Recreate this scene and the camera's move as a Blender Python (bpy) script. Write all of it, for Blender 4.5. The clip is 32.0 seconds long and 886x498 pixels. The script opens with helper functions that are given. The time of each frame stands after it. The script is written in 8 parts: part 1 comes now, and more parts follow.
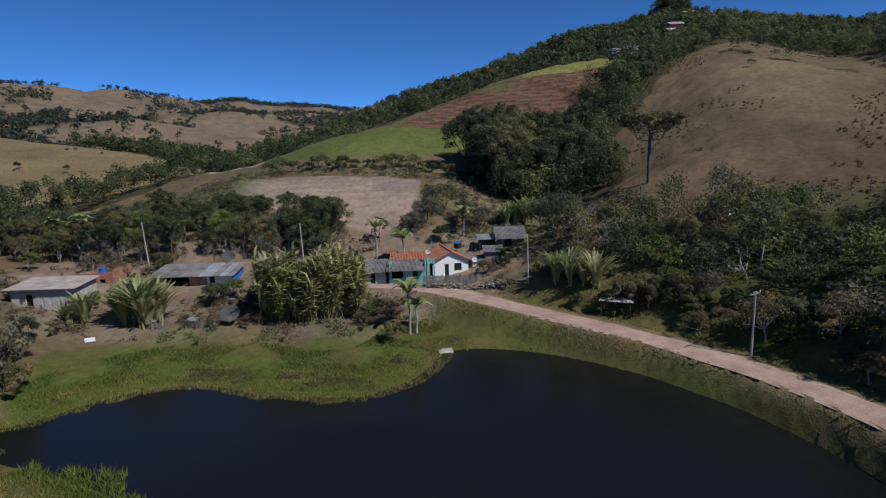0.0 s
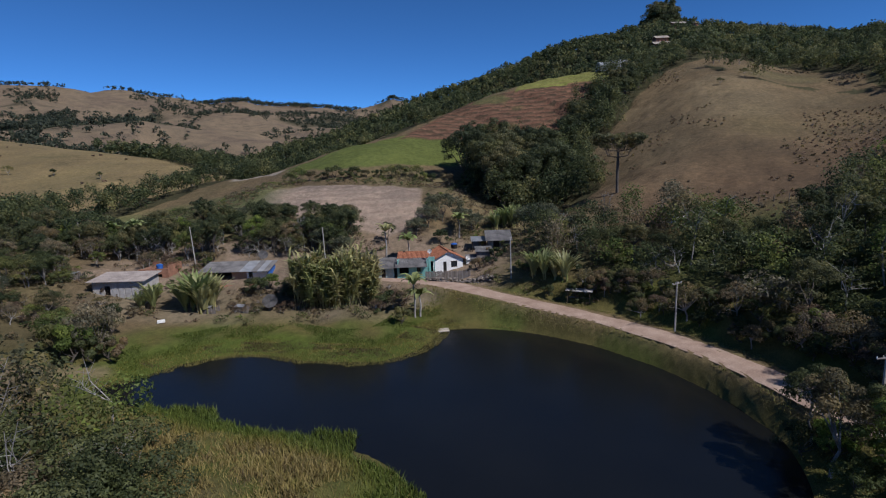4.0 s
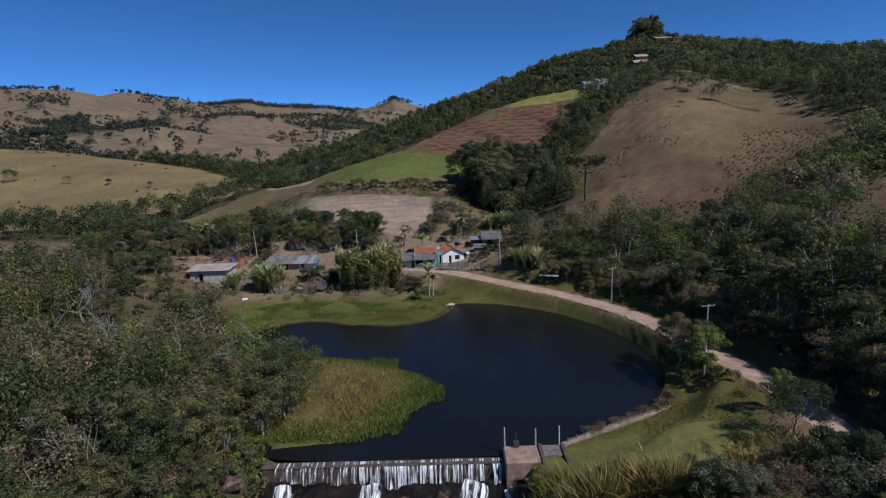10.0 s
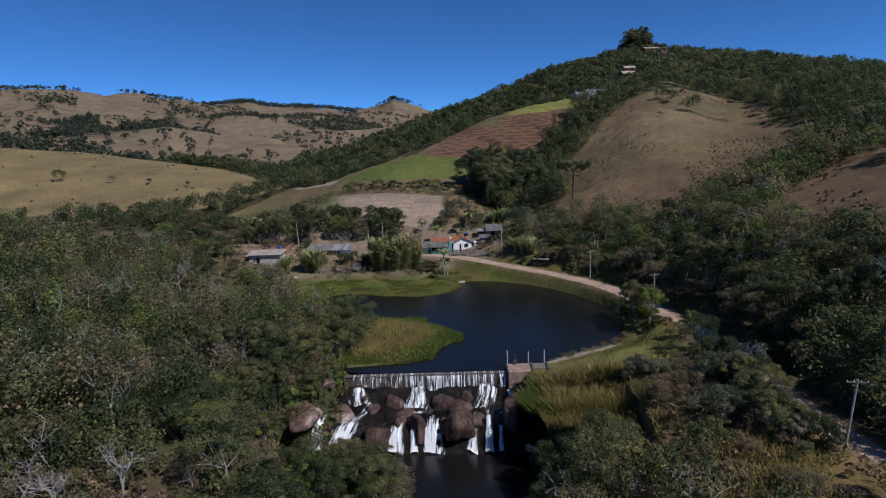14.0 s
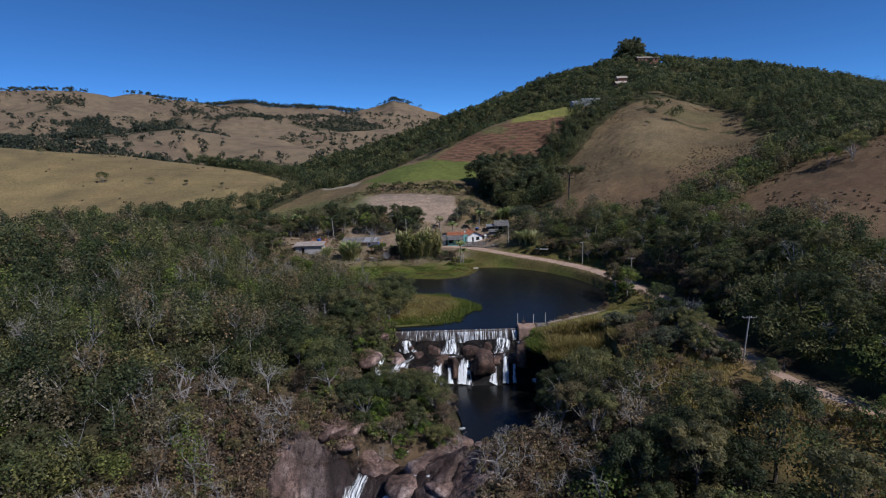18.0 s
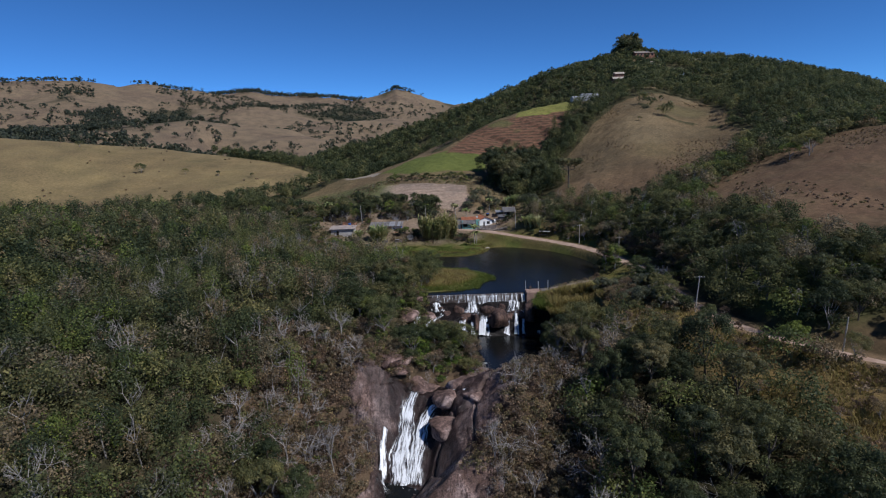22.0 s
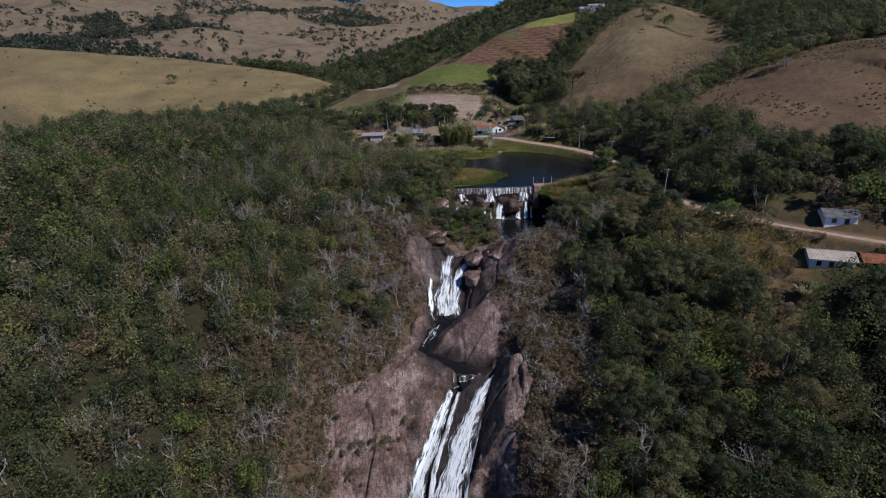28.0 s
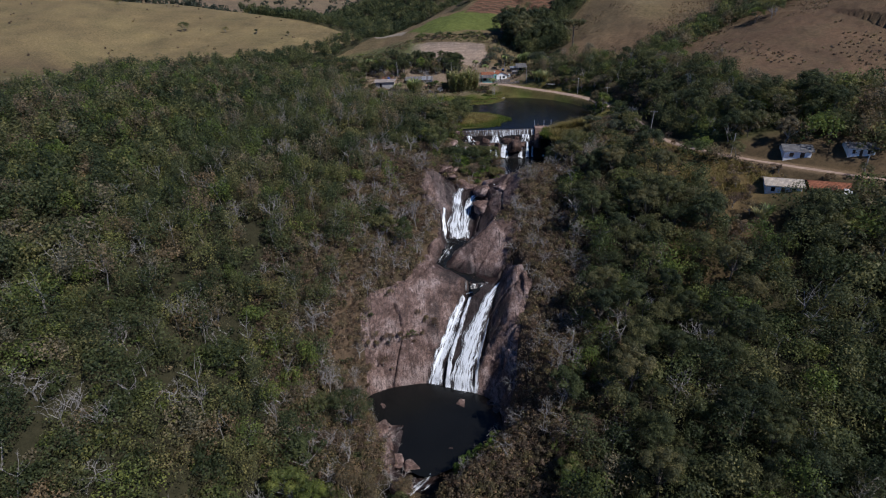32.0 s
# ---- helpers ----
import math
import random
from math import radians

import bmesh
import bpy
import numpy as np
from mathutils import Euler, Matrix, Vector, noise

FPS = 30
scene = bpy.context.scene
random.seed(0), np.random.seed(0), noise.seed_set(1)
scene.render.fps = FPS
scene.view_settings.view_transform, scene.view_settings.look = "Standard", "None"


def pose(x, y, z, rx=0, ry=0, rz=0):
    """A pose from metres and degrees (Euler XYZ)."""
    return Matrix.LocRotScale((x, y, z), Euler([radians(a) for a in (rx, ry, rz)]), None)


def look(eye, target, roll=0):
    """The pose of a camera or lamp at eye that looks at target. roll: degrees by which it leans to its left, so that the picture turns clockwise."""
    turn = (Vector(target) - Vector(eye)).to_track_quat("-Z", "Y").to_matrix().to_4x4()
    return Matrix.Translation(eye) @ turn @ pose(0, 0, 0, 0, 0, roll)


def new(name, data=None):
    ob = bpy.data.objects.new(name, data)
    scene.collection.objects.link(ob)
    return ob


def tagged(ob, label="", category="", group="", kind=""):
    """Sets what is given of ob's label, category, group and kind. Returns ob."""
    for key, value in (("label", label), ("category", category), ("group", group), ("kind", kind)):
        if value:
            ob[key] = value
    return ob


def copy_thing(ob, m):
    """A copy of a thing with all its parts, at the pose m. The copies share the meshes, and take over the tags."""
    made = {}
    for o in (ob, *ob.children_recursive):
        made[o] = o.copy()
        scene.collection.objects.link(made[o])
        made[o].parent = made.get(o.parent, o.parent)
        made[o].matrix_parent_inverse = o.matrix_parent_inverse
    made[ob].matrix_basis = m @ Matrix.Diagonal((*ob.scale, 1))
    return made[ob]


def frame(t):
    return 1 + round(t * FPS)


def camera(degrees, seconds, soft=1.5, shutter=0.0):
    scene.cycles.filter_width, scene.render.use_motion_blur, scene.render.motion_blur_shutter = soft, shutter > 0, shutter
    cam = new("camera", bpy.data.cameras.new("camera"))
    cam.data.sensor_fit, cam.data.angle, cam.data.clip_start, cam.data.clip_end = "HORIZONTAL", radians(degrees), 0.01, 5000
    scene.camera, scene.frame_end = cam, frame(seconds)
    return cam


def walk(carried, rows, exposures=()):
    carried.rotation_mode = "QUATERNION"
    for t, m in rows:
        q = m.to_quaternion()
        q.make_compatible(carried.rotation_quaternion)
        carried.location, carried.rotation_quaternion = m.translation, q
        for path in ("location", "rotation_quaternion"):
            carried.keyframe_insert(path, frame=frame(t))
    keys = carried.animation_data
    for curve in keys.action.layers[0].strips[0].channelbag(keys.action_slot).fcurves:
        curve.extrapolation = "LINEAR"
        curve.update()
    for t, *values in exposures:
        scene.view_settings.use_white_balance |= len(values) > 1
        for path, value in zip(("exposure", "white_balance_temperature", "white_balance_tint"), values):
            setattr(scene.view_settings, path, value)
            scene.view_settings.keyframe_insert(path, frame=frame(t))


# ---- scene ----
cam = camera(78.4, 32.0, soft=1.1)
# seconds, eye in metres, yaw, pitch, roll in degrees; the lake's surface is z = 0
ROWS = [
    (0.0, -1.58, 2.84, 23.66, 0.62, -10.12, 1.89),
    (0.5, -1.38, 0.90, 24.03, 0.69, -10.14, 1.87),
    (1.0, -1.20, -1.08, 24.41, 0.70, -10.15, 1.83),
    (1.5, -1.07, -3.12, 24.79, 0.68, -10.16, 1.76),
    (2.0, -0.95, -5.22, 25.17, 0.45, -10.38, 1.89),
    (2.5, -0.95, -7.37, 25.55, 0.72, -10.15, 1.83),
    (3.0, -0.96, -9.56, 25.94, 0.70, -10.14, 1.84),
    (3.5, -0.97, -11.79, 26.34, 0.69, -10.17, 1.84),
    (5.5, -0.85, -20.84, 28.61, 0.67, -10.27, 1.99),
    (6.0, -0.77, -23.10, 29.00, 0.68, -10.27, 2.02),
    (6.5, -0.63, -25.37, 29.37, 0.70, -10.26, 2.00),
    (7.0, -0.48, -27.68, 29.73, 0.72, -10.26, 1.99),
    (7.5, -0.38, -30.11, 30.11, 0.73, -10.27, 2.01),
    (8.0, -0.39, -32.68, 30.51, 0.71, -10.28, 2.00),
    (8.5, -0.52, -35.45, 30.94, 0.70, -10.29, 1.99),
    (9.0, -0.79, -38.45, 31.36, 0.72, -10.31, 2.02),
    (9.5, -1.19, -41.67, 31.74, 0.73, -10.34, 2.07),
    (10.0, -1.64, -45.00, 32.09, 0.72, -10.37, 2.12),
    (10.5, -2.11, -48.37, 32.42, 0.72, -10.39, 2.13),
    (11.0, -2.53, -51.78, 32.74, 0.71, -10.41, 2.09),
    (11.5, -2.92, -55.25, 33.04, 0.69, -10.43, 2.05),
    (12.0, -3.33, -58.75, 33.34, 0.66, -10.44, 2.01),
    (12.5, -3.79, -62.21, 33.63, 0.66, -10.44, 2.01),
    (13.0, -4.24, -65.67, 33.90, 0.63, -10.44, 2.00),
    (13.5, -4.65, -69.19, 34.14, 0.58, -10.45, 1.96),
    (14.0, -5.15, -72.72, 34.40, 0.54, -10.46, 1.93),
    (14.5, -5.75, -76.21, 34.71, 0.48, -10.47, 1.89),
    (16.5, -8.10, -90.06, 36.00, 0.39, -10.50, 1.89),
    (17.0, -8.94, -93.60, 36.37, 0.38, -10.48, 1.86),
    (17.5, -9.79, -97.04, 36.75, 0.37, -10.49, 1.84),
    (18.0, -10.59, -100.41, 37.13, 0.37, -10.50, 1.86),
    (18.5, -11.30, -103.76, 37.50, 0.38, -10.51, 1.91),
    (19.0, -11.95, -107.13, 37.89, 0.40, -10.52, 1.96),
    (19.5, -12.59, -110.54, 38.33, 0.43, -10.59, 1.96),
    (20.0, -13.23, -114.07, 38.82, 0.44, -10.69, 1.98),
    (20.5, -13.92, -117.66, 39.28, 0.44, -10.83, 2.01),
    (21.0, -14.64, -121.17, 39.67, 0.43, -11.04, 2.03),
    (21.5, -15.29, -124.50, 40.00, 0.43, -11.33, 2.02),
    (22.0, -15.84, -127.70, 40.31, 0.46, -11.76, 1.99),
    (22.5, -16.33, -130.82, 40.63, 0.49, -12.34, 1.99),
    (23.0, -16.81, -133.88, 40.96, 0.52, -13.00, 2.01),
    (23.5, -17.32, -136.87, 41.32, 0.54, -13.72, 2.03),
    (24.0, -17.89, -139.81, 41.69, 0.55, -14.50, 2.05),
    (24.5, -18.46, -142.75, 42.05, 0.55, -15.30, 2.09),
    (26.5, -21.02, -153.89, 43.45, 0.52, -18.52, 1.98),
    (27.0, -21.60, -156.59, 43.79, 0.54, -19.34, 2.01),
    (27.5, -22.11, -159.28, 44.11, 0.56, -20.17, 2.04),
    (28.0, -22.55, -161.96, 44.42, 0.58, -20.98, 2.04),
    (28.5, -22.94, -164.66, 44.71, 0.62, -21.80, 2.02),
    (29.0, -23.32, -167.37, 44.99, 0.67, -22.62, 2.00),
    (29.5, -23.68, -170.02, 45.26, 0.68, -23.44, 2.00),
    (30.0, -24.05, -172.66, 45.54, 0.68, -24.28, 2.03),
    (30.5, -24.46, -175.32, 45.82, 0.67, -25.06, 2.04),
    (31.0, -24.90, -178.00, 46.10, 0.64, -25.61, 1.99),
    (31.5, -25.35, -180.70, 46.38, 0.59, -25.87, 1.97),
    (32.0, -25.78, -183.37, 46.65, 0.55, -25.96, 1.95),
]
walk(cam, [(t, pose(x, y, z, 90 + pitch, roll, yaw)) for t, x, y, z, yaw, pitch, roll in ROWS],
     exposures=((0.0, 0.0, 5600, 13), (32.0, 0.0, 5600, 13)))

# ---- sky, sun, exposure ----
SUN_EL, SUN_AZ = 48.0, 125.0          # degrees; azimuth counted from +y towards +x
world = bpy.data.worlds.new("sky")
scene.world = world
world.use_nodes = True
wn, wl = world.node_tree.nodes, world.node_tree.links
sky = wn.new("ShaderNodeTexSky")
sky.sky_type, sky.sun_disc = "NISHITA", False
sky.sun_elevation, sky.sun_rotation = radians(SUN_EL), radians(SUN_AZ)
sky.altitude, sky.air_density, sky.dust_density, sky.ozone_density = 1800, 0.45, 0.0, 8.0
deep = wn.new("ShaderNodeMix")          # clear, dry mountain air: a deep blue
deep.data_type, deep.blend_type = "RGBA", "MULTIPLY"
deep.inputs[0].default_value, deep.inputs[7].default_value = 1.0, (0.72, 1.0, 1.04, 1)
wl.new(sky.outputs[0], deep.inputs[6])
wl.new(deep.outputs[2], wn["Background"].inputs[0])
wn["Background"].inputs[1].default_value = 0.112
sun_data = bpy.data.lights.new("sun", "SUN")
sun_data.energy, sun_data.angle, sun_data.color = 4.2, radians(0.5), (1.0, 0.905, 0.775)
sun = new("sun", sun_data)
_a, _e = radians(SUN_AZ), radians(SUN_EL)
sun.matrix_world = look((math.sin(_a) * math.cos(_e) * 300, math.cos(_a) * math.cos(_e) * 300, math.sin(_e) * 300), (0, 0, 0))

# ---- materials ----
def shade(name, rough=0.8, metal=0.0, spec=0.3):
    mat = bpy.data.materials.new(name)
    mat.use_nodes = True
    nt = mat.node_tree
    bsdf = nt.nodes["Principled BSDF"]
    bsdf.inputs["Roughness"].default_value = rough
    bsdf.inputs["Metallic"].default_value = metal
    bsdf.inputs["Specular IOR Level"].default_value = spec
    return mat, nt, bsdf


def noise_node(nt, scale, detail=4.0, coord="Object", rough=0.55, squash=None):
    tc = nt.nodes.new("ShaderNodeTexCoord")
    tex = nt.nodes.new("ShaderNodeTexNoise")
    tex.inputs["Scale"].default_value, tex.inputs["Detail"].default_value, tex.inputs["Roughness"].default_value = scale, detail, rough
    if squash:
        mp = nt.nodes.new("ShaderNodeMapping")
        mp.inputs["Scale"].default_value = squash
        nt.links.new(tc.outputs[coord], mp.inputs[0])
        nt.links.new(mp.outputs[0], tex.inputs["Vector"])
    else:
        nt.links.new(tc.outputs[coord], tex.inputs["Vector"])
    return tex.outputs["Fac"]


def ramp(nt, fac, stops):
    r = nt.nodes.new("ShaderNodeValToRGB")
    while len(r.color_ramp.elements) < len(stops):
        r.color_ramp.elements.new(0.5)
    for el, (pos, col) in zip(r.color_ramp.elements, stops):
        el.position, el.color = pos, (*col, 1)
    nt.links.new(fac, r.inputs[0])
    return r.outputs[0]


def mixed(nt, kind, fac, a, b):
    m = nt.nodes.new("ShaderNodeMix")
    m.data_type, m.blend_type = "RGBA", kind
    for sock, v in ((m.inputs[0], fac), (m.inputs[6], a), (m.inputs[7], b)):
        if hasattr(v, "is_output"):
            nt.links.new(v, sock)
        elif isinstance(v, tuple):
            sock.default_value = (*v, 1)
        else:
            sock.default_value = v
    return m.outputs[2]


def bump(nt, bsdf, height, strength=0.4, dist=0.1):
    b = nt.nodes.new("ShaderNodeBump")
    b.inputs["Strength"].default_value, b.inputs["Distance"].default_value = strength, dist
    nt.links.new(height, b.inputs["Height"])
    nt.links.new(b.outputs[0], bsdf.inputs["Normal"])


def surface(name, dark, light, scale=2.0, rough=0.8, metal=0.0, spec=0.3, relief=0.3, fine=None, grain=None, vary=0.0):
    """A two-scale mottled surface between two colours."""
    mat, nt, bsdf = shade(name, rough, metal, spec)
    big = noise_node(nt, scale, 5, squash=grain)
    small = noise_node(nt, fine or scale * 9, 3, squash=grain)
    col = ramp(nt, big, [(0.3, dark), (0.7, light)])
    g = ramp(nt, small, [(0.25, (0.62, 0.62, 0.62)), (0.75, (1.2, 1.2, 1.2))])
    col = mixed(nt, "MULTIPLY", 0.8, col, g)
    if vary:
        info = nt.nodes.new("ShaderNodeObjectInfo")
        v = ramp(nt, info.outputs["Random"], [(0.0, (1 - vary,) * 3), (1.0, (1 + vary,) * 3)])
        col = mixed(nt, "MULTIPLY", 1.0, col, v)
    nt.links.new(col, bsdf.inputs["Base Color"])
    if relief:
        bump(nt, bsdf, small, relief, 0.06)
    return mat


def ground_material():
    """Cover colour comes from the plan; grain, tufts and scuffs are laid over it."""
    mat, nt, bsdf = shade("ground_cover", 0.95, 0, 0.1)
    at = nt.nodes.new("ShaderNodeAttribute")
    at.attribute_name = "cover"
    a = ramp(nt, noise_node(nt, 0.06, 6), [(0.3, (0.78, 0.8, 0.8)), (0.7, (1.2, 1.17, 1.1))])
    b = ramp(nt, noise_node(nt, 0.9, 6, rough=0.7), [(0.28, (0.55, 0.58, 0.55)), (0.72, (1.35, 1.3, 1.25))])
    c = noise_node(nt, 7.0, 4)
    col = mixed(nt, "MULTIPLY", 1.0, at.outputs["Color"], a)
    col = mixed(nt, "MULTIPLY", 0.85, col, b)
    col = mixed(nt, "MULTIPLY", 0.6, col, ramp(nt, c, [(0.3, (0.55, 0.55, 0.55)), (0.7, (1.3, 1.3, 1.3))]))
    nt.links.new(col, bsdf.inputs["Base Color"])
    bump(nt, bsdf, c, 0.5, 0.25)
    return mat


def water_material():
    mat, nt, bsdf = shade("lake_water", 0.22, 0, 0.55)
    bsdf.inputs["IOR"].default_value = 1.33
    col = ramp(nt, noise_node(nt, 0.05, 3), [(0.3, (0.006, 0.0065, 0.0065)), (0.7, (0.010, 0.0105, 0.010))])
    nt.links.new(col, bsdf.inputs["Base Color"])
    bump(nt, bsdf, noise_node(nt, 1.4, 4, squash=(1.0, 1.8, 1.0)), 0.25, 0.05)
    return mat


GROUND, WATER = ground_material(), water_material()
# ---- the lie of the land ----
LAKE = [(-46, 47), (-41, 50), (-38, 54), (-33, 57), (-27, 57), (-21, 54), (-11, 53), (-6, 57), (-3.5, 63), (-2.5, 66),
        (5, 65.5), (14, 61), (20, 56), (26, 48), (29, 39), (28.5, 30), (25.5, 22), (20, 15), (13, 11), (8, 9), (2.6, 7.4),
        (-21, 7.4), (-25, 10), (-15, 11.2), (-10, 15), (-6, 20), (-4.4, 24.5), (-6, 28), (-9, 31), (-17, 35), (-25, 37), (-32, 40.5), (-40, 43)]
def rounded(ring, times=2):
    """The ring with its corners cut off softly."""
    for _ in range(times):
        ring = [p for a, b in zip(ring, ring[1:] + ring[:1]) for p in ((a[0] * 0.75 + b[0] * 0.25, a[1] * 0.75 + b[1] * 0.25), (a[0] * 0.25 + b[0] * 0.75, a[1] * 0.25 + b[1] * 0.75))]
    return ring


POOL = [(-47.5, -89.5), (-42.4, -86.2), (-37.8, -85.2), (-32.6, -84.4), (-26.1, -87.2), (-20.4, -89.0), (-17.5, -92.5), (-16.8, -99), (-20, -104), (-27, -109), (-33, -112), (-38, -107), (-41.4, -101.5), (-42.6, -97.4), (-44.6, -93)]
CHANNEL = [(-5, -5), (-3.5, -15), (-6, -25), (-16, -29), (-21.5, -32), (-25, -46), (-26.5, -52), (-29.5, -58), (-29, -62), (-24, -65.5), (-19, -69), (-23.5, -78), (-28, -87), (-29, -100), (-35, -113), (-40, -130)]
CHANNEL_Z = [-7.4, -7.4, -7.4, -7.6, -8.2, -17.6, -18.2, -18.4, -18.5, -18.6, -19, -27, -36, -36.6, -36.8, -39]
CHANNEL_W = [3, 5, 3, 2.5, 3.5, 3.5, 2, 1.2, 1.2, 1.6, 3.2, 4, 5, 9, 4, 3]
WEIR_POOL = [(-29, -4), (-20, -4.2), (4.5, -4.2), (4.5, -12), (2, -20), (0, -27), (-8, -30), (-12, -29), (-9, -24), (-10, -13), (-14, -9), (-22, -8.5), (-29, -9)]
ROAD = [(-14, 83.5), (-6, 82), (1, 77), (6.5, 72), (13, 67), (21, 60), (27, 51.5), (30.5, 44), (33, 34), (34, 24), (35.5, 14), (35, 0),
        (33.5, -14), (34.5, -26), (37, -36), (44, -46), (55, -56), (69, -67), (95, -84), (130, -100), (190, -120)]
RIVER_Y = [-400, -160, -125, -112, -100, -92, -84, -68, -62, -50, -34, -27, -15, -5, -3.4, -1.6, 1.5, 4, 6, 7]
RIVER_X = [-50, -44, -38, -33, -30, -28, -26, -19.5, -20.5, -24, -21, -9, -4, -8, -9, -9, -9, -9, -9, -9]
RIVER_Z = [-50, -40, -37.5, -36, -35.5, -35.5, -32.5, -17.2, -18.6, -18.2, -8.0, -7.4, -7.4, -7.6, -7.4, -4.8, -4.2, -3.0, -2.0, -1.6]


# crests of the far country: (x, y, z)
WEST_CREST = [(-720, 400, 74), (-430, 290, 57), (-295, 257, 46), (-239, 265, 40), (-197, 256, 34), (-154, 235, 29), (-129, 214, 25.5), (-106, 191, 21), (-90, 172, 12)]
SKY_CREST = [(-1500, 900, 215), (-1208, 1141, 211), (-1066, 1268, 214), (-968, 1341, 215), (-901, 1325, 206), (-867, 1347, 198), (-848, 1416, 210), (-820, 1489, 210), (-766, 1572, 202), (-738, 1639, 197)]
PINE_CREST = [(-944, 2040, 232), (-852, 2079, 240), (-766, 2111, 238), (-717, 2128, 229), (-607, 2212, 223), (-498, 2239, 219), (-397, 2258, 206)]
PEAK_CREST = [(-397, 2258, 206), (-315, 2270, 226), (-228, 2281, 258), (-128, 2288, 216), (13, 2291, 181), (300, 2300, 150)]
FAR_RIDGES = [(SKY_CREST, 0.34, 45), (PINE_CREST, 0.30, 60), (PEAK_CREST, 0.42, 20),
              ([(-848, 1416, 210), (-674, 1283, 155), (-558, 1172, 127), (-465, 1157, 115)], 0.36, 40),
              ([(-968, 1341, 215), (-897, 1146, 176), (-723, 1024, 133), (-618, 853, 88)], 0.36, 35),
              ([(-1208, 1141, 211), (-1010, 1010, 165), (-824, 884, 122), (-717, 843, 102), (-589, 752, 70)], 0.34, 40),
              ([(-465, 1157, 115), (-417, 1331, 133), (-330, 1610, 152), (-180, 1750, 150), (60, 1800, 140)], 0.28, 60),
              ([(-287, 952, 62), (-226, 1069, 81), (-134, 1184, 92), (20, 1250, 96)], 0.27, 45),
              ([(-470, 480, 58), (-440, 520, 62), (-413, 605, 72), (-403, 669, 80), (-371, 686, 79), (-311, 669, 66), (-256, 637, 48)], 0.25, 50),
              ([(-1250, 560, 150), (-950, 600, 118), (-760, 560, 90)], 0.26, 60),
              ([(-2200, 2600, 260), (-800, 2900, 240), (500, 2900, 200), (1500, 2600, 180)], 0.22, 200),
              ([(800, 700, 100), (950, 300, 100), (900, -200, 90), (600, -500, 70)], 0.22, 100),
              ([(-700, 0, 70), (-600, -300, 60), (-500, -700, 50)], 0.18, 100),
              ([(-500, -800, 60), (0, -900, 70), (500, -700, 80)], 0.22, 100)]
# plots on the slope behind the houses
FIELD = [(-47, 112), (-46, 119), (-38, 123.5), (-22, 122.5), (-8.5, 119.5), (-7, 107), (-11, 100), (-16, 98), (-24, 101), (-35, 106)]
LAWN = [(-51, 149), (-34, 161), (-21, 170), (-4, 178), (4, 168), (4, 150), (-6, 144), (-23, 138), (-35, 137)]
PATCH = [(-72, 163), (-68, 153), (-53, 148), (-50, 153), (-58, 160)]
PASTURE = [(20, 112), (26, 128), (30, 142), (43, 165), (54, 177), (68, 192), (84, 208), (97, 214), (111, 223), (126, 224), (139, 218), (133, 178), (121, 150), (121, 122), (104, 101), (92, 96), (80, 92), (60, 84), (40, 92), (28, 100)]


LAKE_EDGE = [(x, max(y, 7.4)) for x, y in rounded(LAKE)]


def away(px, py, line, closed=False):
    """Distance to a line of points, and the share of the way along it."""
    pts = list(line) + ([line[0]] if closed else [])
    best, share = np.full(np.shape(px), 1e9), np.zeros(np.shape(px))
    for k, (a, b) in enumerate(zip(pts[:-1], pts[1:])):
        dx, dy = b[0] - a[0], b[1] - a[1]
        u = np.clip(((px - a[0]) * dx + (py - a[1]) * dy) / (dx * dx + dy * dy), 0, 1)
        d = np.hypot(px - a[0] - u * dx, py - a[1] - u * dy)
        share = np.where(d < best, k + u, share)
        best = np.minimum(best, d)
    return best, share


def inside(px, py, ring):
    """Signed distance to a closed ring: below 0 inside."""
    d, _ = away(px, py, ring, True)
    odd = np.zeros(np.shape(px), bool)
    for a, b in zip(ring, ring[1:] + ring[:1]):
        cross = (a[1] > py) != (b[1] > py)
        odd ^= cross & (px < (b[0] - a[0]) * (py - a[1]) / (b[1] - a[1] + 1e-12) + a[0])
    return np.where(odd, -d, d)


def smooth_line(line, gap):
    pts = np.array(line, float)
    for _ in range(3):
        q = np.empty((len(pts) * 2 - 2, 2))
        q[0::2], q[1::2] = pts[:-1] * 0.75 + pts[1:] * 0.25, pts[:-1] * 0.25 + pts[1:] * 0.75
        pts = np.concatenate([pts[:1], q, pts[-1:]])
    s = np.r_[0, np.cumsum(np.hypot(*np.diff(pts, axis=0).T))]
    t = np.arange(0, s[-1], gap)
    return np.stack([np.interp(t, s, pts[:, 0]), np.interp(t, s, pts[:, 1])], 1)


def step(u, lo, hi):
    s = np.clip((u - lo) / (hi - lo), 0, 1)
    return s * s * (3 - 2 * s)


def ridge(px, py, line, slope, r):
    """A hill that falls away from a crest line of (x, y, z)."""
    d, k = away(px, py, [p[:2] for p in line])
    z = np.interp(k, range(len(line)), [p[2] for p in line])
    return z - slope * (np.sqrt(d * d + r * r) - r)


def smax(a, b, w):
    h = np.clip(0.5 + 0.5 * (a - b) / w, 0, 1)
    return b + (a - b) * h + w * h * (1 - h)


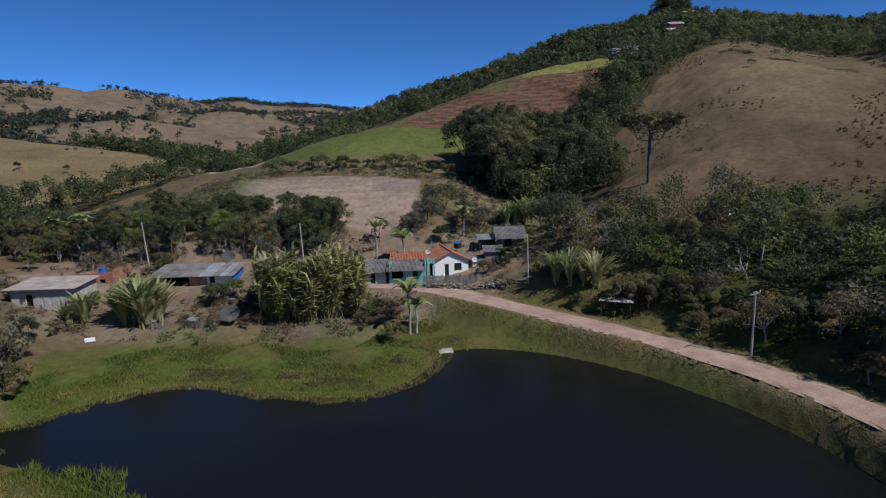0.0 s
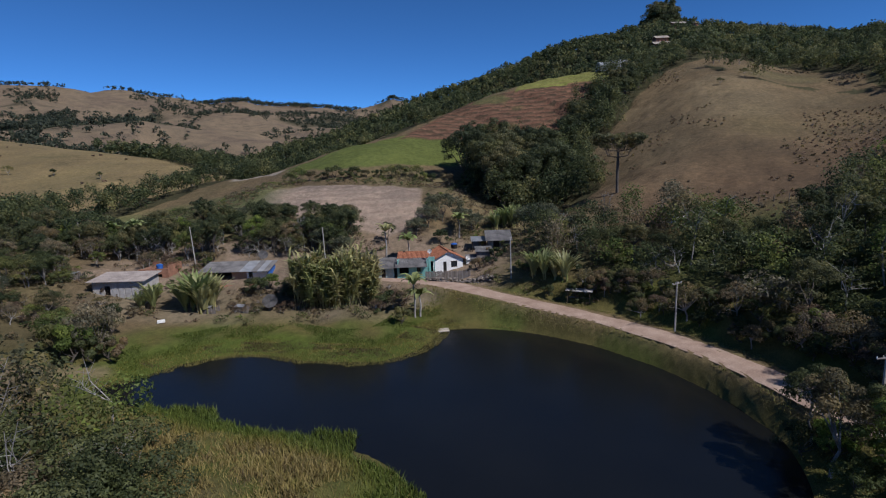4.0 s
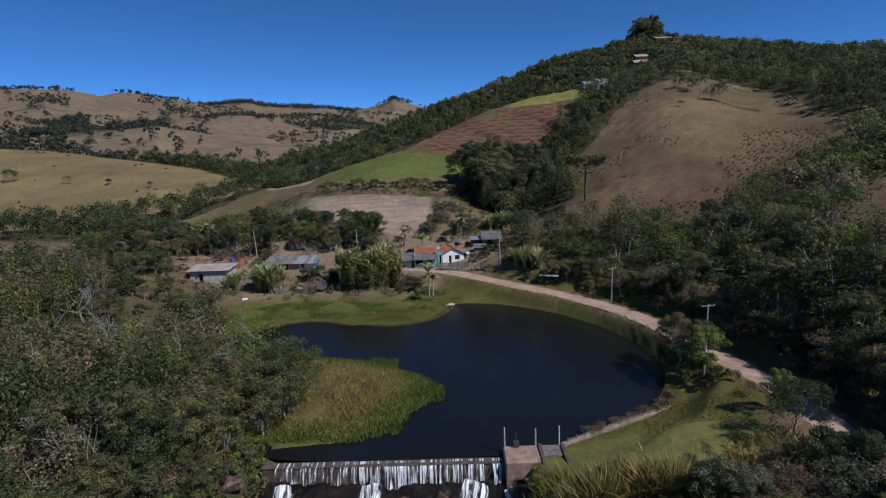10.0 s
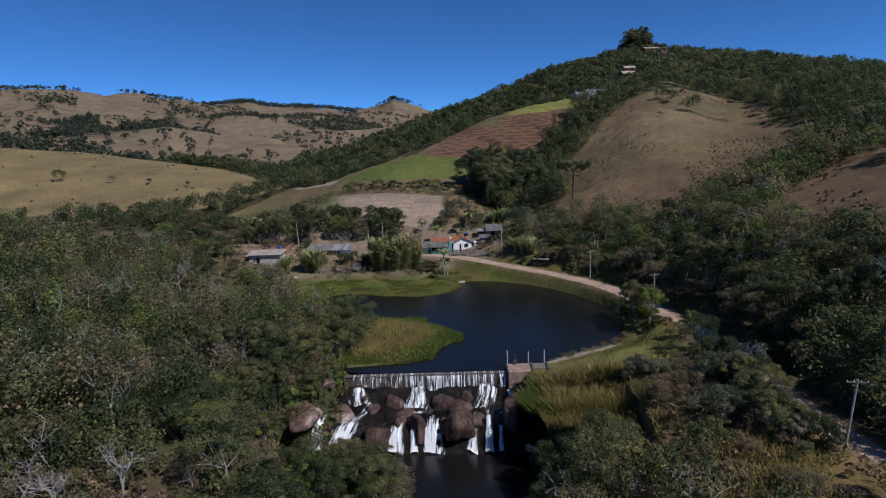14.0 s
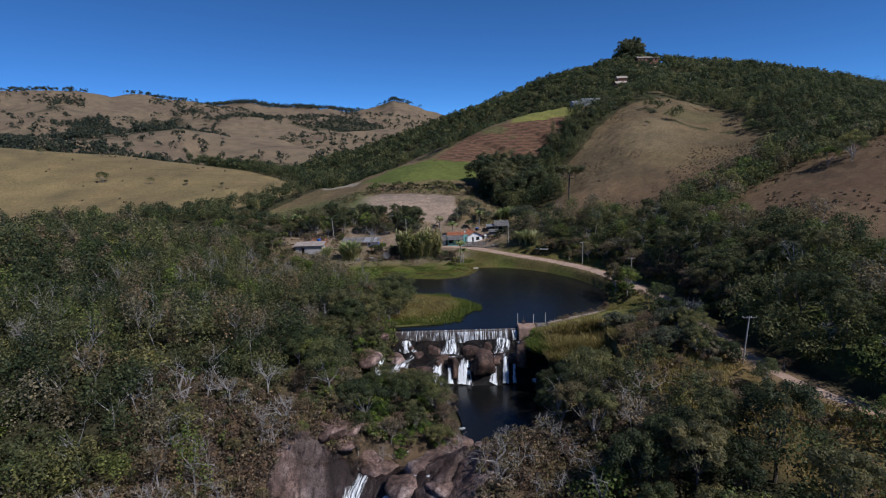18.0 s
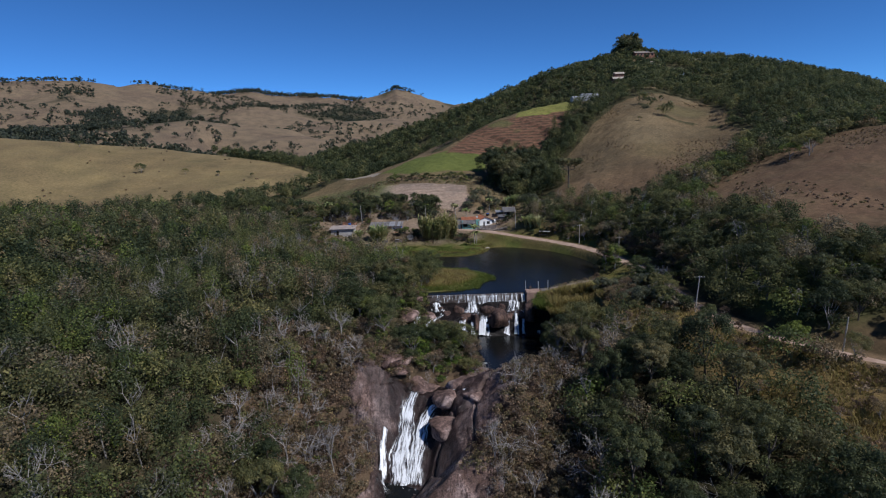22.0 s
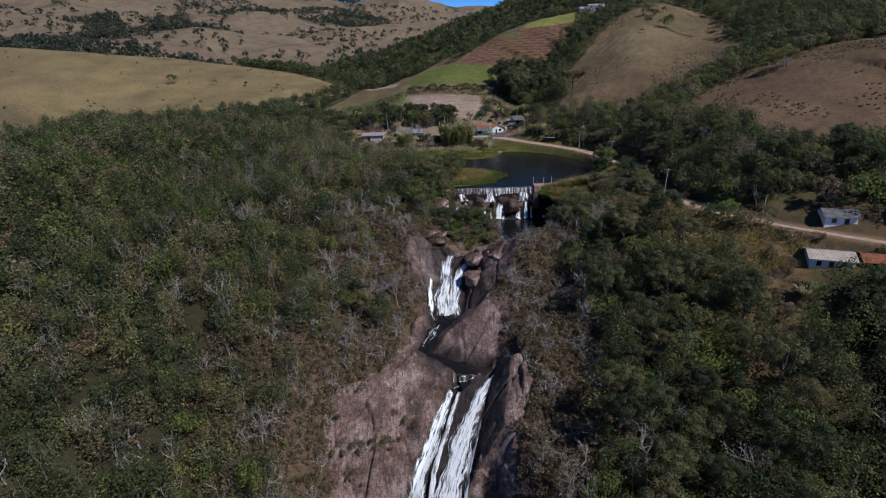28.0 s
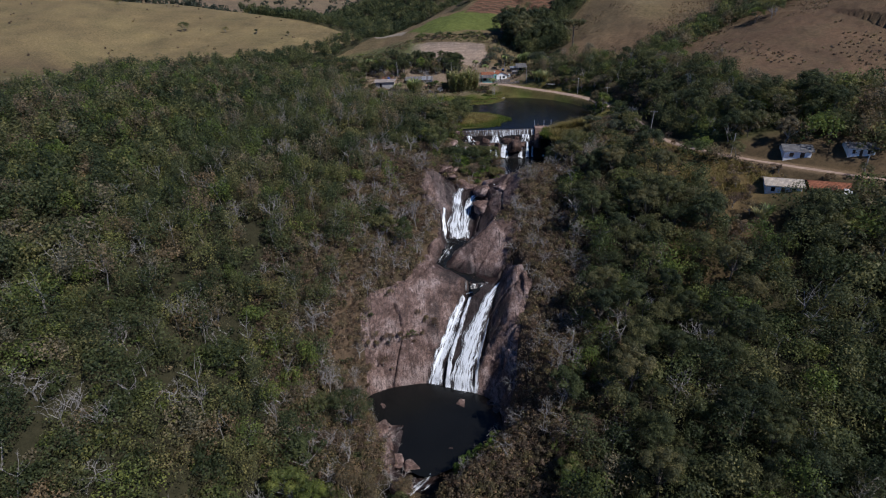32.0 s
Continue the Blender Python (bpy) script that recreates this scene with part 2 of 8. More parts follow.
def waves(px, py, size, seed):
    """Soft, uneven swells of about that size."""
    out = np.zeros(np.shape(px))
    rnd = np.random.RandomState(seed)
    for k in range(7):
        a, f, p = rnd.uniform(0, 6.28), (0.6 + 1.5 * rnd.rand()) * 6.28 / size, rnd.uniform(0, 6.28)
        out = out + np.sin((px * np.cos(a) + py * np.sin(a)) * f + p + 1.3 * np.sin((px * np.sin(a) - py * np.cos(a)) * f * 0.53 + p * 2))
    return out / 4


def fbm(px, py, size, seed, octaves=4, ridged=False):
    """Fractal value noise about 0, with features of that size."""
    out, amp, total = np.zeros(np.shape(px)), 1.0, 0.0
    table = np.random.RandomState(seed).rand(64, 64)
    for k in range(octaves):
        c, s = math.cos(0.6 * k + seed), math.sin(0.6 * k + seed)
        a, b = (px * c - py * s) / size + 31.7 * k, (px * s + py * c) / size + 17.3 * k
        i, j = np.floor(a).astype(int), np.floor(b).astype(int)
        u, v = a - i, b - j
        u, v = u * u * (3 - 2 * u), v * v * (3 - 2 * v)
        g = lambda p, q: table[p % 64, q % 64]
        n = (g(i, j) * (1 - u) + g(i + 1, j) * u) * (1 - v) + (g(i, j + 1) * (1 - u) + g(i + 1, j + 1) * u) * v
        n = 1 - np.abs(2 * n - 1) * 2 if ridged else n * 2 - 1
        out, total, amp, size = out + n * amp, total + amp, amp * 0.5, size * 0.5
    return out / total


def gullies(px, py):
    """Spurs (above 0) and gullies (below) of the far hills."""
    return fbm(px + 40 * fbm(px, py, 300, 8, 2), py, 300, 5, 4, True)


def road_z(k):
    return np.interp(k, [0, 2, 5, 7, 10, 12, 15, 17, 20], [4.2, 3.6, 2.6, 2.6, 3.6, 4.4, 4.6, 4.4, 3.0])


def land(px, py):
    """Height of the ground."""
    px, py = np.asarray(px, float), np.asarray(py, float)
    rx, rz = np.interp(py, RIVER_Y, RIVER_X), np.interp(py, RIVER_Y, RIVER_Z)
    dr, kr = away(px, py, ROAD)
    zr = road_z(kr)
    # west bank of the gorge
    west = np.interp(py, [-300, -150, -90, -40, 0, 60, 120], [-14, -10, -3, 6, 9, 5, 9])
    west = west + 5 * step(rx - px, 60, 160)
    wide = np.interp(py, [-150, -90, -60, -30, 0], [66, 62, 54, 52, 44])
    broad = np.interp(py, [-9, -5, 7], [4, 13, 13])
    u = np.clip((rx - px - broad) / wide, 0, 1)
    gorge_w = rz + (west - rz) * (0.55 * u + 0.45 * step(u, 0, 1))
    # east bank up to the road
    xe = np.interp(py, [-120, -100, -84, -67, -56, -46, -36, -26, -14, 0, 14], [185, 130, 95, 69, 55, 44, 37, 34.5, 33.5, 35, 35.5])
    ze = np.interp(py, [-120, -84, -46, 0], [3, 3.8, 4.6, 4.0])
    v = np.clip((px - rx - broad + 1) / np.maximum(xe - rx - broad - 4, 8), 0, 1)
    gorge_e = rz + (ze - rz) * (0.5 * np.sqrt(v) + 0.5 * v)
    gorge = np.where(px < rx, gorge_w, gorge_e)
    # round the lake
    dl = inside(px, py, LAKE)
    bank = np.where(dl < 0, np.maximum(-1.6, dl * 0.5), np.minimum(0.28 * dl, 0.35 + 0.13 * dl)) + 0.0 * px
    bank = np.minimum(bank, 4.6)
    w = step(px, -40, -70)
    bank = bank + w * np.clip((-40 - px) * 0.10, 0, 8) * (dl > 0)
    low = np.where((px > -24.5) & (px < 5.5), 6.7, -6.0)
    near = np.where(py > 7.4, bank, gorge + (np.minimum(bank, 2) - gorge) * step(py, low, 7.4))
    # the slope east of the road
    edge_x = (np.interp(py, [-120, -46, -14, 24, 51, 67, 82, 84], [180, 44, 33.5, 34, 27, 13, -2, 2]))
    east = zr + 0.42 * np.clip(np.minimum(dr - 4, (px - edge_x) * np.where(py > 70, 0.6, 1.0)), 0, 60)
    side = px > edge_x
    hill_b = ridge(px, py, [(420, 20, 110), (210, 60, 58), (120, 50, 33), (84, 22, 22)], 0.34, 22)
    hill_a = ridge(px, py, [(150, 390, 104), (118, 275, 76), (88, 170, 47), (66, 120, 27), (52, 92, 13)], 0.40, 16)
    hill_a = smax(hill_a, ridge(px, py, [(66, 122, 28), (46, 109, 21), (34, 103, 16.6), (27, 99, 13)], 0.42, 9), 3)
    top = ridge(px, py, [(600, 520, 50), (430, 440, 68), (352, 412, 78), (308, 404, 87), (240, 395, 97), (150, 390, 104), (75, 345, 86), (0, 325, 58), (-80, 345, 33)], 0.36, 25)
    shoulder = ridge(px, py, [(200, 250, 72), (165, 160, 54), (150, 110, 42)], 0.36, 22)
    field = smax(ridge(px, py, [(75, 240, 61), (40, 229, 55.5), (22, 219, 50.5), (0, 201, 41), (-25, 165, 30)], 0.38, 12), ridge(px, py, [(-46, 125, 19.5), (-6, 121, 18)], 0.5, 7), 3)
    field = smax(field, ridge(px, py, [(-74, 161, 19.8), (-52, 151, 20.6), (-40, 142, 20.6)], 0.34, 8), 3)
    west_hill = ridge(px, py, WEST_CREST, 0.25, 36)
    out = near
    out = np.where(side, smax(out, np.minimum(east, 16), 2), out)
    for h, s in ((hill_b, 6), (hill_a, 5), (top, 8), (shoulder, 8), (field, 4), (west_hill, 8)):
        lift = step(dl, 3, 14)
        out = out + (smax(out, h, s) - out) * lift
    # beside the road the slope starts gently, and on the lake's side the bank stays low
    zone = step(py, -75, -55) * step(py, 100, 74)
    roof_e = zr + 0.58 * np.clip(dr - 3.5, 0, 60) + 0.9 * step(dr, 3.5, 8)
    roof_w = np.maximum(zr + 0.2 - 0.10 * np.clip(dr - 3, 0, 30), 0.6)
    cap = np.where(side, roof_e, np.where(px > 2, roof_w, 99))
    out = out + (np.minimum(out, cap) - out) * zone
    # the far country
    far = 6 + 0.012 * np.clip(py - 150, 0, 1e9) + waves(px, py, 420, 3) * 8 * step(py, 250, 600)
    for line, slope, r in FAR_RIDGES:
        far = smax(far, ridge(px, py, line, slope, r), 10)
    reach = np.hypot(px, py)
    far = far + (gullies(px, py) * 15 + fbm(px, py, 110, 6, 4, True) * 6) * step(reach, 450, 900) - (3 + 0.006 * np.clip(reach, 0, 2400)) * step(reach, 450, 900)
    m = np.maximum(step(py, 240, 420), np.maximum(step(np.abs(px), 180, 320), step(-py, 200, 360)))
    out = np.where(m > 0, out + (smax(out, far, 8) - out) * m, out)
    plot = step(np.abs(px - 24 - 0.45 * (py - 190)), 32, 28) * step(np.abs(py - 191), 24, 21)
    out = out + plot * 0.7 * ((py * 0.31 + 0.035 * px) % 1.0 - 0.5)
    # dome and shelves of bare rock, and the bed that the water has cut
    out = out + 5.0 * np.exp(-((px + 17) / 8.5) ** 2 - ((py + 57) / 7) ** 2) + 4.5 * np.exp(-((px + 33) / 6) ** 2 - ((py + 33) / 6) ** 2)
    out = out + 4.0 * np.exp(-((px + 6) / 6) ** 2 - ((py + 44) / 8) ** 2) + 2.2 * np.exp(-((px + 10) / 6.5) ** 2 - ((py + 73) / 8) ** 2)
    dc, kc = away(px, py, CHANNEL)
    zc = np.interp(kc, range(len(CHANNEL)), CHANNEL_Z)
    half = np.interp(kc, range(len(CHANNEL)), CHANNEL_W)
    out = np.where(py < -4, np.minimum(out, zc + np.clip(dc - half, 0, 40) * np.where((px > -24) & (py < -66) & (py > -92), 1.25, 1.1)), out)
    # the road bed and the pool
    flat = step(dr, np.where(dl < 3, 4.7, 5.5), np.where(dl < 3, 2.0, 2.6))
    out = out + (zr - out) * flat
    dw = inside(px, py, WEIR_POOL)
    wide_w, rise_w = np.where(px > 3, 13, 5), np.where(px > 3, 0.7, 1.2)
    out = np.where((dw < wide_w) & (py < -3.2), np.minimum(out, -7.9 + np.clip(dw, 0, 13) * rise_w), out)
    dp = inside(px, py, POOL)
    out = np.where(dp < 9, np.minimum(out, -36.6 + np.clip(dp, 0, 9) * 2.0), out)
    return out


# ---- bare rock of the gorge ----
ROCK = [(-37, -28), (-32, -26), (-22, -29), (-12, -30), (-6, -32), (-3, -38), (-7, -46), (-9, -56), (-10, -66), (-8, -76), (-12, -88), (-14, -101),
        (-20, -108), (-32, -115), (-42, -110), (-45, -98), (-46, -90), (-50, -82), (-46, -73), (-38, -67), (-33, -58), (-32, -46), (-37, -37)]


def rock_depth(px, py):
    """Signed distance to the ragged edge of the bare rock: below 0 on the rock."""
    return inside(px, py, ROCK) + 3.6 * fbm(px, py, 8, 66, 4) + 0.8


def cells(px, py, size, seed, stretch=1.0):
    """Irregular blocks: a random value per block, and the distance to the joint between blocks."""
    rnd = np.random.RandomState(seed).rand(64, 64, 3)
    a, b = px / size, py / size / stretch
    i, j = np.floor(a).astype(int), np.floor(b).astype(int)
    d1, d2, val = np.full(np.shape(px), 9.0), np.full(np.shape(px), 9.0), np.zeros(np.shape(px))
    for u in (-1, 0, 1):
        for v in (-1, 0, 1):
            r = rnd[(i + u) % 64, (j + v) % 64]
            d = np.hypot(i + u + r[..., 0] - a, j + v + r[..., 1] - b)
            near = d < d1
            d2 = np.where(near, d1, np.minimum(d2, d))
            val = np.where(near, r[..., 2], val)
            d1 = np.where(near, d, d1)
    return val, (d2 - d1) * size

# ---- building blocks ----
def mesh_object(name, verts, faces, material=None, smooth=False, parent=None):
    me = bpy.data.meshes.new(name)
    me.from_pydata([tuple(v) for v in verts], [], faces)
    if smooth:
        me.polygons.foreach_set("use_smooth", [True] * len(me.polygons))
    if material:
        me.materials.append(material)
    ob = new(name, me)
    if parent:
        ob.parent = parent
    return ob


# ---- where trees stand ----
UNDER_DAM = [(-23, 8), (-25, 2), (-29, -3), (-28, -9), (-16, -9), (-10, -12), (-9, -23), (-7, -30), (3, -27), (5, -12), (7, -3), (5, 8)]


def near_line(px, py, line):
    return away(px, py, line)[0]


def woods(px, py):
    """How closely trees stand, 0 to 1, in the near country."""
    dl, dr = inside(px, py, LAKE), near_line(px, py, ROAD)
    lim = np.interp(py, [-190, -36, -26, -16, -8, 0, 6, 8], [-30, -30, -14, -30, -34, -31, -27, -29])
    west = (px < lim) & (py < 60 - 0.18 * (px + 60)) & (px > -190) & (py > -190) & ~((px > -66) & (py > 56))
    west &= ~((px > -22 - 0.25 * np.clip(py - 14, 0, 40)) & (py > 6)) & (dl > 1.0) & ~((px > -46) & (py > 44))
    west &= ~((px < -105) & (py > 78)) & ~((px > -64) & (py > 31 + 4 * fbm(px, py, 9, 29)))
    rx = np.interp(py, RIVER_Y, RIVER_X)
    xe = np.interp(py, [-190, -120, -100, -84, -67, -56, -46, -36, -26, -14, 0, 14], [250, 185, 130, 95, 69, 55, 44, 37, 34.5, 33.5, 35, 35.5])
    east = (px >= -10) & (py < -3) & (px < xe - np.interp(py, [-70, -44, -34, 4], [4, 7, 10, 7])) & (py > -190) & (px > rx)
    east &= ~((px > 34) & (py > -74) & (py < -50)) & ~((px < 28) & (py > -20))
    east &= ~((px > 32) & (px < 44) & (py > -80) & (py < -60))
    east &= ~((np.abs(px - np.interp(py, [-70, -46, -26, 0], [46, 33, 24, 20])) < 9) & (fbm(px, py, 13, 27, 2) > -0.12) & (py > -66))
    over = (px > xe) & (dr > 4.5) & (dr < 30) & (py > -40) & (py < 20)
    over |= (dr > 4.8) & (px > 24) & (px < 60) & (py >= 0) & (py < 66) & (px > np.interp(py, [0, 24, 51, 66], [36, 36, 30, 20]))
    over |= (px > 13) & (px < 46) & (py >= 66) & (py < 88 - 0.18 * (px - 11)) & (dr > 9)
    over |= near_line(px, py, [(50, 50), (72, 70), (112, 85), (165, 98)]) < 10
    over |= (px > 60) & (px < 160) & (py > -60) & (py < -20 - 0.1 * px) & (dr > 9)
    over &= ~((np.hypot((px - 104) / 40, (py - 24) / 38) < 1) & (px > 66))
    over &= ~((py > 30) & (dr < 8.2)) & ~((py > 8) & (py <= 30) & (dr < 6))
    m = west | east | over
    m &= (inside(px, py, ROCK) > np.where(px > -22, np.where((py < -62) & (py > -98), 10, 7), 2.5)) & (inside(px, py, UNDER_DAM) > 0.5) & (inside(px, py, POOL) > 3)
    return m


def hill_woods(px, py):
    m = np.hypot((px - 23) / 15, (py - 134) / 26) < 1
    m |= near_line(px, py, [(34, 150), (62, 188), (92, 226)]) < 5.5
    m |= (py > 246 + 0.12 * np.abs(px - 80)) & (px > -90) & (px < 420) & (py < 470)
    m |= (px > 84) & (px < 420) & (py > 84) & (py <= 300) & (inside(px, py, PASTURE) > 1.5 + 3 * fbm(px, py, 14, 32)) & (waves(px, py, 60, 31) > -1.1)
    m |= (near_line(px, py, [(98, 206), (96, 184), (103, 165), (114, 156), (121, 146)]) < 2.2) & (fbm(px, py, 9, 30) > -0.1)
    crest_y = np.interp(px, [p[0] for p in WEST_CREST], [p[1] for p in WEST_CREST])
    m |= (px > -190) & (px < -36) & (py > crest_y + 22) & (py > 205) & (py < 370)
    m |= near_line(px, py, [(-118, 120), (-92, 150), (-62, 190), (-30, 232), (20, 262)]) < 12
    m |= near_line(px, py, [(-150, 96), (-110, 108), (-84, 104)]) < 9
    m |= (near_line(px, py, [(-22, 176), (-8, 200), (10, 226)]) < 3.5)
    m &= ~(np.hypot(px - 152, py - 352) < 14) & ~(np.hypot(px - 163, py - 320) < 11) & ~(np.hypot(px - 105, py - 268) < 7) & ~(np.hypot(px - 74, py - 240) < 12)
    return m


# ---- ground ----
def spread(a, b, fine, growth, stops):
    """Stations, close together from a to b and wider beyond, up to a widest step out to the first stop on each side."""
    mid = np.arange(a, b + 0.01, fine)
    sides = []
    for start, sign, wide, near, out in ((a, -1, *stops[0]), (b, 1, *stops[1])):
        p, d, row = start, fine, []
        while abs(p) < out:
            d = d * growth if abs(p) > near else min(d * growth, wide)
            p += sign * d
            row.append(p)
        sides.append(row)
    return np.concatenate([sides[0][::-1], mid, sides[1]])


def tint(base, colour, weight):
    return base + (np.array(colour) - base) * np.clip(weight, 0, 1)[..., None]


def cover(px, py):
    """Base colour of what grows or lies on the ground, and shade under the gorge's trees."""
    w1, w2 = waves(px, py, 60, 11), waves(px, py, 16, 12)
    dl = inside(px, py, LAKE)
    dr, kr = away(px, py, ROAD)
    rx = np.interp(py, RIVER_Y, RIVER_X)
    col = np.zeros((*px.shape, 3)) + (0.145, 0.108, 0.064)                  # dry pasture
    col = tint(col, (0.182, 0.140, 0.084), step(w1, -0.2, 0.8))
    col = tint(col, (0.10, 0.105, 0.045), 0.35 * step(waves(px, py, 90, 14), 0.1, 0.9))
    # steeper lower pasture is browner and trodden
    col = tint(col, (0.125, 0.084, 0.054), step(py, 130, 95) * step(px, 20, 40) * 0.8)
    col = tint(col, (0.128, 0.084, 0.055), step(np.hypot((px - 100) / 42, (py - 22) / 40), 1.1, 0.7) * step(w2, -0.9, 0.5))
    # forest floor in the gorge and lower slopes, shade between crowns painted in
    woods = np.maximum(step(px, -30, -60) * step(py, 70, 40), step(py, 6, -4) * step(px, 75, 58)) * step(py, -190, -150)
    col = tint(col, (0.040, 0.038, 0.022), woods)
    col = tint(col, (0.095, 0.068, 0.040), 0.85 * step(np.hypot((px - 56) / 26, (py + 52) / 16), 1.1, 0.8))
    col = tint(col, (0.075, 0.085, 0.032), step(np.abs(px - 42), 26, 16) * step(py, 84, 70) * step(py, -44, -36) * step(dr, 4, 7) * (px > 20))
    west_pasture = step(px, -70, -100) * step(py, 110, 140) * step(py, 420, 340)
    col = tint(col, (0.215, 0.168, 0.086), west_pasture * (0.6 + 0.25 * step(w1, -0.5, 0.6)))
    col = tint(col, (0.165, 0.160, 0.055), step(np.abs(px - 15), 13, 10) * step(np.abs(py - 5), 11, 8) * step(dl, 0, 1))
    col = tint(col, (0.165, 0.120, 0.052), step(np.abs(px - np.interp(py, [-70, -46, -26, 0], [46, 34, 25, 24])), 11, 7) * step(py, 2, -4) * step(py, -72, -60) * (0.45 + 0.55 * step(fbm(px, py, 7, 37), -0.3, 0.2)))
    col = tint(col, (0.19, 0.14, 0.06), step(np.hypot((px - 13) / 9, (py + 5) / 7.5), 1.1, 0.8))
    # bank round the lake
    ring = step(dl, 16, 9) * step(py, 8, 12)
    col = tint(col, (0.120, 0.105, 0.038), ring)
    col = tint(col, (0.085, 0.112, 0.026), ring * step(w2, -0.2, 0.7) * 0.7)
    bay = step(dl, 7, 4) * step(px, -2, -8) * step(py, 46, 52)
    col = tint(col, (0.080, 0.105, 0.022), bay)
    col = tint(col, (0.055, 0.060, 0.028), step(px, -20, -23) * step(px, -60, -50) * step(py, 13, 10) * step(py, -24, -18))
    # yard of bare earth by the houses, verges of the road
    yard = step(np.abs(py - 88), 14, 8) * step(np.abs(px + 30), 44, 34)
    col = tint(col, (0.25, 0.19, 0.145), yard * (0.55 + 0.4 * step(w2, -0.6, 0.4)))
    col = tint(col, (0.20, 0.165, 0.115), step(np.abs(py - 72), 8, 4) * step(np.abs(px + 32), 32, 26) * step(dl, 7, 9) * (0.4 + 0.5 * step(fbm(px, py, 5, 36), -0.2, 0.2)))
    col = tint(col, (0.15, 0.105, 0.055), step(np.hypot((px - 33) / 14, (py + 76) / 16), 1.1, 0.7) * 0.8)
    col = tint(col, (0.22, 0.155, 0.10), step(dr, 3.6, 1.8) * 0.7)
    # ploughed field, and the plots and terraces on the slope behind
    q = py - 0.06 * px
    plough = step(inside(px, py, FIELD) + 1.2 * fbm(px, py, 5, 38), 0.6, -0.6)
    col = tint(col, (0.30, 0.235, 0.19), plough)
    col = tint(col, (0.23, 0.17, 0.14), plough * step(np.sin(q * 2.1 + w2), -0.2, 0.6) * 0.55)
    lawn = step(inside(px, py, LAWN) + 1.5 * fbm(px, py, 8, 39), 0.8, -0.8)
    col = tint(col, (0.105, 0.125, 0.036), lawn)
    col = tint(col, (0.27, 0.235, 0.20), step(inside(px, py, PATCH), 0.8, -0.8))
    terrace = step(np.abs(px - 24 - 0.45 * (py - 190)), 32, 30) * step(np.abs(py - 191), 24, 22.5)
    col = tint(col, (0.155, 0.082, 0.056), terrace)
    # dark and pale rows; light and shade of the ledges added to their colour
    col = tint(col, (0.050, 0.046, 0.030), terrace * step((py * 0.31 + 0.035 * px) % 1.0, 0.5, 0.7) * 0.75)
    col = tint(col, (0.25, 0.16, 0.11), terrace * step(np.abs((py * 0.31 + 0.035 * px) % 1.0 - 0.32), 0.14, 0.06) * 0.3)
    col = tint(col, (0.10, 0.11, 0.045), terrace * step(fbm(px, py, 14, 33), 0.15, 0.4) * 0.7)
    upper = step(np.abs(px - 48 - 0.2 * (py - 225)), 20, 18.5) * step(np.abs(py - 224), 12.5, 11.5)
    col = tint(col, (0.19, 0.20, 0.055), upper)
    col = tint(col, (0.20, 0.165, 0.07), upper * step(np.sin(py * 1.7 + 0.4 * w2), 0.2, 0.6) * 0.6)
    green_low = step(np.abs(px + 72), 34, 24) * step(np.abs(py - 118), 20, 12)
    col = tint(col, (0.10, 0.115, 0.05), green_low * 0.8)
    col = tint(col, (0.052, 0.052, 0.028), 0.9 * hill_woods(px, py))
    col = tint(col, (0.26, 0.19, 0.14), 0.5 * step(near_line(px, py, [(-60, 47), (-52, 49), (-46, 50)]) + 1.5 * fbm(px, py, 4, 28), 2.2, 0.8))
    brush = step(np.hypot((px + 26) / 34, (py + 66) / 52), 1.1, 0.8) * step(py, -4, -14)
    col = tint(col, (0.125, 0.088, 0.060), brush * (0.55 + 0.45 * step(fbm(px, py, 6, 34), -0.3, 0.3)))
    away_m = np.hypot(px, py)
    out_there = step(away_m, 400, 560)
    col = tint(col, (0.195, 0.150, 0.106), out_there * 0.85)
    col = tint(col, (0.14, 0.105, 0.08), out_there * 0.6 * step(fbm(px, py, 60, 51, 3), 0.0, 0.35))
    col = tint(col, (0.050, 0.052, 0.032), out_there * step(gullies(px, py) + 0.35 * fbm(px, py, 90, 52, 3), 0.10, -0.08) * 0.8)
    return col


xs = spread(-120, 125, 0.9, 1.075, ((13, 1300, 3400), (14, 450, 3400)))
ys = spread(-150, 216, 0.9, 1.06, ((200, 0, 3400), (14, 2350, 3400)))
gx, gy = np.meshgrid(xs, ys)
gz = land(gx, gy)
nearby = step(np.hypot(gx, gy), 260, 120)
dlake, (droad, _k) = inside(gx, gy, LAKE), away(gx, gy, ROAD)
gz = gz + (waves(gx, gy, 9, 21) * 0.28 + waves(gx, gy, 3.5, 22) * 0.10) * step(dlake, 0, 4) * step(droad, 3, 6)
gz = gz - 2.4 * step(rock_depth(gx, gy), 0.3, -1.6) - 1.8 * step(gx, -23, -21) * step(gx, 5, 3) * step(gy, -9, -7) * step(gy, 9, 7)
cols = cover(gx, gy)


def mesh_z(px, py):
    """Height of the ground's own mesh, for what stands far off."""
    i = np.clip(np.searchsorted(xs, px) - 1, 0, len(xs) - 2)
    j = np.clip(np.searchsorted(ys, py) - 1, 0, len(ys) - 2)
    u, v = (px - xs[i]) / (xs[i + 1] - xs[i]), (py - ys[j]) / (ys[j + 1] - ys[j])
    return (gz[j, i] * (1 - u) + gz[j, i + 1] * u) * (1 - v) + (gz[j + 1, i] * (1 - u) + gz[j + 1, i + 1] * u) * v


nx_, ny_ = len(xs), len(ys)
idx = np.arange(nx_ * ny_).reshape(ny_, nx_)
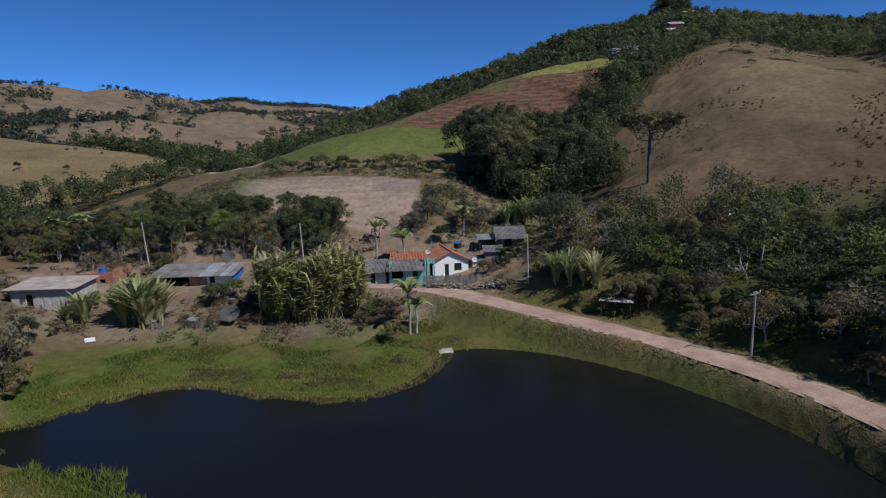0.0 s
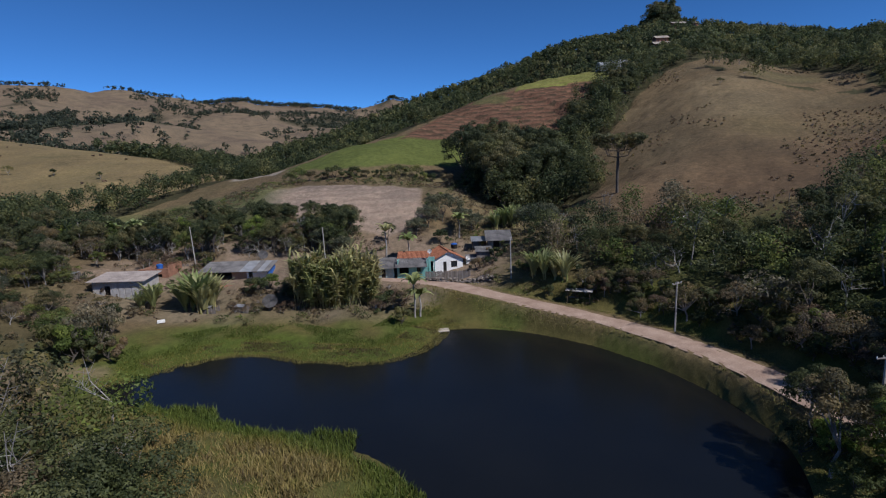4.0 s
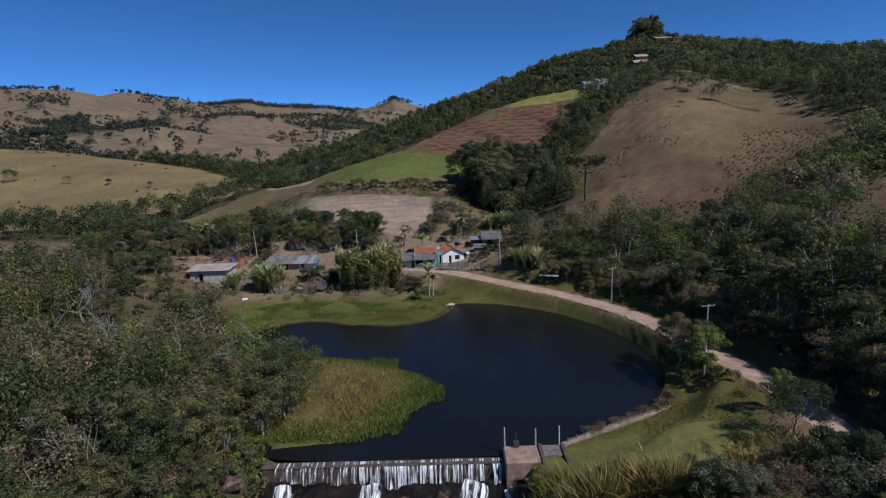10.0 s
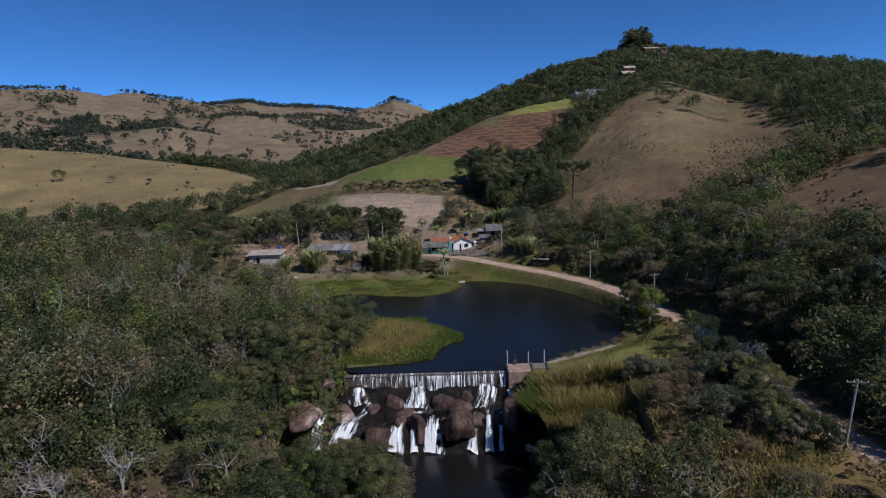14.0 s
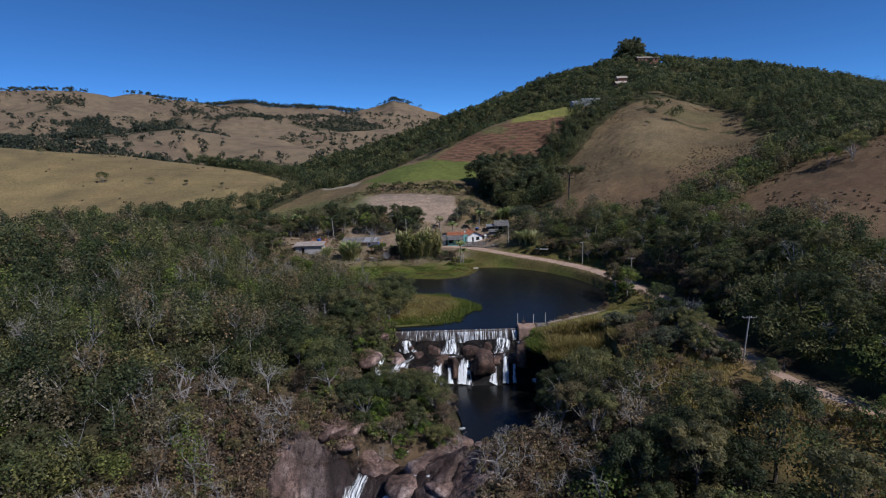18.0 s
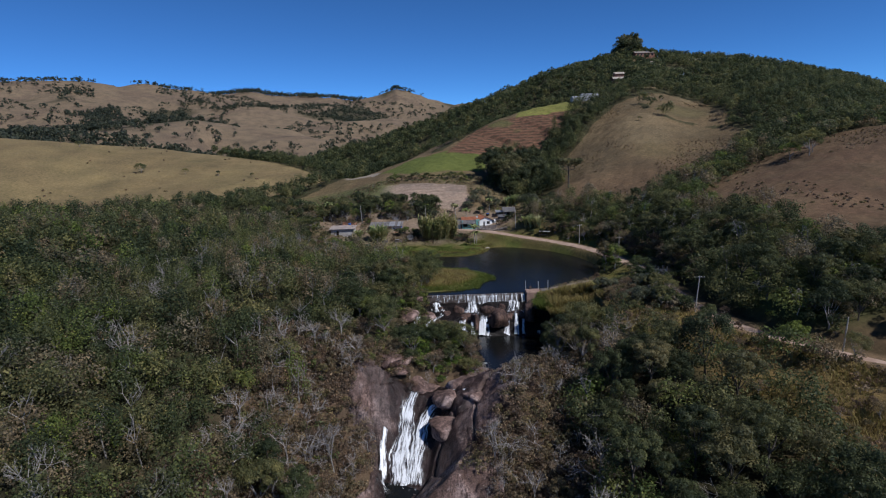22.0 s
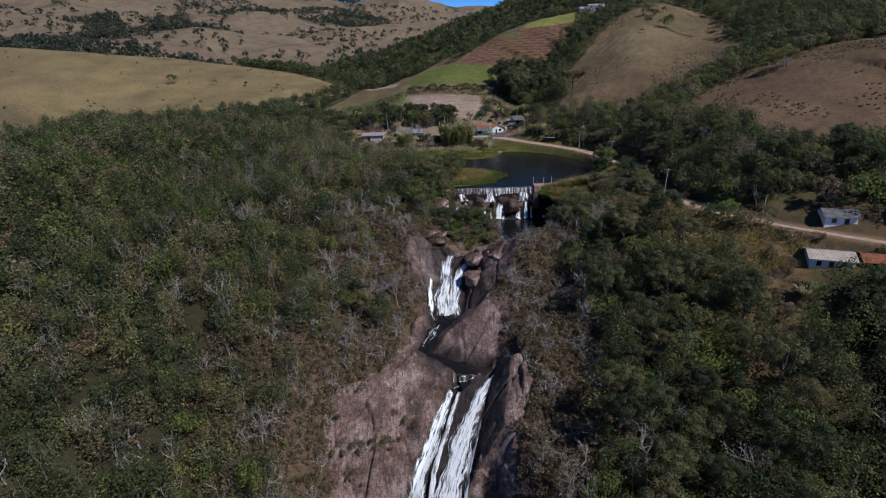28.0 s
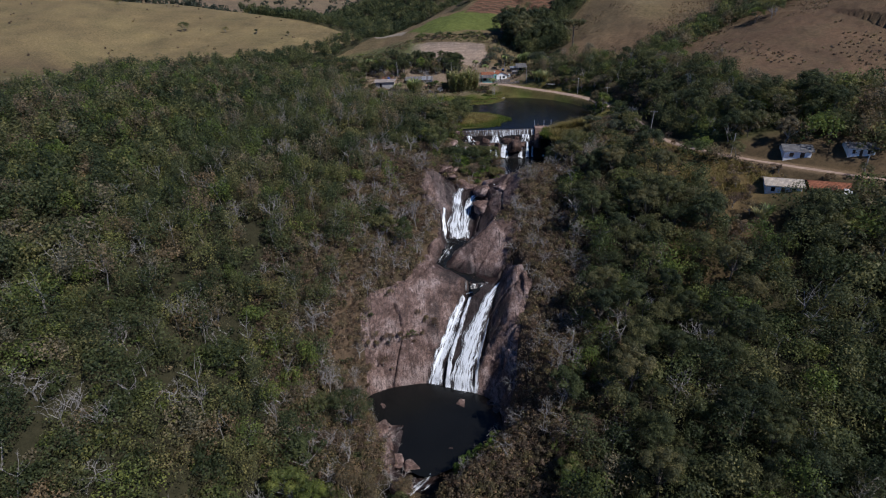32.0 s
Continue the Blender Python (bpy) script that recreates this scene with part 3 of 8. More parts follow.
quads = np.stack([idx[:-1, :-1], idx[:-1, 1:], idx[1:, 1:], idx[1:, :-1]], -1).reshape(-1, 4)


def grid_mesh(name, verts, quads, material, smooth=True):
    me = bpy.data.meshes.new(name)
    me.vertices.add(len(verts))
    me.vertices.foreach_set("co", np.asarray(verts, np.float32).ravel())
    n, k = quads.shape
    me.loops.add(n * k)
    me.loops.foreach_set("vertex_index", quads.ravel().astype(np.int32))
    me.polygons.add(n)
    me.polygons.foreach_set("loop_start", np.arange(0, n * k, k, dtype=np.int32))
    if smooth:
        me.polygons.foreach_set("use_smooth", np.ones(n, bool))
    me.update(calc_edges=True)
    me.materials.append(material)
    return me


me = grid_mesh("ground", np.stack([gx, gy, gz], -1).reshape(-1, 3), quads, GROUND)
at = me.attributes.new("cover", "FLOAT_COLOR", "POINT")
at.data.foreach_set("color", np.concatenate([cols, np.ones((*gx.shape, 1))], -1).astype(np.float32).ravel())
tagged(new("ground", me), "dry grassy hillsides, wooded gorge and earth plots", "ground", kind="structure")


def flat_water(name, ring, z, label):
    bm = bmesh.new()
    f = bm.faces.new([bm.verts.new((x, y, z)) for x, y in ring])
    bmesh.ops.triangulate(bm, faces=[f])
    m = bpy.data.meshes.new(name)
    bm.to_mesh(m)
    bm.free()
    m.materials.append(WATER)
    return tagged(new(name, m), label, "water", kind="structure")


flat_water("water_lake", LAKE_EDGE, 0.0, "dark still water of a small dammed lake")
flat_water("water_weir", rounded(WEIR_POOL), -7.1, "dark pool between rocks below the weir")
flat_water("water_pool", rounded(POOL), -35.6, "almost black plunge pool under the waterfall")

# ---- plants: building blocks ----
def leaf_material(name, stops, translucent=0.5, rough=0.55, source="object", lobed=True):
    """Foliage; the shade differs from plant to plant, from one spray of leaves to the next and from leaf to leaf."""
    mat, nt, bsdf = shade(name, rough, 0, 0.25)
    if source == "object":
        fac = nt.nodes.new("ShaderNodeObjectInfo").outputs["Random"]
    else:
        a = nt.nodes.new("ShaderNodeAttribute")
        a.attribute_name = "tone"
        fac = a.outputs["Fac"]
    geo = nt.nodes.new("ShaderNodeNewGeometry")
    leafy = ramp(nt, geo.outputs["Random Per Island"], [(0.0, (0.70, 0.72, 0.70)), (0.55, (0.98, 1.0, 0.96)), (1.0, (1.36, 1.32, 1.2))])
    col = mixed(nt, "MULTIPLY", 1.0, ramp(nt, fac, stops), leafy)
    if lobed:
        b = nt.nodes.new("ShaderNodeAttribute")
        b.attribute_name = "lobe"
        spray = ramp(nt, b.outputs["Fac"], [(0.0, (0.55, 0.62, 0.58)), (0.5, (0.95, 0.98, 0.95)), (1.0, (1.55, 1.45, 1.2))])
        col = mixed(nt, "MULTIPLY", 1.0, col, spray)
    nt.links.new(col, bsdf.inputs["Base Color"])
    if translucent:
        tr = nt.nodes.new("ShaderNodeBsdfTranslucent")
        nt.links.new(col, tr.inputs[0])
        mx = nt.nodes.new("ShaderNodeMixShader")
        mx.inputs[0].default_value = translucent
        nt.links.new(bsdf.outputs[0], mx.inputs[1])
        nt.links.new(tr.outputs[0], mx.inputs[2])
        nt.links.new(mx.outputs[0], nt.nodes["Material Output"].inputs[0])
    return mat


GREENS = [(0.0, (0.052, 0.068, 0.036)), (0.22, (0.088, 0.106, 0.050)), (0.42, (0.132, 0.140, 0.066)), (0.56, (0.205, 0.190, 0.088)),
          (0.70, (0.160, 0.205, 0.052)), (0.80, (0.100, 0.112, 0.058)), (0.89, (0.225, 0.165, 0.108)), (1.0, (0.235, 0.205, 0.150))]
LEAVES = leaf_material("foliage", GREENS)
LEAVES_FAR = leaf_material("foliage_woods", GREENS, source="tone")
# haze of distance worked into the leaf colour: greyer and bluer
LEAVES_HAZED = leaf_material("foliage_hazed", [(0.0, (0.062, 0.074, 0.056)), (0.6, (0.084, 0.092, 0.066)), (1.0, (0.12, 0.112, 0.08))], source="tone")
DARK_LEAVES = leaf_material("dark_foliage", [(0.0, (0.056, 0.070, 0.040)), (0.5, (0.098, 0.112, 0.056)), (0.8, (0.135, 0.138, 0.068)), (1.0, (0.185, 0.165, 0.090))])
PALE_LEAVES = leaf_material("silvery_foliage", [(0.0, (0.11, 0.12, 0.085)), (1.0, (0.15, 0.155, 0.11))])
DRY_LEAVES = leaf_material("dry_brush", [(0.0, (0.150, 0.104, 0.082)), (0.4, (0.220, 0.158, 0.122)), (0.7, (0.185, 0.155, 0.082)), (1.0, (0.27, 0.205, 0.16))])
DRY_FAR = leaf_material("dry_brush_wide", [(0.0, (0.150, 0.104, 0.082)), (0.4, (0.220, 0.158, 0.122)), (0.7, (0.185, 0.155, 0.082)), (1.0, (0.27, 0.205, 0.16))], source="tone")
BANANA = leaf_material("broad_leaf", [(0.0, (0.21, 0.27, 0.09)), (0.5, (0.30, 0.33, 0.14)), (1.0, (0.40, 0.37, 0.19))], 0.4, 0.4, lobed=False)
CANE = leaf_material("cane_leaf", [(0.0, (0.27, 0.29, 0.11)), (0.5, (0.38, 0.35, 0.16)), (1.0, (0.50, 0.42, 0.25))], 0.4, 0.5, lobed=False)
BRIGHT_LEAVES = leaf_material("bright_foliage", [(0.0, (0.13, 0.20, 0.04)), (1.0, (0.22, 0.27, 0.07))])
REED = leaf_material("lake_grass", [(0.0, (0.090, 0.125, 0.026)), (0.3, (0.130, 0.155, 0.030)), (0.6, (0.200, 0.180, 0.050)), (0.85, (0.32, 0.25, 0.10)), (1.0, (0.105, 0.075, 0.040))], 0.3, 0.6, "tone", lobed=False)
BARK = surface("bark", (0.055, 0.045, 0.038), (0.15, 0.13, 0.11), 3.0, 0.9, relief=0.5, grain=(1, 1, 0.2))
PALE_BARK = surface("pale_bark", (0.20, 0.185, 0.17), (0.42, 0.39, 0.36), 3.0, 0.9, relief=0.4, grain=(1, 1, 0.3))


def tube(verts, faces, a, b, ra, rb, n=5):
    """A tapered limb from a to b."""
    a, b = Vector(a), Vector(b)
    d = (b - a).normalized()
    u = d.orthogonal().normalized()
    w = d.cross(u)
    base = len(verts)
    for p, r in ((a, ra), (b, rb)):
        for k in range(n):
            t = 2 * math.pi * k / n
            verts.append(p + u * (r * math.cos(t)) + w * (r * math.sin(t)))
    for k in range(n):
        j = (k + 1) % n
        faces.append((base + k, base + j, base + n + j, base + n + k))
    faces.append(tuple(base + n + k for k in range(n)))


def leaf_cloud(rs, centres, radii, count, leaf, flat=0.75):
    """Corner points of many small leaf sprays set round the centres, (n, 3, 3), and the shade of each one's clump."""
    k = rs.choice(len(centres), count, p=radii ** 2 / np.sum(radii ** 2))
    d = rs.normal(size=(count, 3))
    d[:, 2] = d[:, 2] * 0.8 + 0.35
    d /= np.linalg.norm(d, axis=1)[:, None]
    c = centres[k] + d * (radii[k] * rs.uniform(0.62, 1.05, count))[:, None] * (1, 1, flat)
    n = d + rs.normal(scale=0.30, size=(count, 3)) + (0, 0, 0.2)
    n /= np.linalg.norm(n, axis=1)[:, None]
    u = np.cross(n, rs.normal(size=(count, 3)))
    u /= np.linalg.norm(u, axis=1)[:, None]
    w = np.cross(n, u)
    s = leaf * rs.uniform(0.55, 1.25, count)[:, None]
    lift = n * s * 0.25
    return np.stack([c - u * s - w * s * 0.5, c + u * s - w * s * 0.4 + lift, c + w * s * 0.9], 1), rs.rand(len(centres))[k]


def crown_plan(rs, radius, height, top, clumps, lean=0.15):
    """Centres and radii of the clumps of a crown whose top is at z = top."""
    a, r = rs.uniform(0, 6.28, clumps), np.sqrt(rs.uniform(0.0, 1, clumps)) * radius * 0.86
    lobes = 1 + 0.22 * np.sin(a * rs.randint(2, 5) + rs.uniform(0, 6.28))
    dome = np.sqrt(np.clip(1 - (r / radius) ** 2, 0, 1))
    low = rs.uniform(0, 1, clumps) ** 2.2
    z = top - height * (1 - dome * rs.uniform(0.80, 0.98, clumps)) * 0.62 - height * 0.55 * low * (0.35 + 0.65 * r / radius)
    stretch = 1 + lean * rs.normal(size=2)
    c = np.stack([np.cos(a) * r * stretch[0] * lobes, np.sin(a) * r * stretch[1] * lobes, z], 1)
    return c, radius * rs.uniform(0.15, 0.31, clumps)


def cloud_mesh(name, quads4, lobe, material, tone=None):
    n = len(quads4)
    me = grid_mesh(name, quads4.reshape(-1, 3), np.arange(n * 3).reshape(n, 3), material, smooth=False)
    for key, values in (("lobe", lobe), ("tone", tone)):
        if values is not None:
            t = me.attributes.new(key, "FLOAT", "POINT")
            t.data.foreach_set("value", np.repeat(values, 3).astype(np.float32))
    return me


def limbs_mesh(name, rs, centres, trunk_h, r, material, forks=7):
    verts, faces = [], []
    bend = Vector((rs.normal() * 0.25, rs.normal() * 0.25, trunk_h))
    mid = Vector((bend.x * 0.3 + rs.normal() * 0.1, bend.y * 0.3, trunk_h * 0.5))
    tube(verts, faces, (0, 0, -0.6), mid, r, r * 0.8, 6)
    tube(verts, faces, mid, bend, r * 0.8, r * 0.62, 6)
    for k in range(min(forks, len(centres))):
        c = Vector(centres[k])
        knee = bend.lerp(c, 0.5) + Vector(rs.normal(size=3) * 0.2)
        tube(verts, faces, bend, knee, r * 0.45, r * 0.28, 4)
        tube(verts, faces, knee, c, r * 0.28, r * 0.1, 4)
    me = bpy.data.meshes.new(name)
    me.from_pydata(verts, [], faces)
    me.materials.append(material)
    return me


def thing(name, label, category, parts, at=(0, 0, 0), group=""):
    """An empty at a thing's base with its parts, given as (name, mesh) or (name, mesh, label)."""
    root = tagged(new(name), label, category, group)
    root.location = at
    for p in parts:
        ob = new(p[0], p[1])
        ob.parent = root
        if len(p) > 2:
            tagged(ob, p[2])
    return root


def make_tree(rs, name, label, radius, height, clumps, leaves, leaf, crown_mat, bark, trunk=None, flat=0.75):
    top = height
    deep = min(height * 0.86, radius * 2.1)
    c, r = crown_plan(rs, radius, deep, top, clumps)
    quads4, lobe = leaf_cloud(rs, c, r, leaves, leaf, flat)
    return thing(name, label, "tree", [
        ("trunk", limbs_mesh("trunk", rs, c, trunk or (top - deep) * 0.9 + 0.6, 0.05 + height * 0.016, bark)),
        ("crown", cloud_mesh("crown", quads4, lobe, crown_mat))], (0, 0, -500))


def twigs_mesh(rs, height, spread_, depth, r, material, thin=0.6):
    """A leafless tree."""
    verts, faces = [], []

    def grow(p, d, length, rad, level):
        q = p + d * length
        tube(verts, faces, p, q, rad, rad * 0.68, 5 if level == 0 else 3)
        if level == depth:
            return
        for k in range(3 if level < 2 else 2 + int(rs.rand() < 0.6)):
            n = Vector(rs.normal(size=3)) * spread_
            e = (d + n + Vector((0, 0, 0.12))).normalized()
            grow(p.lerp(q, rs.uniform(0.72, 1.0)), e, length * rs.uniform(0.62, 0.86), rad * 0.62, level + 1)

    grow(Vector((0, 0, -0.5)), Vector((rs.normal() * 0.1, rs.normal() * 0.1, 1)).normalized(), height * 0.30 + 0.5, r, 0)
    me = bpy.data.meshes.new("branches")
    me.from_pydata(verts, [], faces)
    me.materials.append(material)
    return me


def blades(rs, n, length, width, arch, material, name="fronds", lean=0.5, segs=4, base=0.0, base_r=0.1):
    """Long arching leaves from one foot."""
    verts, faces = [], []
    for k in range(n):
        a, up = rs.uniform(0, 6.28), rs.uniform(0.35, 1.0)
        L, W = length * rs.uniform(0.7, 1.1), width * rs.uniform(0.8, 1.2)
        out = Vector((math.cos(a), math.sin(a), 0))
        side = Vector((-math.sin(a), math.cos(a), 0))
        p = out * base_r + Vector((0, 0, base))
        d = (out * (1 - up) * lean * 2 + Vector((0, 0, 0.4 + up))).normalized()
        first = len(verts)
        for s in range(segs + 1):
            w = W * (0.35 + 1.3 * math.sin(math.pi * min(0.97, 0.12 + 0.86 * s / segs)))* 0.5
            verts.extend((p - side * w + Vector((0, 0, w * 0.35)), p, p + side * w + Vector((0, 0, w * 0.35))))
            p = p + d * (L / segs)
            d = (d + out * arch * 0.35 - Vector((0, 0, arch * (s + 1) / segs))).normalized()
        for s in range(segs):
            i = first + s * 3
            faces.extend(((i, i + 1, i + 4, i + 3), (i + 1, i + 2, i + 5, i + 4)))
    me = bpy.data.meshes.new(name)
    me.from_pydata(verts, [], faces)
    me.materials.append(material)
    return me


def ground_at(x, y):
    return float(land(x, y))


def place(kinds, x, y, rs, lo=0.8, hi=1.25, sink=0.15, tall=1.0):
    k = kinds[rs.randint(len(kinds))]
    s = rs.uniform(lo, hi)
    ob = copy_thing(k, Matrix.Translation((x, y, ground_at(x, y) - sink)) @ Matrix.Rotation(rs.uniform(0, 6.28), 4, "Z"))
    ob.scale = (s, s, s * tall * rs.uniform(0.9, 1.1))
    return ob

# ---- woods ----
def scatter(rs, x0, x1, y0, y1, gap, mask):
    ax, ay = np.meshgrid(np.arange(x0, x1, gap), np.arange(y0, y1, gap))
    ax, ay = ax + rs.uniform(-0.45, 0.45, ax.shape) * gap, ay + rs.uniform(-0.45, 0.45, ay.shape) * gap
    keep = mask(ax, ay)
    return np.stack([ax[keep], ay[keep]], 1)


rs = np.random.RandomState(7)
TREE_LABEL = "broadleaf tree with a dense uneven green crown on the wooded slope"
broadleaf = [make_tree(rs, "broadleaf_tree", TREE_LABEL, R, H, int(n * 0.6), 5600, 0.115, LEAVES, PALE_BARK)
             for R, H, n in ((3.6, 7.5, 70), (3.0, 8.5, 60), (4.2, 8.0, 90), (2.7, 6.5, 50), (3.7, 9.5, 75))]
dark_tree = [make_tree(rs, "dark_tree", "tall dark-leaved tree with a deep shaded crown", R, H, int(n * 0.6), 5600, 0.125, DARK_LEAVES, BARK)
             for R, H, n in ((3.6, 10.0, 75), (4.2, 9.0, 85), (3.1, 11.0, 65))]
pale_tree = [make_tree(rs, "silvery_tree", "low spreading tree with pale silvery leaves", R, H, n, 3600, 0.105, PALE_LEAVES, BARK)
             for R, H, n in ((3.0, 4.6, 50), (2.5, 4.2, 40))]
dry_bush = [make_tree(rs, "dry_bush", "half-leafless brown bush on the rocky slope", R, H, n, 1500, 0.085, DRY_LEAVES, PALE_BARK)
            for R, H, n in ((2.0, 3.0, 30), (1.6, 2.4, 24), (2.4, 3.6, 36))]
green_bush = [make_tree(rs, "green_bush", "rounded green bush on the bank", R, H, int(n * 0.7), 2200, 0.075, LEAVES, BARK, 0.4)
              for R, H, n in ((1.5, 2.0, 26), (1.2, 1.6, 20), (2.0, 2.6, 34))]
roadside_shrub = [make_tree(rs, "roadside_shrub", "low dusty green shrub on the verge of the dirt road", R, H, int(n * 0.7), 2200, 0.075, LEAVES, BARK, 0.4)
                  for R, H, n in ((1.4, 1.9, 24), (1.1, 1.5, 18), (1.8, 2.5, 30))]
bright_bush = [make_tree(rs, "bright_bush", "fresh bright green bush beside the weir", R, H, n, 1500, 0.10, BRIGHT_LEAVES, BARK, 0.4)
               for R, H, n in ((1.5, 2.2, 28), (1.9, 2.8, 34))]
bare_tree = [thing("bare_tree", "leafless pale grey tree standing among green crowns", "tree",
                   [("bough", twigs_mesh(rs, h, sp, 5, 0.16, PALE_BARK))], (0, 0, -500)) for h, sp in ((8.0, 0.7), (7.0, 0.85), (9.0, 0.6), (6.5, 0.95))]
SEEDS = roadside_shrub + broadleaf + dark_tree + pale_tree + dry_bush + green_bush + bright_bush + bare_tree

# the trees that stand nearest to the way along the gorge and the lake are things of their own
spots = scatter(rs, -190, 170, -190, 130, 3.95, lambda a, b: woods(a, b) & (a > -66 - 0.86 * (b + 190)) & (a < 20 + 0.9 * (b + 190)))
spots = spots[np.abs(waves(spots[:, 0], spots[:, 1], 22, 41)) < 1.9]
axis = near_line(spots[:, 0], spots[:, 1], [(-6, 62), (-6, 0), (-24, -60), (-32, -130)])
order = np.argsort(axis)
spots, axis = spots[order], axis[order]
shaded = ((spots[:, 0] > 22) & (spots[:, 1] > -32)) | ((spots[:, 0] > 2) & (spots[:, 1] < -38))
dryness = step(inside(spots[:, 0], spots[:, 1], ROCK), 17, 5)
kind_of = np.where(rs.rand(len(spots)) < dryness * 0.75, 3, np.where(shaded & (rs.rand(len(spots)) < 0.35), 1, 0))
kind_of = np.where((kind_of == 0) & (rs.rand(len(spots)) < 0.085), 2, kind_of)
kind_of = np.where((kind_of == 3) & (rs.rand(len(spots)) < 0.3), 2, kind_of)
made = {0: 0, 1: 0, 2: 0, 3: 0}
LIMIT = {0: 60, 1: 120, 2: 130, 3: 170}
SETS = {0: broadleaf, 1: dark_tree, 2: bare_tree, 3: dry_bush}
GROUPS = {0: "trees of the wooded gorge", 1: "dark trees beside the road", 2: "leafless trees in the woods", 3: "dry bushes by the falls"}
rest = []
for (x, y), k in zip(spots, kind_of):
    if made[k] < LIMIT[k]:
        made[k] += 1
        s = 0.65 if (x > 10 and y > 50) else (0.8 if (x > 37 and y > -45) else 1.0)
        tagged(place(SETS[k], x, y, rs, 0.68 * s, 1.15 * s), group=GROUPS[k])
    else:
        rest.append((x, y, k))


def joined_trees(name, label, at, sizes, heights, leaves, leaf, clumps, material, tones, category="woods"):
    """Many trees too far or too crowded to pick apart, in one mesh."""
    r2 = np.random.RandomState(len(at))
    clouds, lobes, tone = [], [], []
    base = []
    for k in range(10):
        c, r = crown_plan(r2, 1.0, 1.6, 1.6, clumps)
        base.append(leaf_cloud(r2, c, r * 1.15, leaves, 1.0, 0.8))
    z = np.where(np.hypot(at[:, 0], at[:, 1]) > 230, mesh_z(at[:, 0], at[:, 1]), land(at[:, 0], at[:, 1])) - 0.14 * heights
    for (x, y), s, h, g, t in zip(at, sizes, heights, z, tones):
        b, lobe = base[r2.randint(10)]
        a = r2.uniform(0, 6.28)
        mid = b.mean(1, keepdims=True)
        q = mid * (s, s, h / 1.6) + (b - mid) * leaf * (0.75 + 0.25 * s)
        ca, sa = math.cos(a), math.sin(a)
        q = np.stack([q[..., 0] * ca - q[..., 1] * sa + x, q[..., 0] * sa + q[..., 1] * ca + y, q[..., 2] + g], -1)
        clouds.append(q)
        lobes.append(lobe)
        tone.append(np.full(len(q), t))
    return tagged(new(name, cloud_mesh(name, np.concatenate(clouds), np.concatenate(lobes), material, np.concatenate(tone))), label, category, kind="stuff")


rest = np.array(rest)
off = near_line(rest[:, 0], rest[:, 1], [(-6, 62), (-6, 0), (-24, -60), (-32, -130)])
leafy = rest[:, 2] != 3
for nm, lab, m, n_leaf, size in (("woods_west", "crowded green broadleaf woods on the gorge's slope", (rest[:, 0] < -28) & (off < 75), 900, 0.12),
                                 ("woods_outer", "green woods further up the gorge's side", (rest[:, 0] < -28) & (off >= 75), 400, 0.185),
                                 ("woods_east", "dark crowded woods beside the dirt road", (rest[:, 0] >= -28) & (off < 75), 900, 0.12),
                                 ("woods_beyond", "dark woods on the slope above the road", (rest[:, 0] >= -28) & (off >= 75), 400, 0.185)):
    sel = rest[m & leafy]
    # tones lowered in the south-east: deep tree shade put into leaf colour
    joined_trees(nm, lab, sel[:, :2], rs.uniform(1.9, 4.4, len(sel)), rs.uniform(4.5, 11.5, len(sel)) * np.where((sel[:, 0] > 37) & (sel[:, 1] > -45), 0.74, 1.0), n_leaf, size, 30, LEAVES_FAR,
                 np.clip(rs.uniform(0, 1, len(sel)) * np.where((sel[:, 0] > 0) & (sel[:, 1] < -64), 0.85, 1.0), 0, 1))
def branchwork(name, label, at, sizes, heights):
    """Pale trunks and crooked limbs that show between crowded crowns, in one mesh."""
    r2, verts, faces = np.random.RandomState(3), [], []
    for (x, y), w, h, g in zip(at, sizes, heights, land(at[:, 0], at[:, 1])):
        foot = Vector((x, y, g - 0.3))
        fork = foot + Vector((r2.normal() * 0.5, r2.normal() * 0.5, h * 0.5))
        tube(verts, faces, foot, fork, 0.11, 0.08, 4)
        for k in range(5):
            a = r2.uniform(0, 6.28)
            tip = foot + Vector((math.cos(a) * w * r2.uniform(0.3, 0.8), math.sin(a) * w * r2.uniform(0.3, 0.8), h * r2.uniform(0.66, 1.0)))
            knee = fork.lerp(tip, 0.5) + Vector(r2.normal(size=3) * 0.45)
            tube(verts, faces, fork, knee, 0.06, 0.04, 3)
            tube(verts, faces, knee, tip, 0.04, 0.018, 3)
            for j in range(4):
                start = knee.lerp(tip, r2.uniform(0.0, 0.8))
                side = start + Vector(r2.normal(size=3) * 0.6) + Vector((0, 0, 0.55))
                tube(verts, faces, start, side, 0.025, 0.010, 3)
    me = bpy.data.meshes.new(name)
    me.from_pydata(verts, [], faces)
    me.materials.append(PALE_BARK)
    return tagged(new(name, me), label, "branches", kind="stuff")


pick = rest[leafy & (off < 80)]
pick = pick[rs.rand(len(pick)) < np.where(pick[:, 0] < -28, 0.26, 0.14)]
branchwork("branches", "pale trunks and crooked limbs showing between crowns", pick[:, :2], rs.uniform(2.0, 4.0, len(pick)), rs.uniform(6.0, 10.0, len(pick)))
low = scatter(rs, -74, 22, -128, -24, 1.2, lambda a, b: (rock_depth(a, b) > -1.6 - 9 * np.clip(fbm(a, b, 6, 76, 3) - 0.12, 0, 1)) & (inside(a, b, ROCK) < 19) & (near_line(a, b, CHANNEL) > 5.5) & ~((a > -22) & (b < -66) & (rock_depth(a, b) < 0.8)) & (inside(a, b, UNDER_DAM) > 0) & (inside(a, b, POOL) > 1.5))
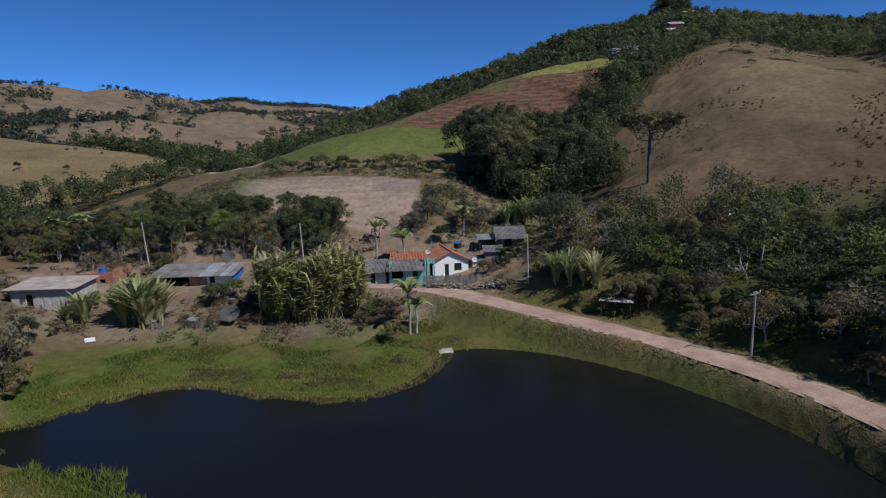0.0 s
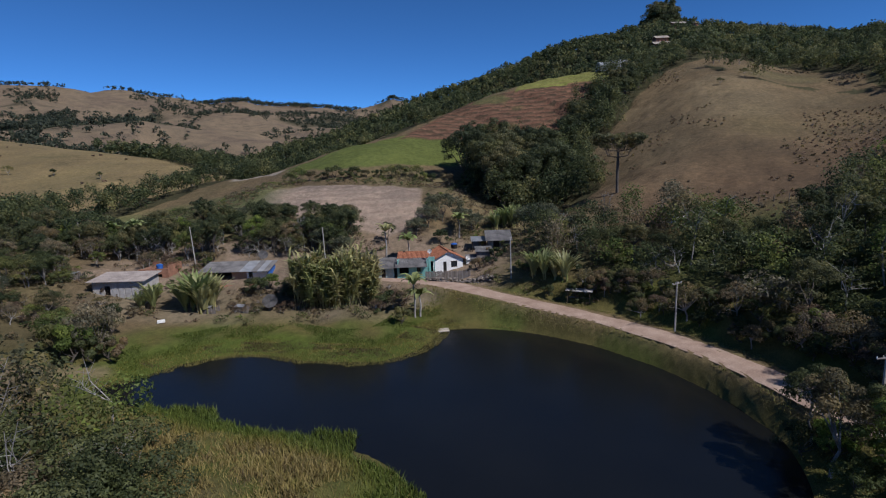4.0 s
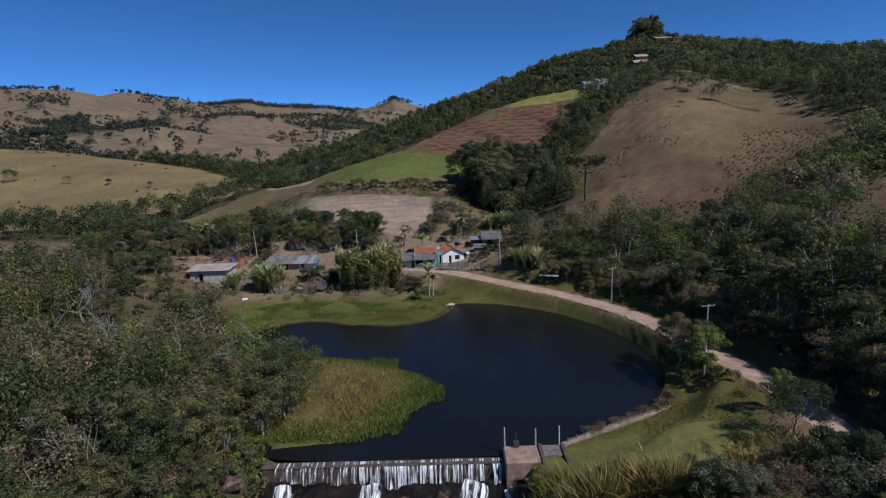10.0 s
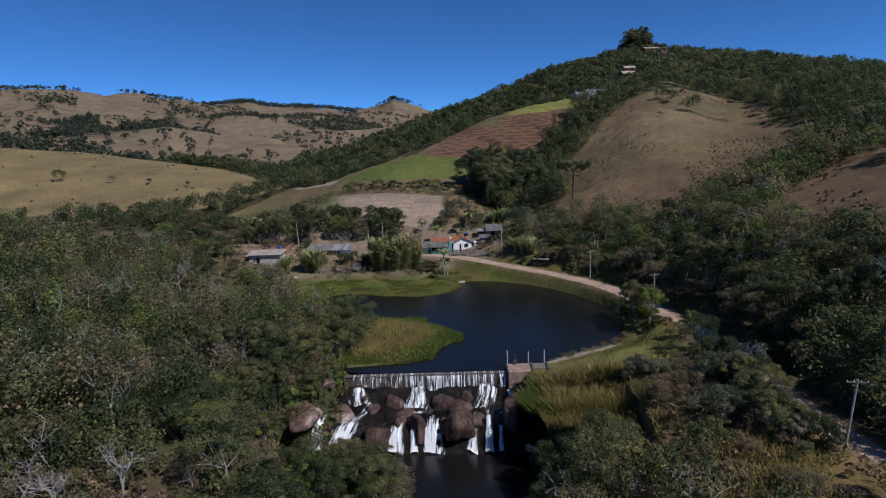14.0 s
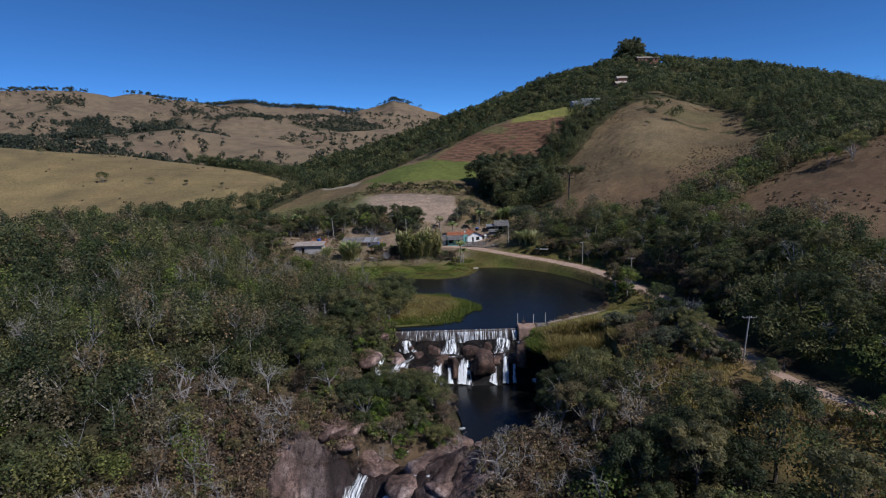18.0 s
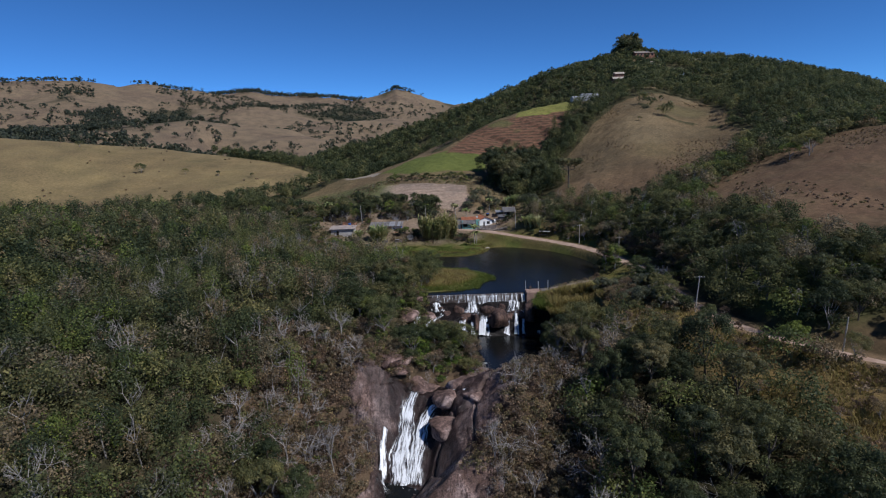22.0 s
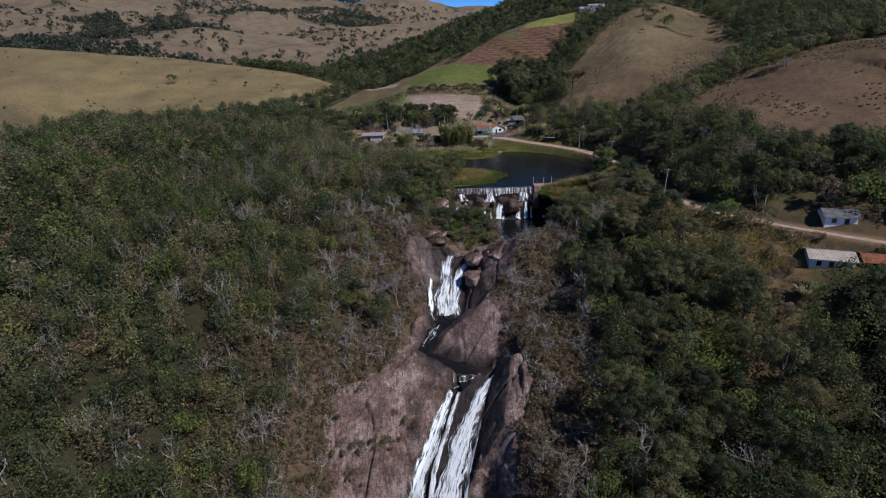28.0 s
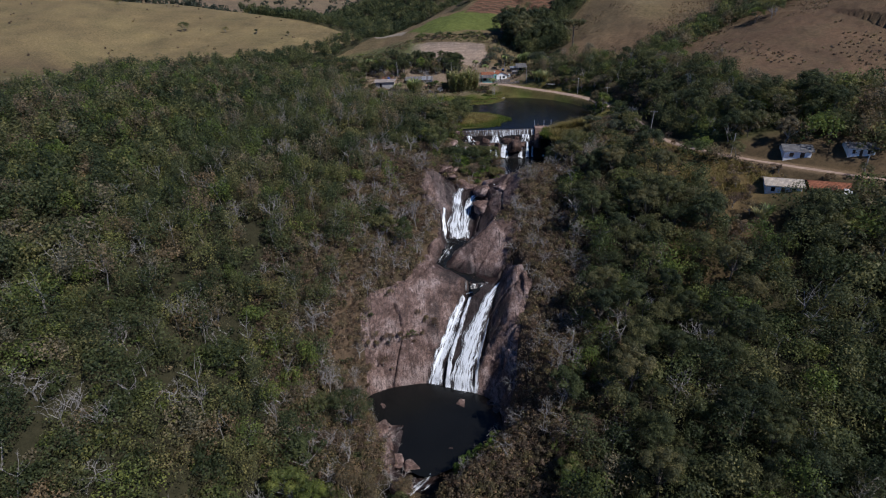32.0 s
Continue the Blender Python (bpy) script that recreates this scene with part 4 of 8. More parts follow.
joined_trees("dry_brush", "tangled brown brush and dry grass round the rocks", low, rs.uniform(0.8, 1.7, len(low)), rs.uniform(0.9, 2.8, len(low)), 105, 0.16, 14, DRY_FAR,
             rs.uniform(0, 1, len(low)), "brush")
under = scatter(rs, -150, 110, -150, 75, 3.1, woods)
# darker tones south-east, the tall trees' shade painted into the shrubs
joined_trees("undergrowth", "low green shrubs and saplings under the trees", under, rs.uniform(0.9, 1.7, len(under)), rs.uniform(1.0, 3.2, len(under)), 60, 0.24, 12, LEAVES_FAR, rs.uniform(0, 1, len(under)) * np.where((under[:, 0] > 0) & (under[:, 1] < -40), 0.5, 1.0), "undergrowth")
belt = lambda a, b: (np.hypot((a - 20) / 15, (b - 132) / 24) < 1) | (near_line(a, b, [(24, 150), (40, 166), (54, 184), (70, 205)]) < 9)
up = np.concatenate([scatter(rs, -200, 360, 80, 425, 5.4, hill_woods), scatter(rs, 0, 90, 100, 215, 4.4, belt)])
h_up = rs.uniform(4.5, 9.5, len(up)) * np.where(belt(up[:, 0], up[:, 1]), 1.5, 1.0)
close = up[:, 1] < 240
for nm, lab, m, n_leaf, size in (("woods_hill", "dark green woods and hedges between the plots", close, 420, 0.19), ("woods_hilltop", "dark green woods over the hilltop", ~close, 150, 0.36)):
    sel = up[m]
    joined_trees(nm, lab, sel, rs.uniform(2.2, 4.0, len(sel)), h_up[m], n_leaf, size, 20, LEAVES_FAR, rs.uniform(0.0, 0.5, len(sel)))


def far_mask(a, b):
    low = gullies(a, b) + 0.35 * fbm(a, b, 90, 52, 3)
    m = (np.hypot(a, b) > 520) & (low < -0.04)
    m |= near_line(a, b, [(-520, 470), (-400, 430), (-300, 420), (-200, 400), (-120, 390), (-60, 400), (60, 440)]) < 34 + 14 * waves(a, b, 80, 53)
    m |= (near_line(a, b, [p[:2] for p in PINE_CREST]) < 46 + 30 * waves(a, b, 200, 55))
    for x, y, r in ((-470, 1215, 46), (-455, 1250, 40), (-655, 905, 34), (-625, 860, 36), (-590, 800, 30), (-880, 1180, 40), (-855, 1150, 34), (-590, 985, 34), (-560, 960, 30), (-480, 990, 26), (-620, 1230, 40), (-520, 1150, 30)):
        m |= np.hypot(a - x, b - y) < r
    crest_y = np.interp(a, [p[0] for p in WEST_CREST], [p[1] for p in WEST_CREST])
    return m & ~((a > -90) & (a < 420) & (b < 470)) & ~((b < crest_y + 24) & (a < -80))


far = np.concatenate([scatter(rs, -900, 700, 250, 1000, 10, far_mask), scatter(rs, -1600, 400, 1000, 1650, 13, far_mask), scatter(rs, -1100, -300, 1950, 2350, 13, far_mask)])
lone = scatter(rs, -1300, 200, 420, 1700, 24, lambda a, b: (np.hypot(a, b) > 520) & (fbm(a, b, 150, 54, 3) > -0.12))
lone = lone[rs.rand(len(lone)) < 0.8]
peak = np.array([(-228 + rs.normal() * 34, 2275 + rs.normal() * 14) for _ in range(40)])
crests = np.concatenate([np.array(smooth_line([p[:2] for p in SKY_CREST], 7.0))]) + rs.normal(scale=7, size=(len(smooth_line([p[:2] for p in SKY_CREST], 7.0)), 2))
crests = crests[fbm(crests[:, 0], crests[:, 1], 120, 56, 2) > -0.05]
far = np.concatenate([far, lone, peak, crests])
joined_trees("woods_far", "distant dark woods and lone trees on tan hills", far, rs.uniform(4.0, 8.0, len(far)) * np.where(far[:, 1] > 1900, 1.5, 1.0), rs.uniform(7, 14, len(far)) * np.where(far[:, 1] > 1900, 1.6, 1.0), 56, 0.62, 9, LEAVES_HAZED, rs.uniform(0, 0.35, len(far)))

# ---- rock, weir and falls ----
def part(name, bm, material, parent, label=""):
    me = bpy.data.meshes.new(name)
    bm.to_mesh(me)
    bm.free()
    me.materials.append(material)
    ob = new(name, me)
    ob.parent = parent
    return tagged(ob, label) if label else ob


def empty(name, label, category, at=(0, 0, 0), rz=0.0, group=""):
    ob = tagged(new(name), label, category, group)
    ob.matrix_basis = pose(*at, 0, 0, rz)
    return ob


def box(bm, x0, x1, y0, y1, z0, z1, bevel=0.0):
    vs = [bm.verts.new(p) for p in ((x0, y0, z0), (x1, y0, z0), (x1, y1, z0), (x0, y1, z0), (x0, y0, z1), (x1, y0, z1), (x1, y1, z1), (x0, y1, z1))]
    fs = [bm.faces.new([vs[k] for k in f]) for f in ((3, 2, 1, 0), (4, 5, 6, 7), (0, 1, 5, 4), (1, 2, 6, 5), (2, 3, 7, 6), (3, 0, 4, 7))]
    if bevel:
        es = list({e for f in fs for e in f.edges})
        bmesh.ops.bevel(bm, geom=es, offset=bevel, segments=1, affect="EDGES")
    return bm


def boxed(*a, **k):
    return box(bmesh.new(), *a, **k)


def rod(a, b, ra, rb=None, n=8):
    verts, faces = [], []
    tube(verts, faces, a, b, ra, ra if rb is None else rb, n)
    bm = bmesh.new()
    vs = [bm.verts.new(v) for v in verts]
    for f in faces:
        bm.faces.new([vs[k] for k in f])
    bm.faces.new([vs[k] for k in range(n)][::-1])
    return bm


def rock_material(name, dark, mid, light, streak, tilt=(0, 0, 0), wetness=False):
    """Weathered granite: broad stains, pale lichen, fine grain, and bands that run along the bedding."""
    mat, nt, bsdf = shade(name, 0.75, 0, 0.35)
    big = noise_node(nt, 0.22, 6, rough=0.65)
    patch = noise_node(nt, 0.75, 5, rough=0.7)
    tc = nt.nodes.new("ShaderNodeTexCoord")
    mp = nt.nodes.new("ShaderNodeMapping")
    mp.inputs["Rotation"].default_value = [radians(a) for a in tilt]
    mp.inputs["Scale"].default_value = (2.2, 0.30, 0.45)
    nt.links.new(tc.outputs["Object"], mp.inputs[0])
    band = nt.nodes.new("ShaderNodeTexNoise")
    band.inputs["Scale"].default_value, band.inputs["Detail"].default_value, band.inputs["Roughness"].default_value = 1.2, 5, 0.72
    nt.links.new(mp.outputs[0], band.inputs["Vector"])
    run = band.outputs["Fac"]
    fine = noise_node(nt, 5.0, 6, rough=0.75)
    col = ramp(nt, big, [(0.38, dark), (0.5, mid), (0.62, light)])
    spots = ramp(nt, noise_node(nt, 1.6, 6, rough=0.8), [(0.40, (0.30, 0.28, 0.29)), (0.52, (1, 1, 1))])
    col = mixed(nt, "MULTIPLY", 0.8, col, spots)
    col = mixed(nt, "MIX", ramp(nt, patch, [(0.58, (0, 0, 0)), (0.72, (0.7, 0.7, 0.7))]), col, tuple(min(0.6, c * 1.35 + 0.03) for c in light))
    col = mixed(nt, "MIX", ramp(nt, run, [(0.52, (0, 0, 0)), (0.62, (0.9, 0.9, 0.9))]), col, streak)
    col = mixed(nt, "MULTIPLY", 0.85, col, ramp(nt, fine, [(0.36, (0.32, 0.32, 0.33)), (0.64, (1.5, 1.5, 1.5))]))
    if wetness:
        at_ = nt.nodes.new("ShaderNodeAttribute")
        at_.attribute_name = "wet"
        soak = ramp(nt, at_.outputs["Fac"], [(0.0, (1, 1, 1)), (1.0, (0.16, 0.15, 0.16))])
        col = mixed(nt, "MULTIPLY", 1.0, col, soak)
        nt.links.new(ramp(nt, at_.outputs["Fac"], [(0.0, (0.75, 0.75, 0.75)), (1.0, (0.32, 0.32, 0.32))]), bsdf.inputs["Roughness"])
    nt.links.new(col, bsdf.inputs["Base Color"])
    bump(nt, bsdf, mixed(nt, "MIX", 0.5, fine, run), 0.9, 0.4)
    return mat


ROCK_MAT = rock_material("granite", (0.108, 0.066, 0.051), (0.230, 0.152, 0.125), (0.38, 0.290, 0.258), (0.072, 0.048, 0.041), (20, 0, 38), True)
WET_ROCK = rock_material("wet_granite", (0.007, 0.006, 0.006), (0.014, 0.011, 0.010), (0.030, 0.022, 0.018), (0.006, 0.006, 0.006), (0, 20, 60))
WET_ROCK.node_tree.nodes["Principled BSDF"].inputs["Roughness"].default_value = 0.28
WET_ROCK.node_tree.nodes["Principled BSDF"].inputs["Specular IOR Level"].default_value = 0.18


def foam_material():
    """Falling water: white threads with dark gaps between."""
    mat, nt, bsdf = shade("falling_water", 0.5, 0, 0.4)
    a = nt.nodes.new("ShaderNodeAttribute")
    a.attribute_name = "flow"
    mp = nt.nodes.new("ShaderNodeMapping")
    mp.inputs["Scale"].default_value = (3.0, 0.30, 1)
    nt.links.new(a.outputs["Vector"], mp.inputs[0])
    tex = nt.nodes.new("ShaderNodeTexNoise")
    tex.inputs["Scale"].default_value, tex.inputs["Detail"].default_value, tex.inputs["Roughness"].default_value = 1.0, 6, 0.7
    nt.links.new(mp.outputs[0], tex.inputs["Vector"])
    bsdf.inputs["Base Color"].default_value = (0.80, 0.83, 0.86, 1)
    mask = nt.nodes.new("ShaderNodeMath")
    mask.operation = "MULTIPLY_ADD"
    mask.use_clamp = True
    nt.links.new(tex.outputs["Fac"], mask.inputs[0])
    mask.inputs[1].default_value = 7.0
    sub = nt.nodes.new("ShaderNodeMath")
    sub.operation = "MULTIPLY_ADD"
    sub.inputs[1].default_value, sub.inputs[2].default_value = 2.5, -4.95
    sep = nt.nodes.new("ShaderNodeSeparateXYZ")
    nt.links.new(a.outputs["Vector"], sep.inputs[0])
    nt.links.new(sep.outputs[2], sub.inputs[0])
    nt.links.new(sub.outputs[0], mask.inputs[2])
    tr = nt.nodes.new("ShaderNodeBsdfTransparent")
    mx = nt.nodes.new("ShaderNodeMixShader")
    nt.links.new(mask.outputs[0], mx.inputs[0])
    nt.links.new(tr.outputs[0], mx.inputs[1])
    nt.links.new(bsdf.outputs[0], mx.inputs[2])
    nt.links.new(mx.outputs[0], nt.nodes["Material Output"].inputs[0])
    bump(nt, bsdf, tex.outputs["Fac"], 0.3, 0.12)
    return mat


FOAM = foam_material()


def crag(px, py):
    """Blocks, ledges and open joints of the bare rock, on top of the lie of the land."""
    wx, wy = px + 1.6 * fbm(px, py, 6, 64, 3), py + 1.6 * fbm(px, py, 6, 67, 3)
    c, s_ = math.cos(0.5), math.sin(0.5)
    v1, e1 = cells(wx * c - wy * s_, wx * s_ + wy * c, 6.5, 61, 1.6)
    v2, e2 = cells(wx * c + wy * s_, wy * c - wx * s_, 2.1, 62, 1.3)
    smooth = np.maximum(np.exp(-((px + 20) / 8) ** 2 - ((py + 58) / 7) ** 2), np.exp(-((px + 34) / 8) ** 2 - ((py + 72) / 6) ** 2))
    keep = 1 - 0.85 * np.clip(smooth, 0, 1)
    z = (v1 - 0.5) * 2.2 - 1.0 * step(e1, 0.55, 0.0)
    z = z + ((v2 - 0.5) * 0.55 - 0.30 * step(e2, 0.22, 0.0)) * step(fbm(px, py, 12, 68, 2), -0.25, 0.3)
    return z * keep + fbm(px, py, 9, 63, 3) * 1.1 + fbm(px, py, 1.4, 65, 3) * 0.22


def rock_sheet(name, label, depth, x0, x1, y0, y1, gap, material, rough_k, soak=0.0):
    ax, ay = np.meshgrid(np.arange(x0, x1, gap), np.arange(y0, y1, gap))
    d = depth(ax, ay)
    m = step(d, 1.0, -1.8)
    dc, kc = away(ax, ay, CHANNEL)
    half = np.interp(kc, range(len(CHANNEL)), CHANNEL_W)
    near_water = step(dc - half, 3.0, 0.0)
    az = land(ax, ay) - 0.9 + 1.2 * m + crag(ax, ay) * rough_k * m * (1 - 0.7 * step(dc - half, 1.5, -0.5))
    wet = np.clip(step(dc - half, 2.2, -0.3) + 0.9 * step(dc - half, 7, 2) * step(fbm(ax * 1.4, ay * 0.6, 5, 69, 3), 0.0, 0.35) + soak + 0.75 * step(ay, -54, -44) * step(fbm(ax, ay, 4, 70, 3), -0.6, 0.1), 0, 1)
    n, k = ax.shape[1], ax.shape[0]
    ids = np.arange(n * k).reshape(k, n)
    qs = np.stack([ids[:-1, :-1], ids[:-1, 1:], ids[1:, 1:], ids[1:, :-1]], -1).reshape(-1, 4)
    keep = (d < 2.4).ravel()[qs].any(1)
    me = grid_mesh(name, np.stack([ax, ay, az], -1).reshape(-1, 3), qs[keep], material, smooth=True)
    w = me.attributes.new("wet", "FLOAT", "POINT")
    w.data.foreach_set("value", wet.astype(np.float32).ravel())
    return tagged(new(name, me), label, "rock", kind="structure")


rock_sheet("rock_gorge", "bare brown granite slabs and ledges of the gorge", rock_depth, -60, 8, -124, -20, 0.30, ROCK_MAT, 1.0)
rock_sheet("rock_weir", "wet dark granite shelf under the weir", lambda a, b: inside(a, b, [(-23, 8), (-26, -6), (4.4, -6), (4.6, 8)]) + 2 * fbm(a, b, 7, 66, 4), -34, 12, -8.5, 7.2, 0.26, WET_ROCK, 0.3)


def boulder_mesh(seed, flat, material, cuts=9, square=0.0):
    """A block split along flat joints, its corners rounded by weather."""
    bm = bmesh.new()
    bmesh.ops.create_icosphere(bm, subdivisions=3, radius=1.0)
    rnd = random.Random(seed)
    planes = [(Vector((rnd.gauss(0, 1), rnd.gauss(0, 1), rnd.gauss(0.1, 0.8))).normalized(), rnd.uniform(0.55, 0.85)) for _ in range(cuts)]
    off = Vector((seed * 7.3, seed * 3.1, 0))
    for v in bm.verts:
        p = v.co * 1.12
        p = p.lerp(v.co * (0.92 / max(abs(v.co.x), abs(v.co.y), abs(v.co.z))), square)
        for n, d in planes:
            over = p.dot(n) - d
            if over > 0:
                p = p - n * over * 0.86
        k = 1 + 0.16 * noise.noise(p * 1.1 + off) + 0.07 * noise.noise(p * 3.4 + off)
        v.co = Vector((p.x * k, p.y * k, max(-0.6, p.z) * k * flat))
    for f in bm.faces:
        f.smooth = True
    me = bpy.data.meshes.new("boulder")
    bm.to_mesh(me)
    bm.free()
    me.materials.append(material)
    return me


RED_ROCK = rock_material("red_boulder", (0.060, 0.036, 0.028), (0.125, 0.075, 0.056), (0.20, 0.13, 0.10), (0.045, 0.03, 0.026))
BOULDERS = [boulder_mesh(k, f, RED_ROCK, 5, 0.62) for k, f in ((1, 0.9), (2, 0.7), (3, 1.1), (4, 0.7))]
BROWN = [boulder_mesh(k, f, ROCK_MAT) for k, f in ((5, 0.8), (6, 0.6), (7, 0.7))]


def boulder(x, y, sx, sy, sz, kinds, k, label, z=None, group="boulders in the stream"):
    ob = tagged(new("boulder", kinds[k % len(kinds)]), label, "rock", group)
    zz = ground_at(x, y) if z is None else z
    ob.matrix_basis = pose(x, y, zz, 0, 0, k * 67) @ Matrix.Diagonal((sx, sy, sz, 1))
    return ob


RED_LABEL = "reddish-brown wet granite boulder in the falling water"
for k, (x, y, s, h) in enumerate(((-14.4, 3.2, 1.4, 1.9), (-4.5, 1.6, 2.0, 1.9), (-3.5, 3.8, 1.0, 1.2), (-4.8, -3.2, 2.0, 3.4), (2.7, -3.2, 1.7, 3.2), (-16.4, -3.2, 1.9, 3.0),
                                 (-12.8, 1.6, 1.7, 0.7), (4.6, 3.4, 1.6, 1.3), (-7.0, 2.9, 1.9, 1.7), (-19.1, 4.4, 1.0, 0.9), (-10.6, -2.4, 1.3, 2.2), (-2.2, -2.6, 1.2, 1.5),
                                 (-13.4, -1.2, 1.1, 1.1), (0.8, -2.6, 1.2, 1.3), (-17.5, 2.2, 1.3, 1.1), (-0.8, 1.0, 1.2, 0.8), (-6.6, -2.6, 1.0, 1.6))):
    boulder(x, y, s, s * 0.9, h, BOULDERS, k, RED_LABEL)
for k, (x, y, s, h) in enumerate(((-21.8, 1.6, 2.6, 2.3), (-26.4, -1.6, 3.4, 2.8), (-28.5, -4.5, 2.5, 1.8), (-24.6, 3.6, 1.6, 1.3), (-12.6, -31.0, 4.2, 2.8), (-17.2, -35.2, 3.2, 2.4), (-17.6, -40.0, 3.6, 2.6), (-12, -27, 3.2, 2.2), (-6, -31.5, 3.6, 2.2),
                                 (-14.5, -33, 3.4, 2.6), (-12, -38, 2.8, 1.9), (-4, -28.5, 1.8, 1.2), (-9, -29.5, 1.5, 1.0), (-27, -28, 2.2, 1.4))):
    boulder(x, y, s, s * 0.85, h, BROWN, k, "rounded brown granite boulder beside the stream")
for k, (x, y, s, h) in enumerate(((-25.5, -91.5, 1.6, 0.9), (-17.5, -92.5, 1.5, 1.3), (-16.5, -95.0, 1.3, 0.9), (-15.6, -98.2, 1.0, 0.7), (-28, -104.5, 1.4, 0.5), (-38.5, -106.5, 2.2, 1.2),
                                 (-35.5, -108.5, 1.9, 1.3), (-42.5, -99.5, 2.4, 1.5), (-41, -104, 2.6, 1.4), (-24, -108.5, 1.9, 1.3), (-20, -106, 2.2, 1.6), (-27.5, -113, 1.6, 1.0), (-37, -114, 2.4, 1.5))):
    boulder(x, y, s, s * 0.8, h, BROWN, k + 2, "pale brown boulder at the edge of the plunge pool", max(-35.9, ground_at(x, y)))


boulder(-10.4, -24.6, 3.6, 3.0, 2.5, BROWN, 4, "large smooth brown boulder in the pool's outlet", -7.5)
for k, (x, y, s, h) in enumerate(((-26.0, -25.0, 2.6, 1.9), (-23.4, -28.6, 2.9, 2.2), (-28.6, -27.4, 3.0, 2.0), (-20.6, -29.4, 2.4, 1.7), (-5.6, -27.4, 2.2, 1.6))):
    boulder(x, y, s, s * 0.85, h, BROWN, k + 1, "rounded brown granite boulder beside the stream")
# the weir: a low masonry wall, its sluice and the posts on it
CONCRETE = surface("old_concrete", (0.16, 0.12, 0.10), (0.33, 0.27, 0.22), 0.9, 0.9, relief=0.5)
DARK_STONE = surface("dark_masonry", (0.05, 0.04, 0.035), (0.13, 0.10, 0.085), 1.2, 0.85, relief=0.6)
GREY_WOOD = surface("grey_wood", (0.12, 0.105, 0.095), (0.27, 0.24, 0.22), 2.0, 0.9, relief=0.4, grain=(1, 1, 0.15), vary=0.25)
weir = empty("weir", "low dark masonry weir with water spilling over it", "dam", (0, 0, 0))
part("wall", boxed(-22.5, 3.0, 6.5, 7.4, -3.6, -0.10, bevel=0.08), DARK_STONE, weir)
part("sill", boxed(-22.5, 3.0, 6.4, 7.5, -0.10, -0.03, bevel=0.02), DARK_STONE, weir)
sluice = empty("sluice", "pinkish concrete sluice box beside the weir with two walls", "sluice")
part("block", boxed(2.9, 6.6, 5.2, 8.4, -4.2, 0.75, bevel=0.12), surface("pink_render", (0.20, 0.13, 0.10), (0.40, 0.28, 0.22), 1.2, 0.9, relief=0.4), sluice, "pinkish rendered block")
# black box for the outlet: its inner shade put into colour
part("outlet", boxed(4.1, 4.8, 5.06, 5.3, -2.4, -1.2), surface("opening_shade", (0.01, 0.01, 0.01), (0.02, 0.02, 0.02), 2), sluice, "dark square outlet")
for x in (6.6, 9.0):
    part("wing_wall", boxed(x, x + 0.4, 2.0, 8.4, -4.0, 0.9, bevel=0.05), DARK_STONE, sluice)
part("deck", boxed(6.8, 9.2, 6.4, 8.4, 0.45, 0.7, bevel=0.04), GREY_WOOD, sluice, "weathered plank deck")
for x, y, h in ((3.1, 8.2, 3.0), (6.4, 8.3, 2.6), (8.9, 8.3, 2.9)):
    part("post", rod((x, y, 0.2), (x, y, 0.7 + h * 0.75), 0.09, 0.08), surface("white_post", (0.35, 0.34, 0.32), (0.6, 0.58, 0.55), 3), sluice, "whitewashed post")
part("gate_screw", rod((4.3, 8.0, 0.6), (4.3, 8.0, 2.4), 0.04), DARK_STONE, sluice)
part("gate_frame", boxed(4.0, 4.6, 7.9, 8.1, 0.7, 1.5, bevel=0.02), DARK_STONE, sluice)
kerb = empty("dam_wall", "long low concrete wall along the grassy dam", "wall")
line = [(9.4, 8.9), (13, 11.0), (18, 13.6), (24, 16.6), (27, 19.5)]
for a, b in zip(line[:-1], line[1:]):
    d = Vector((b[0] - a[0], b[1] - a[1], 0))
    seg = part("segment", boxed(-0.05, d.length + 0.05, -0.25, 0.25, -1.2, 0.55, bevel=0.05), CONCRETE, kerb)
    seg.matrix_basis = pose(a[0], a[1], 0.0, 0, 0, math.degrees(math.atan2(d.y, d.x)))


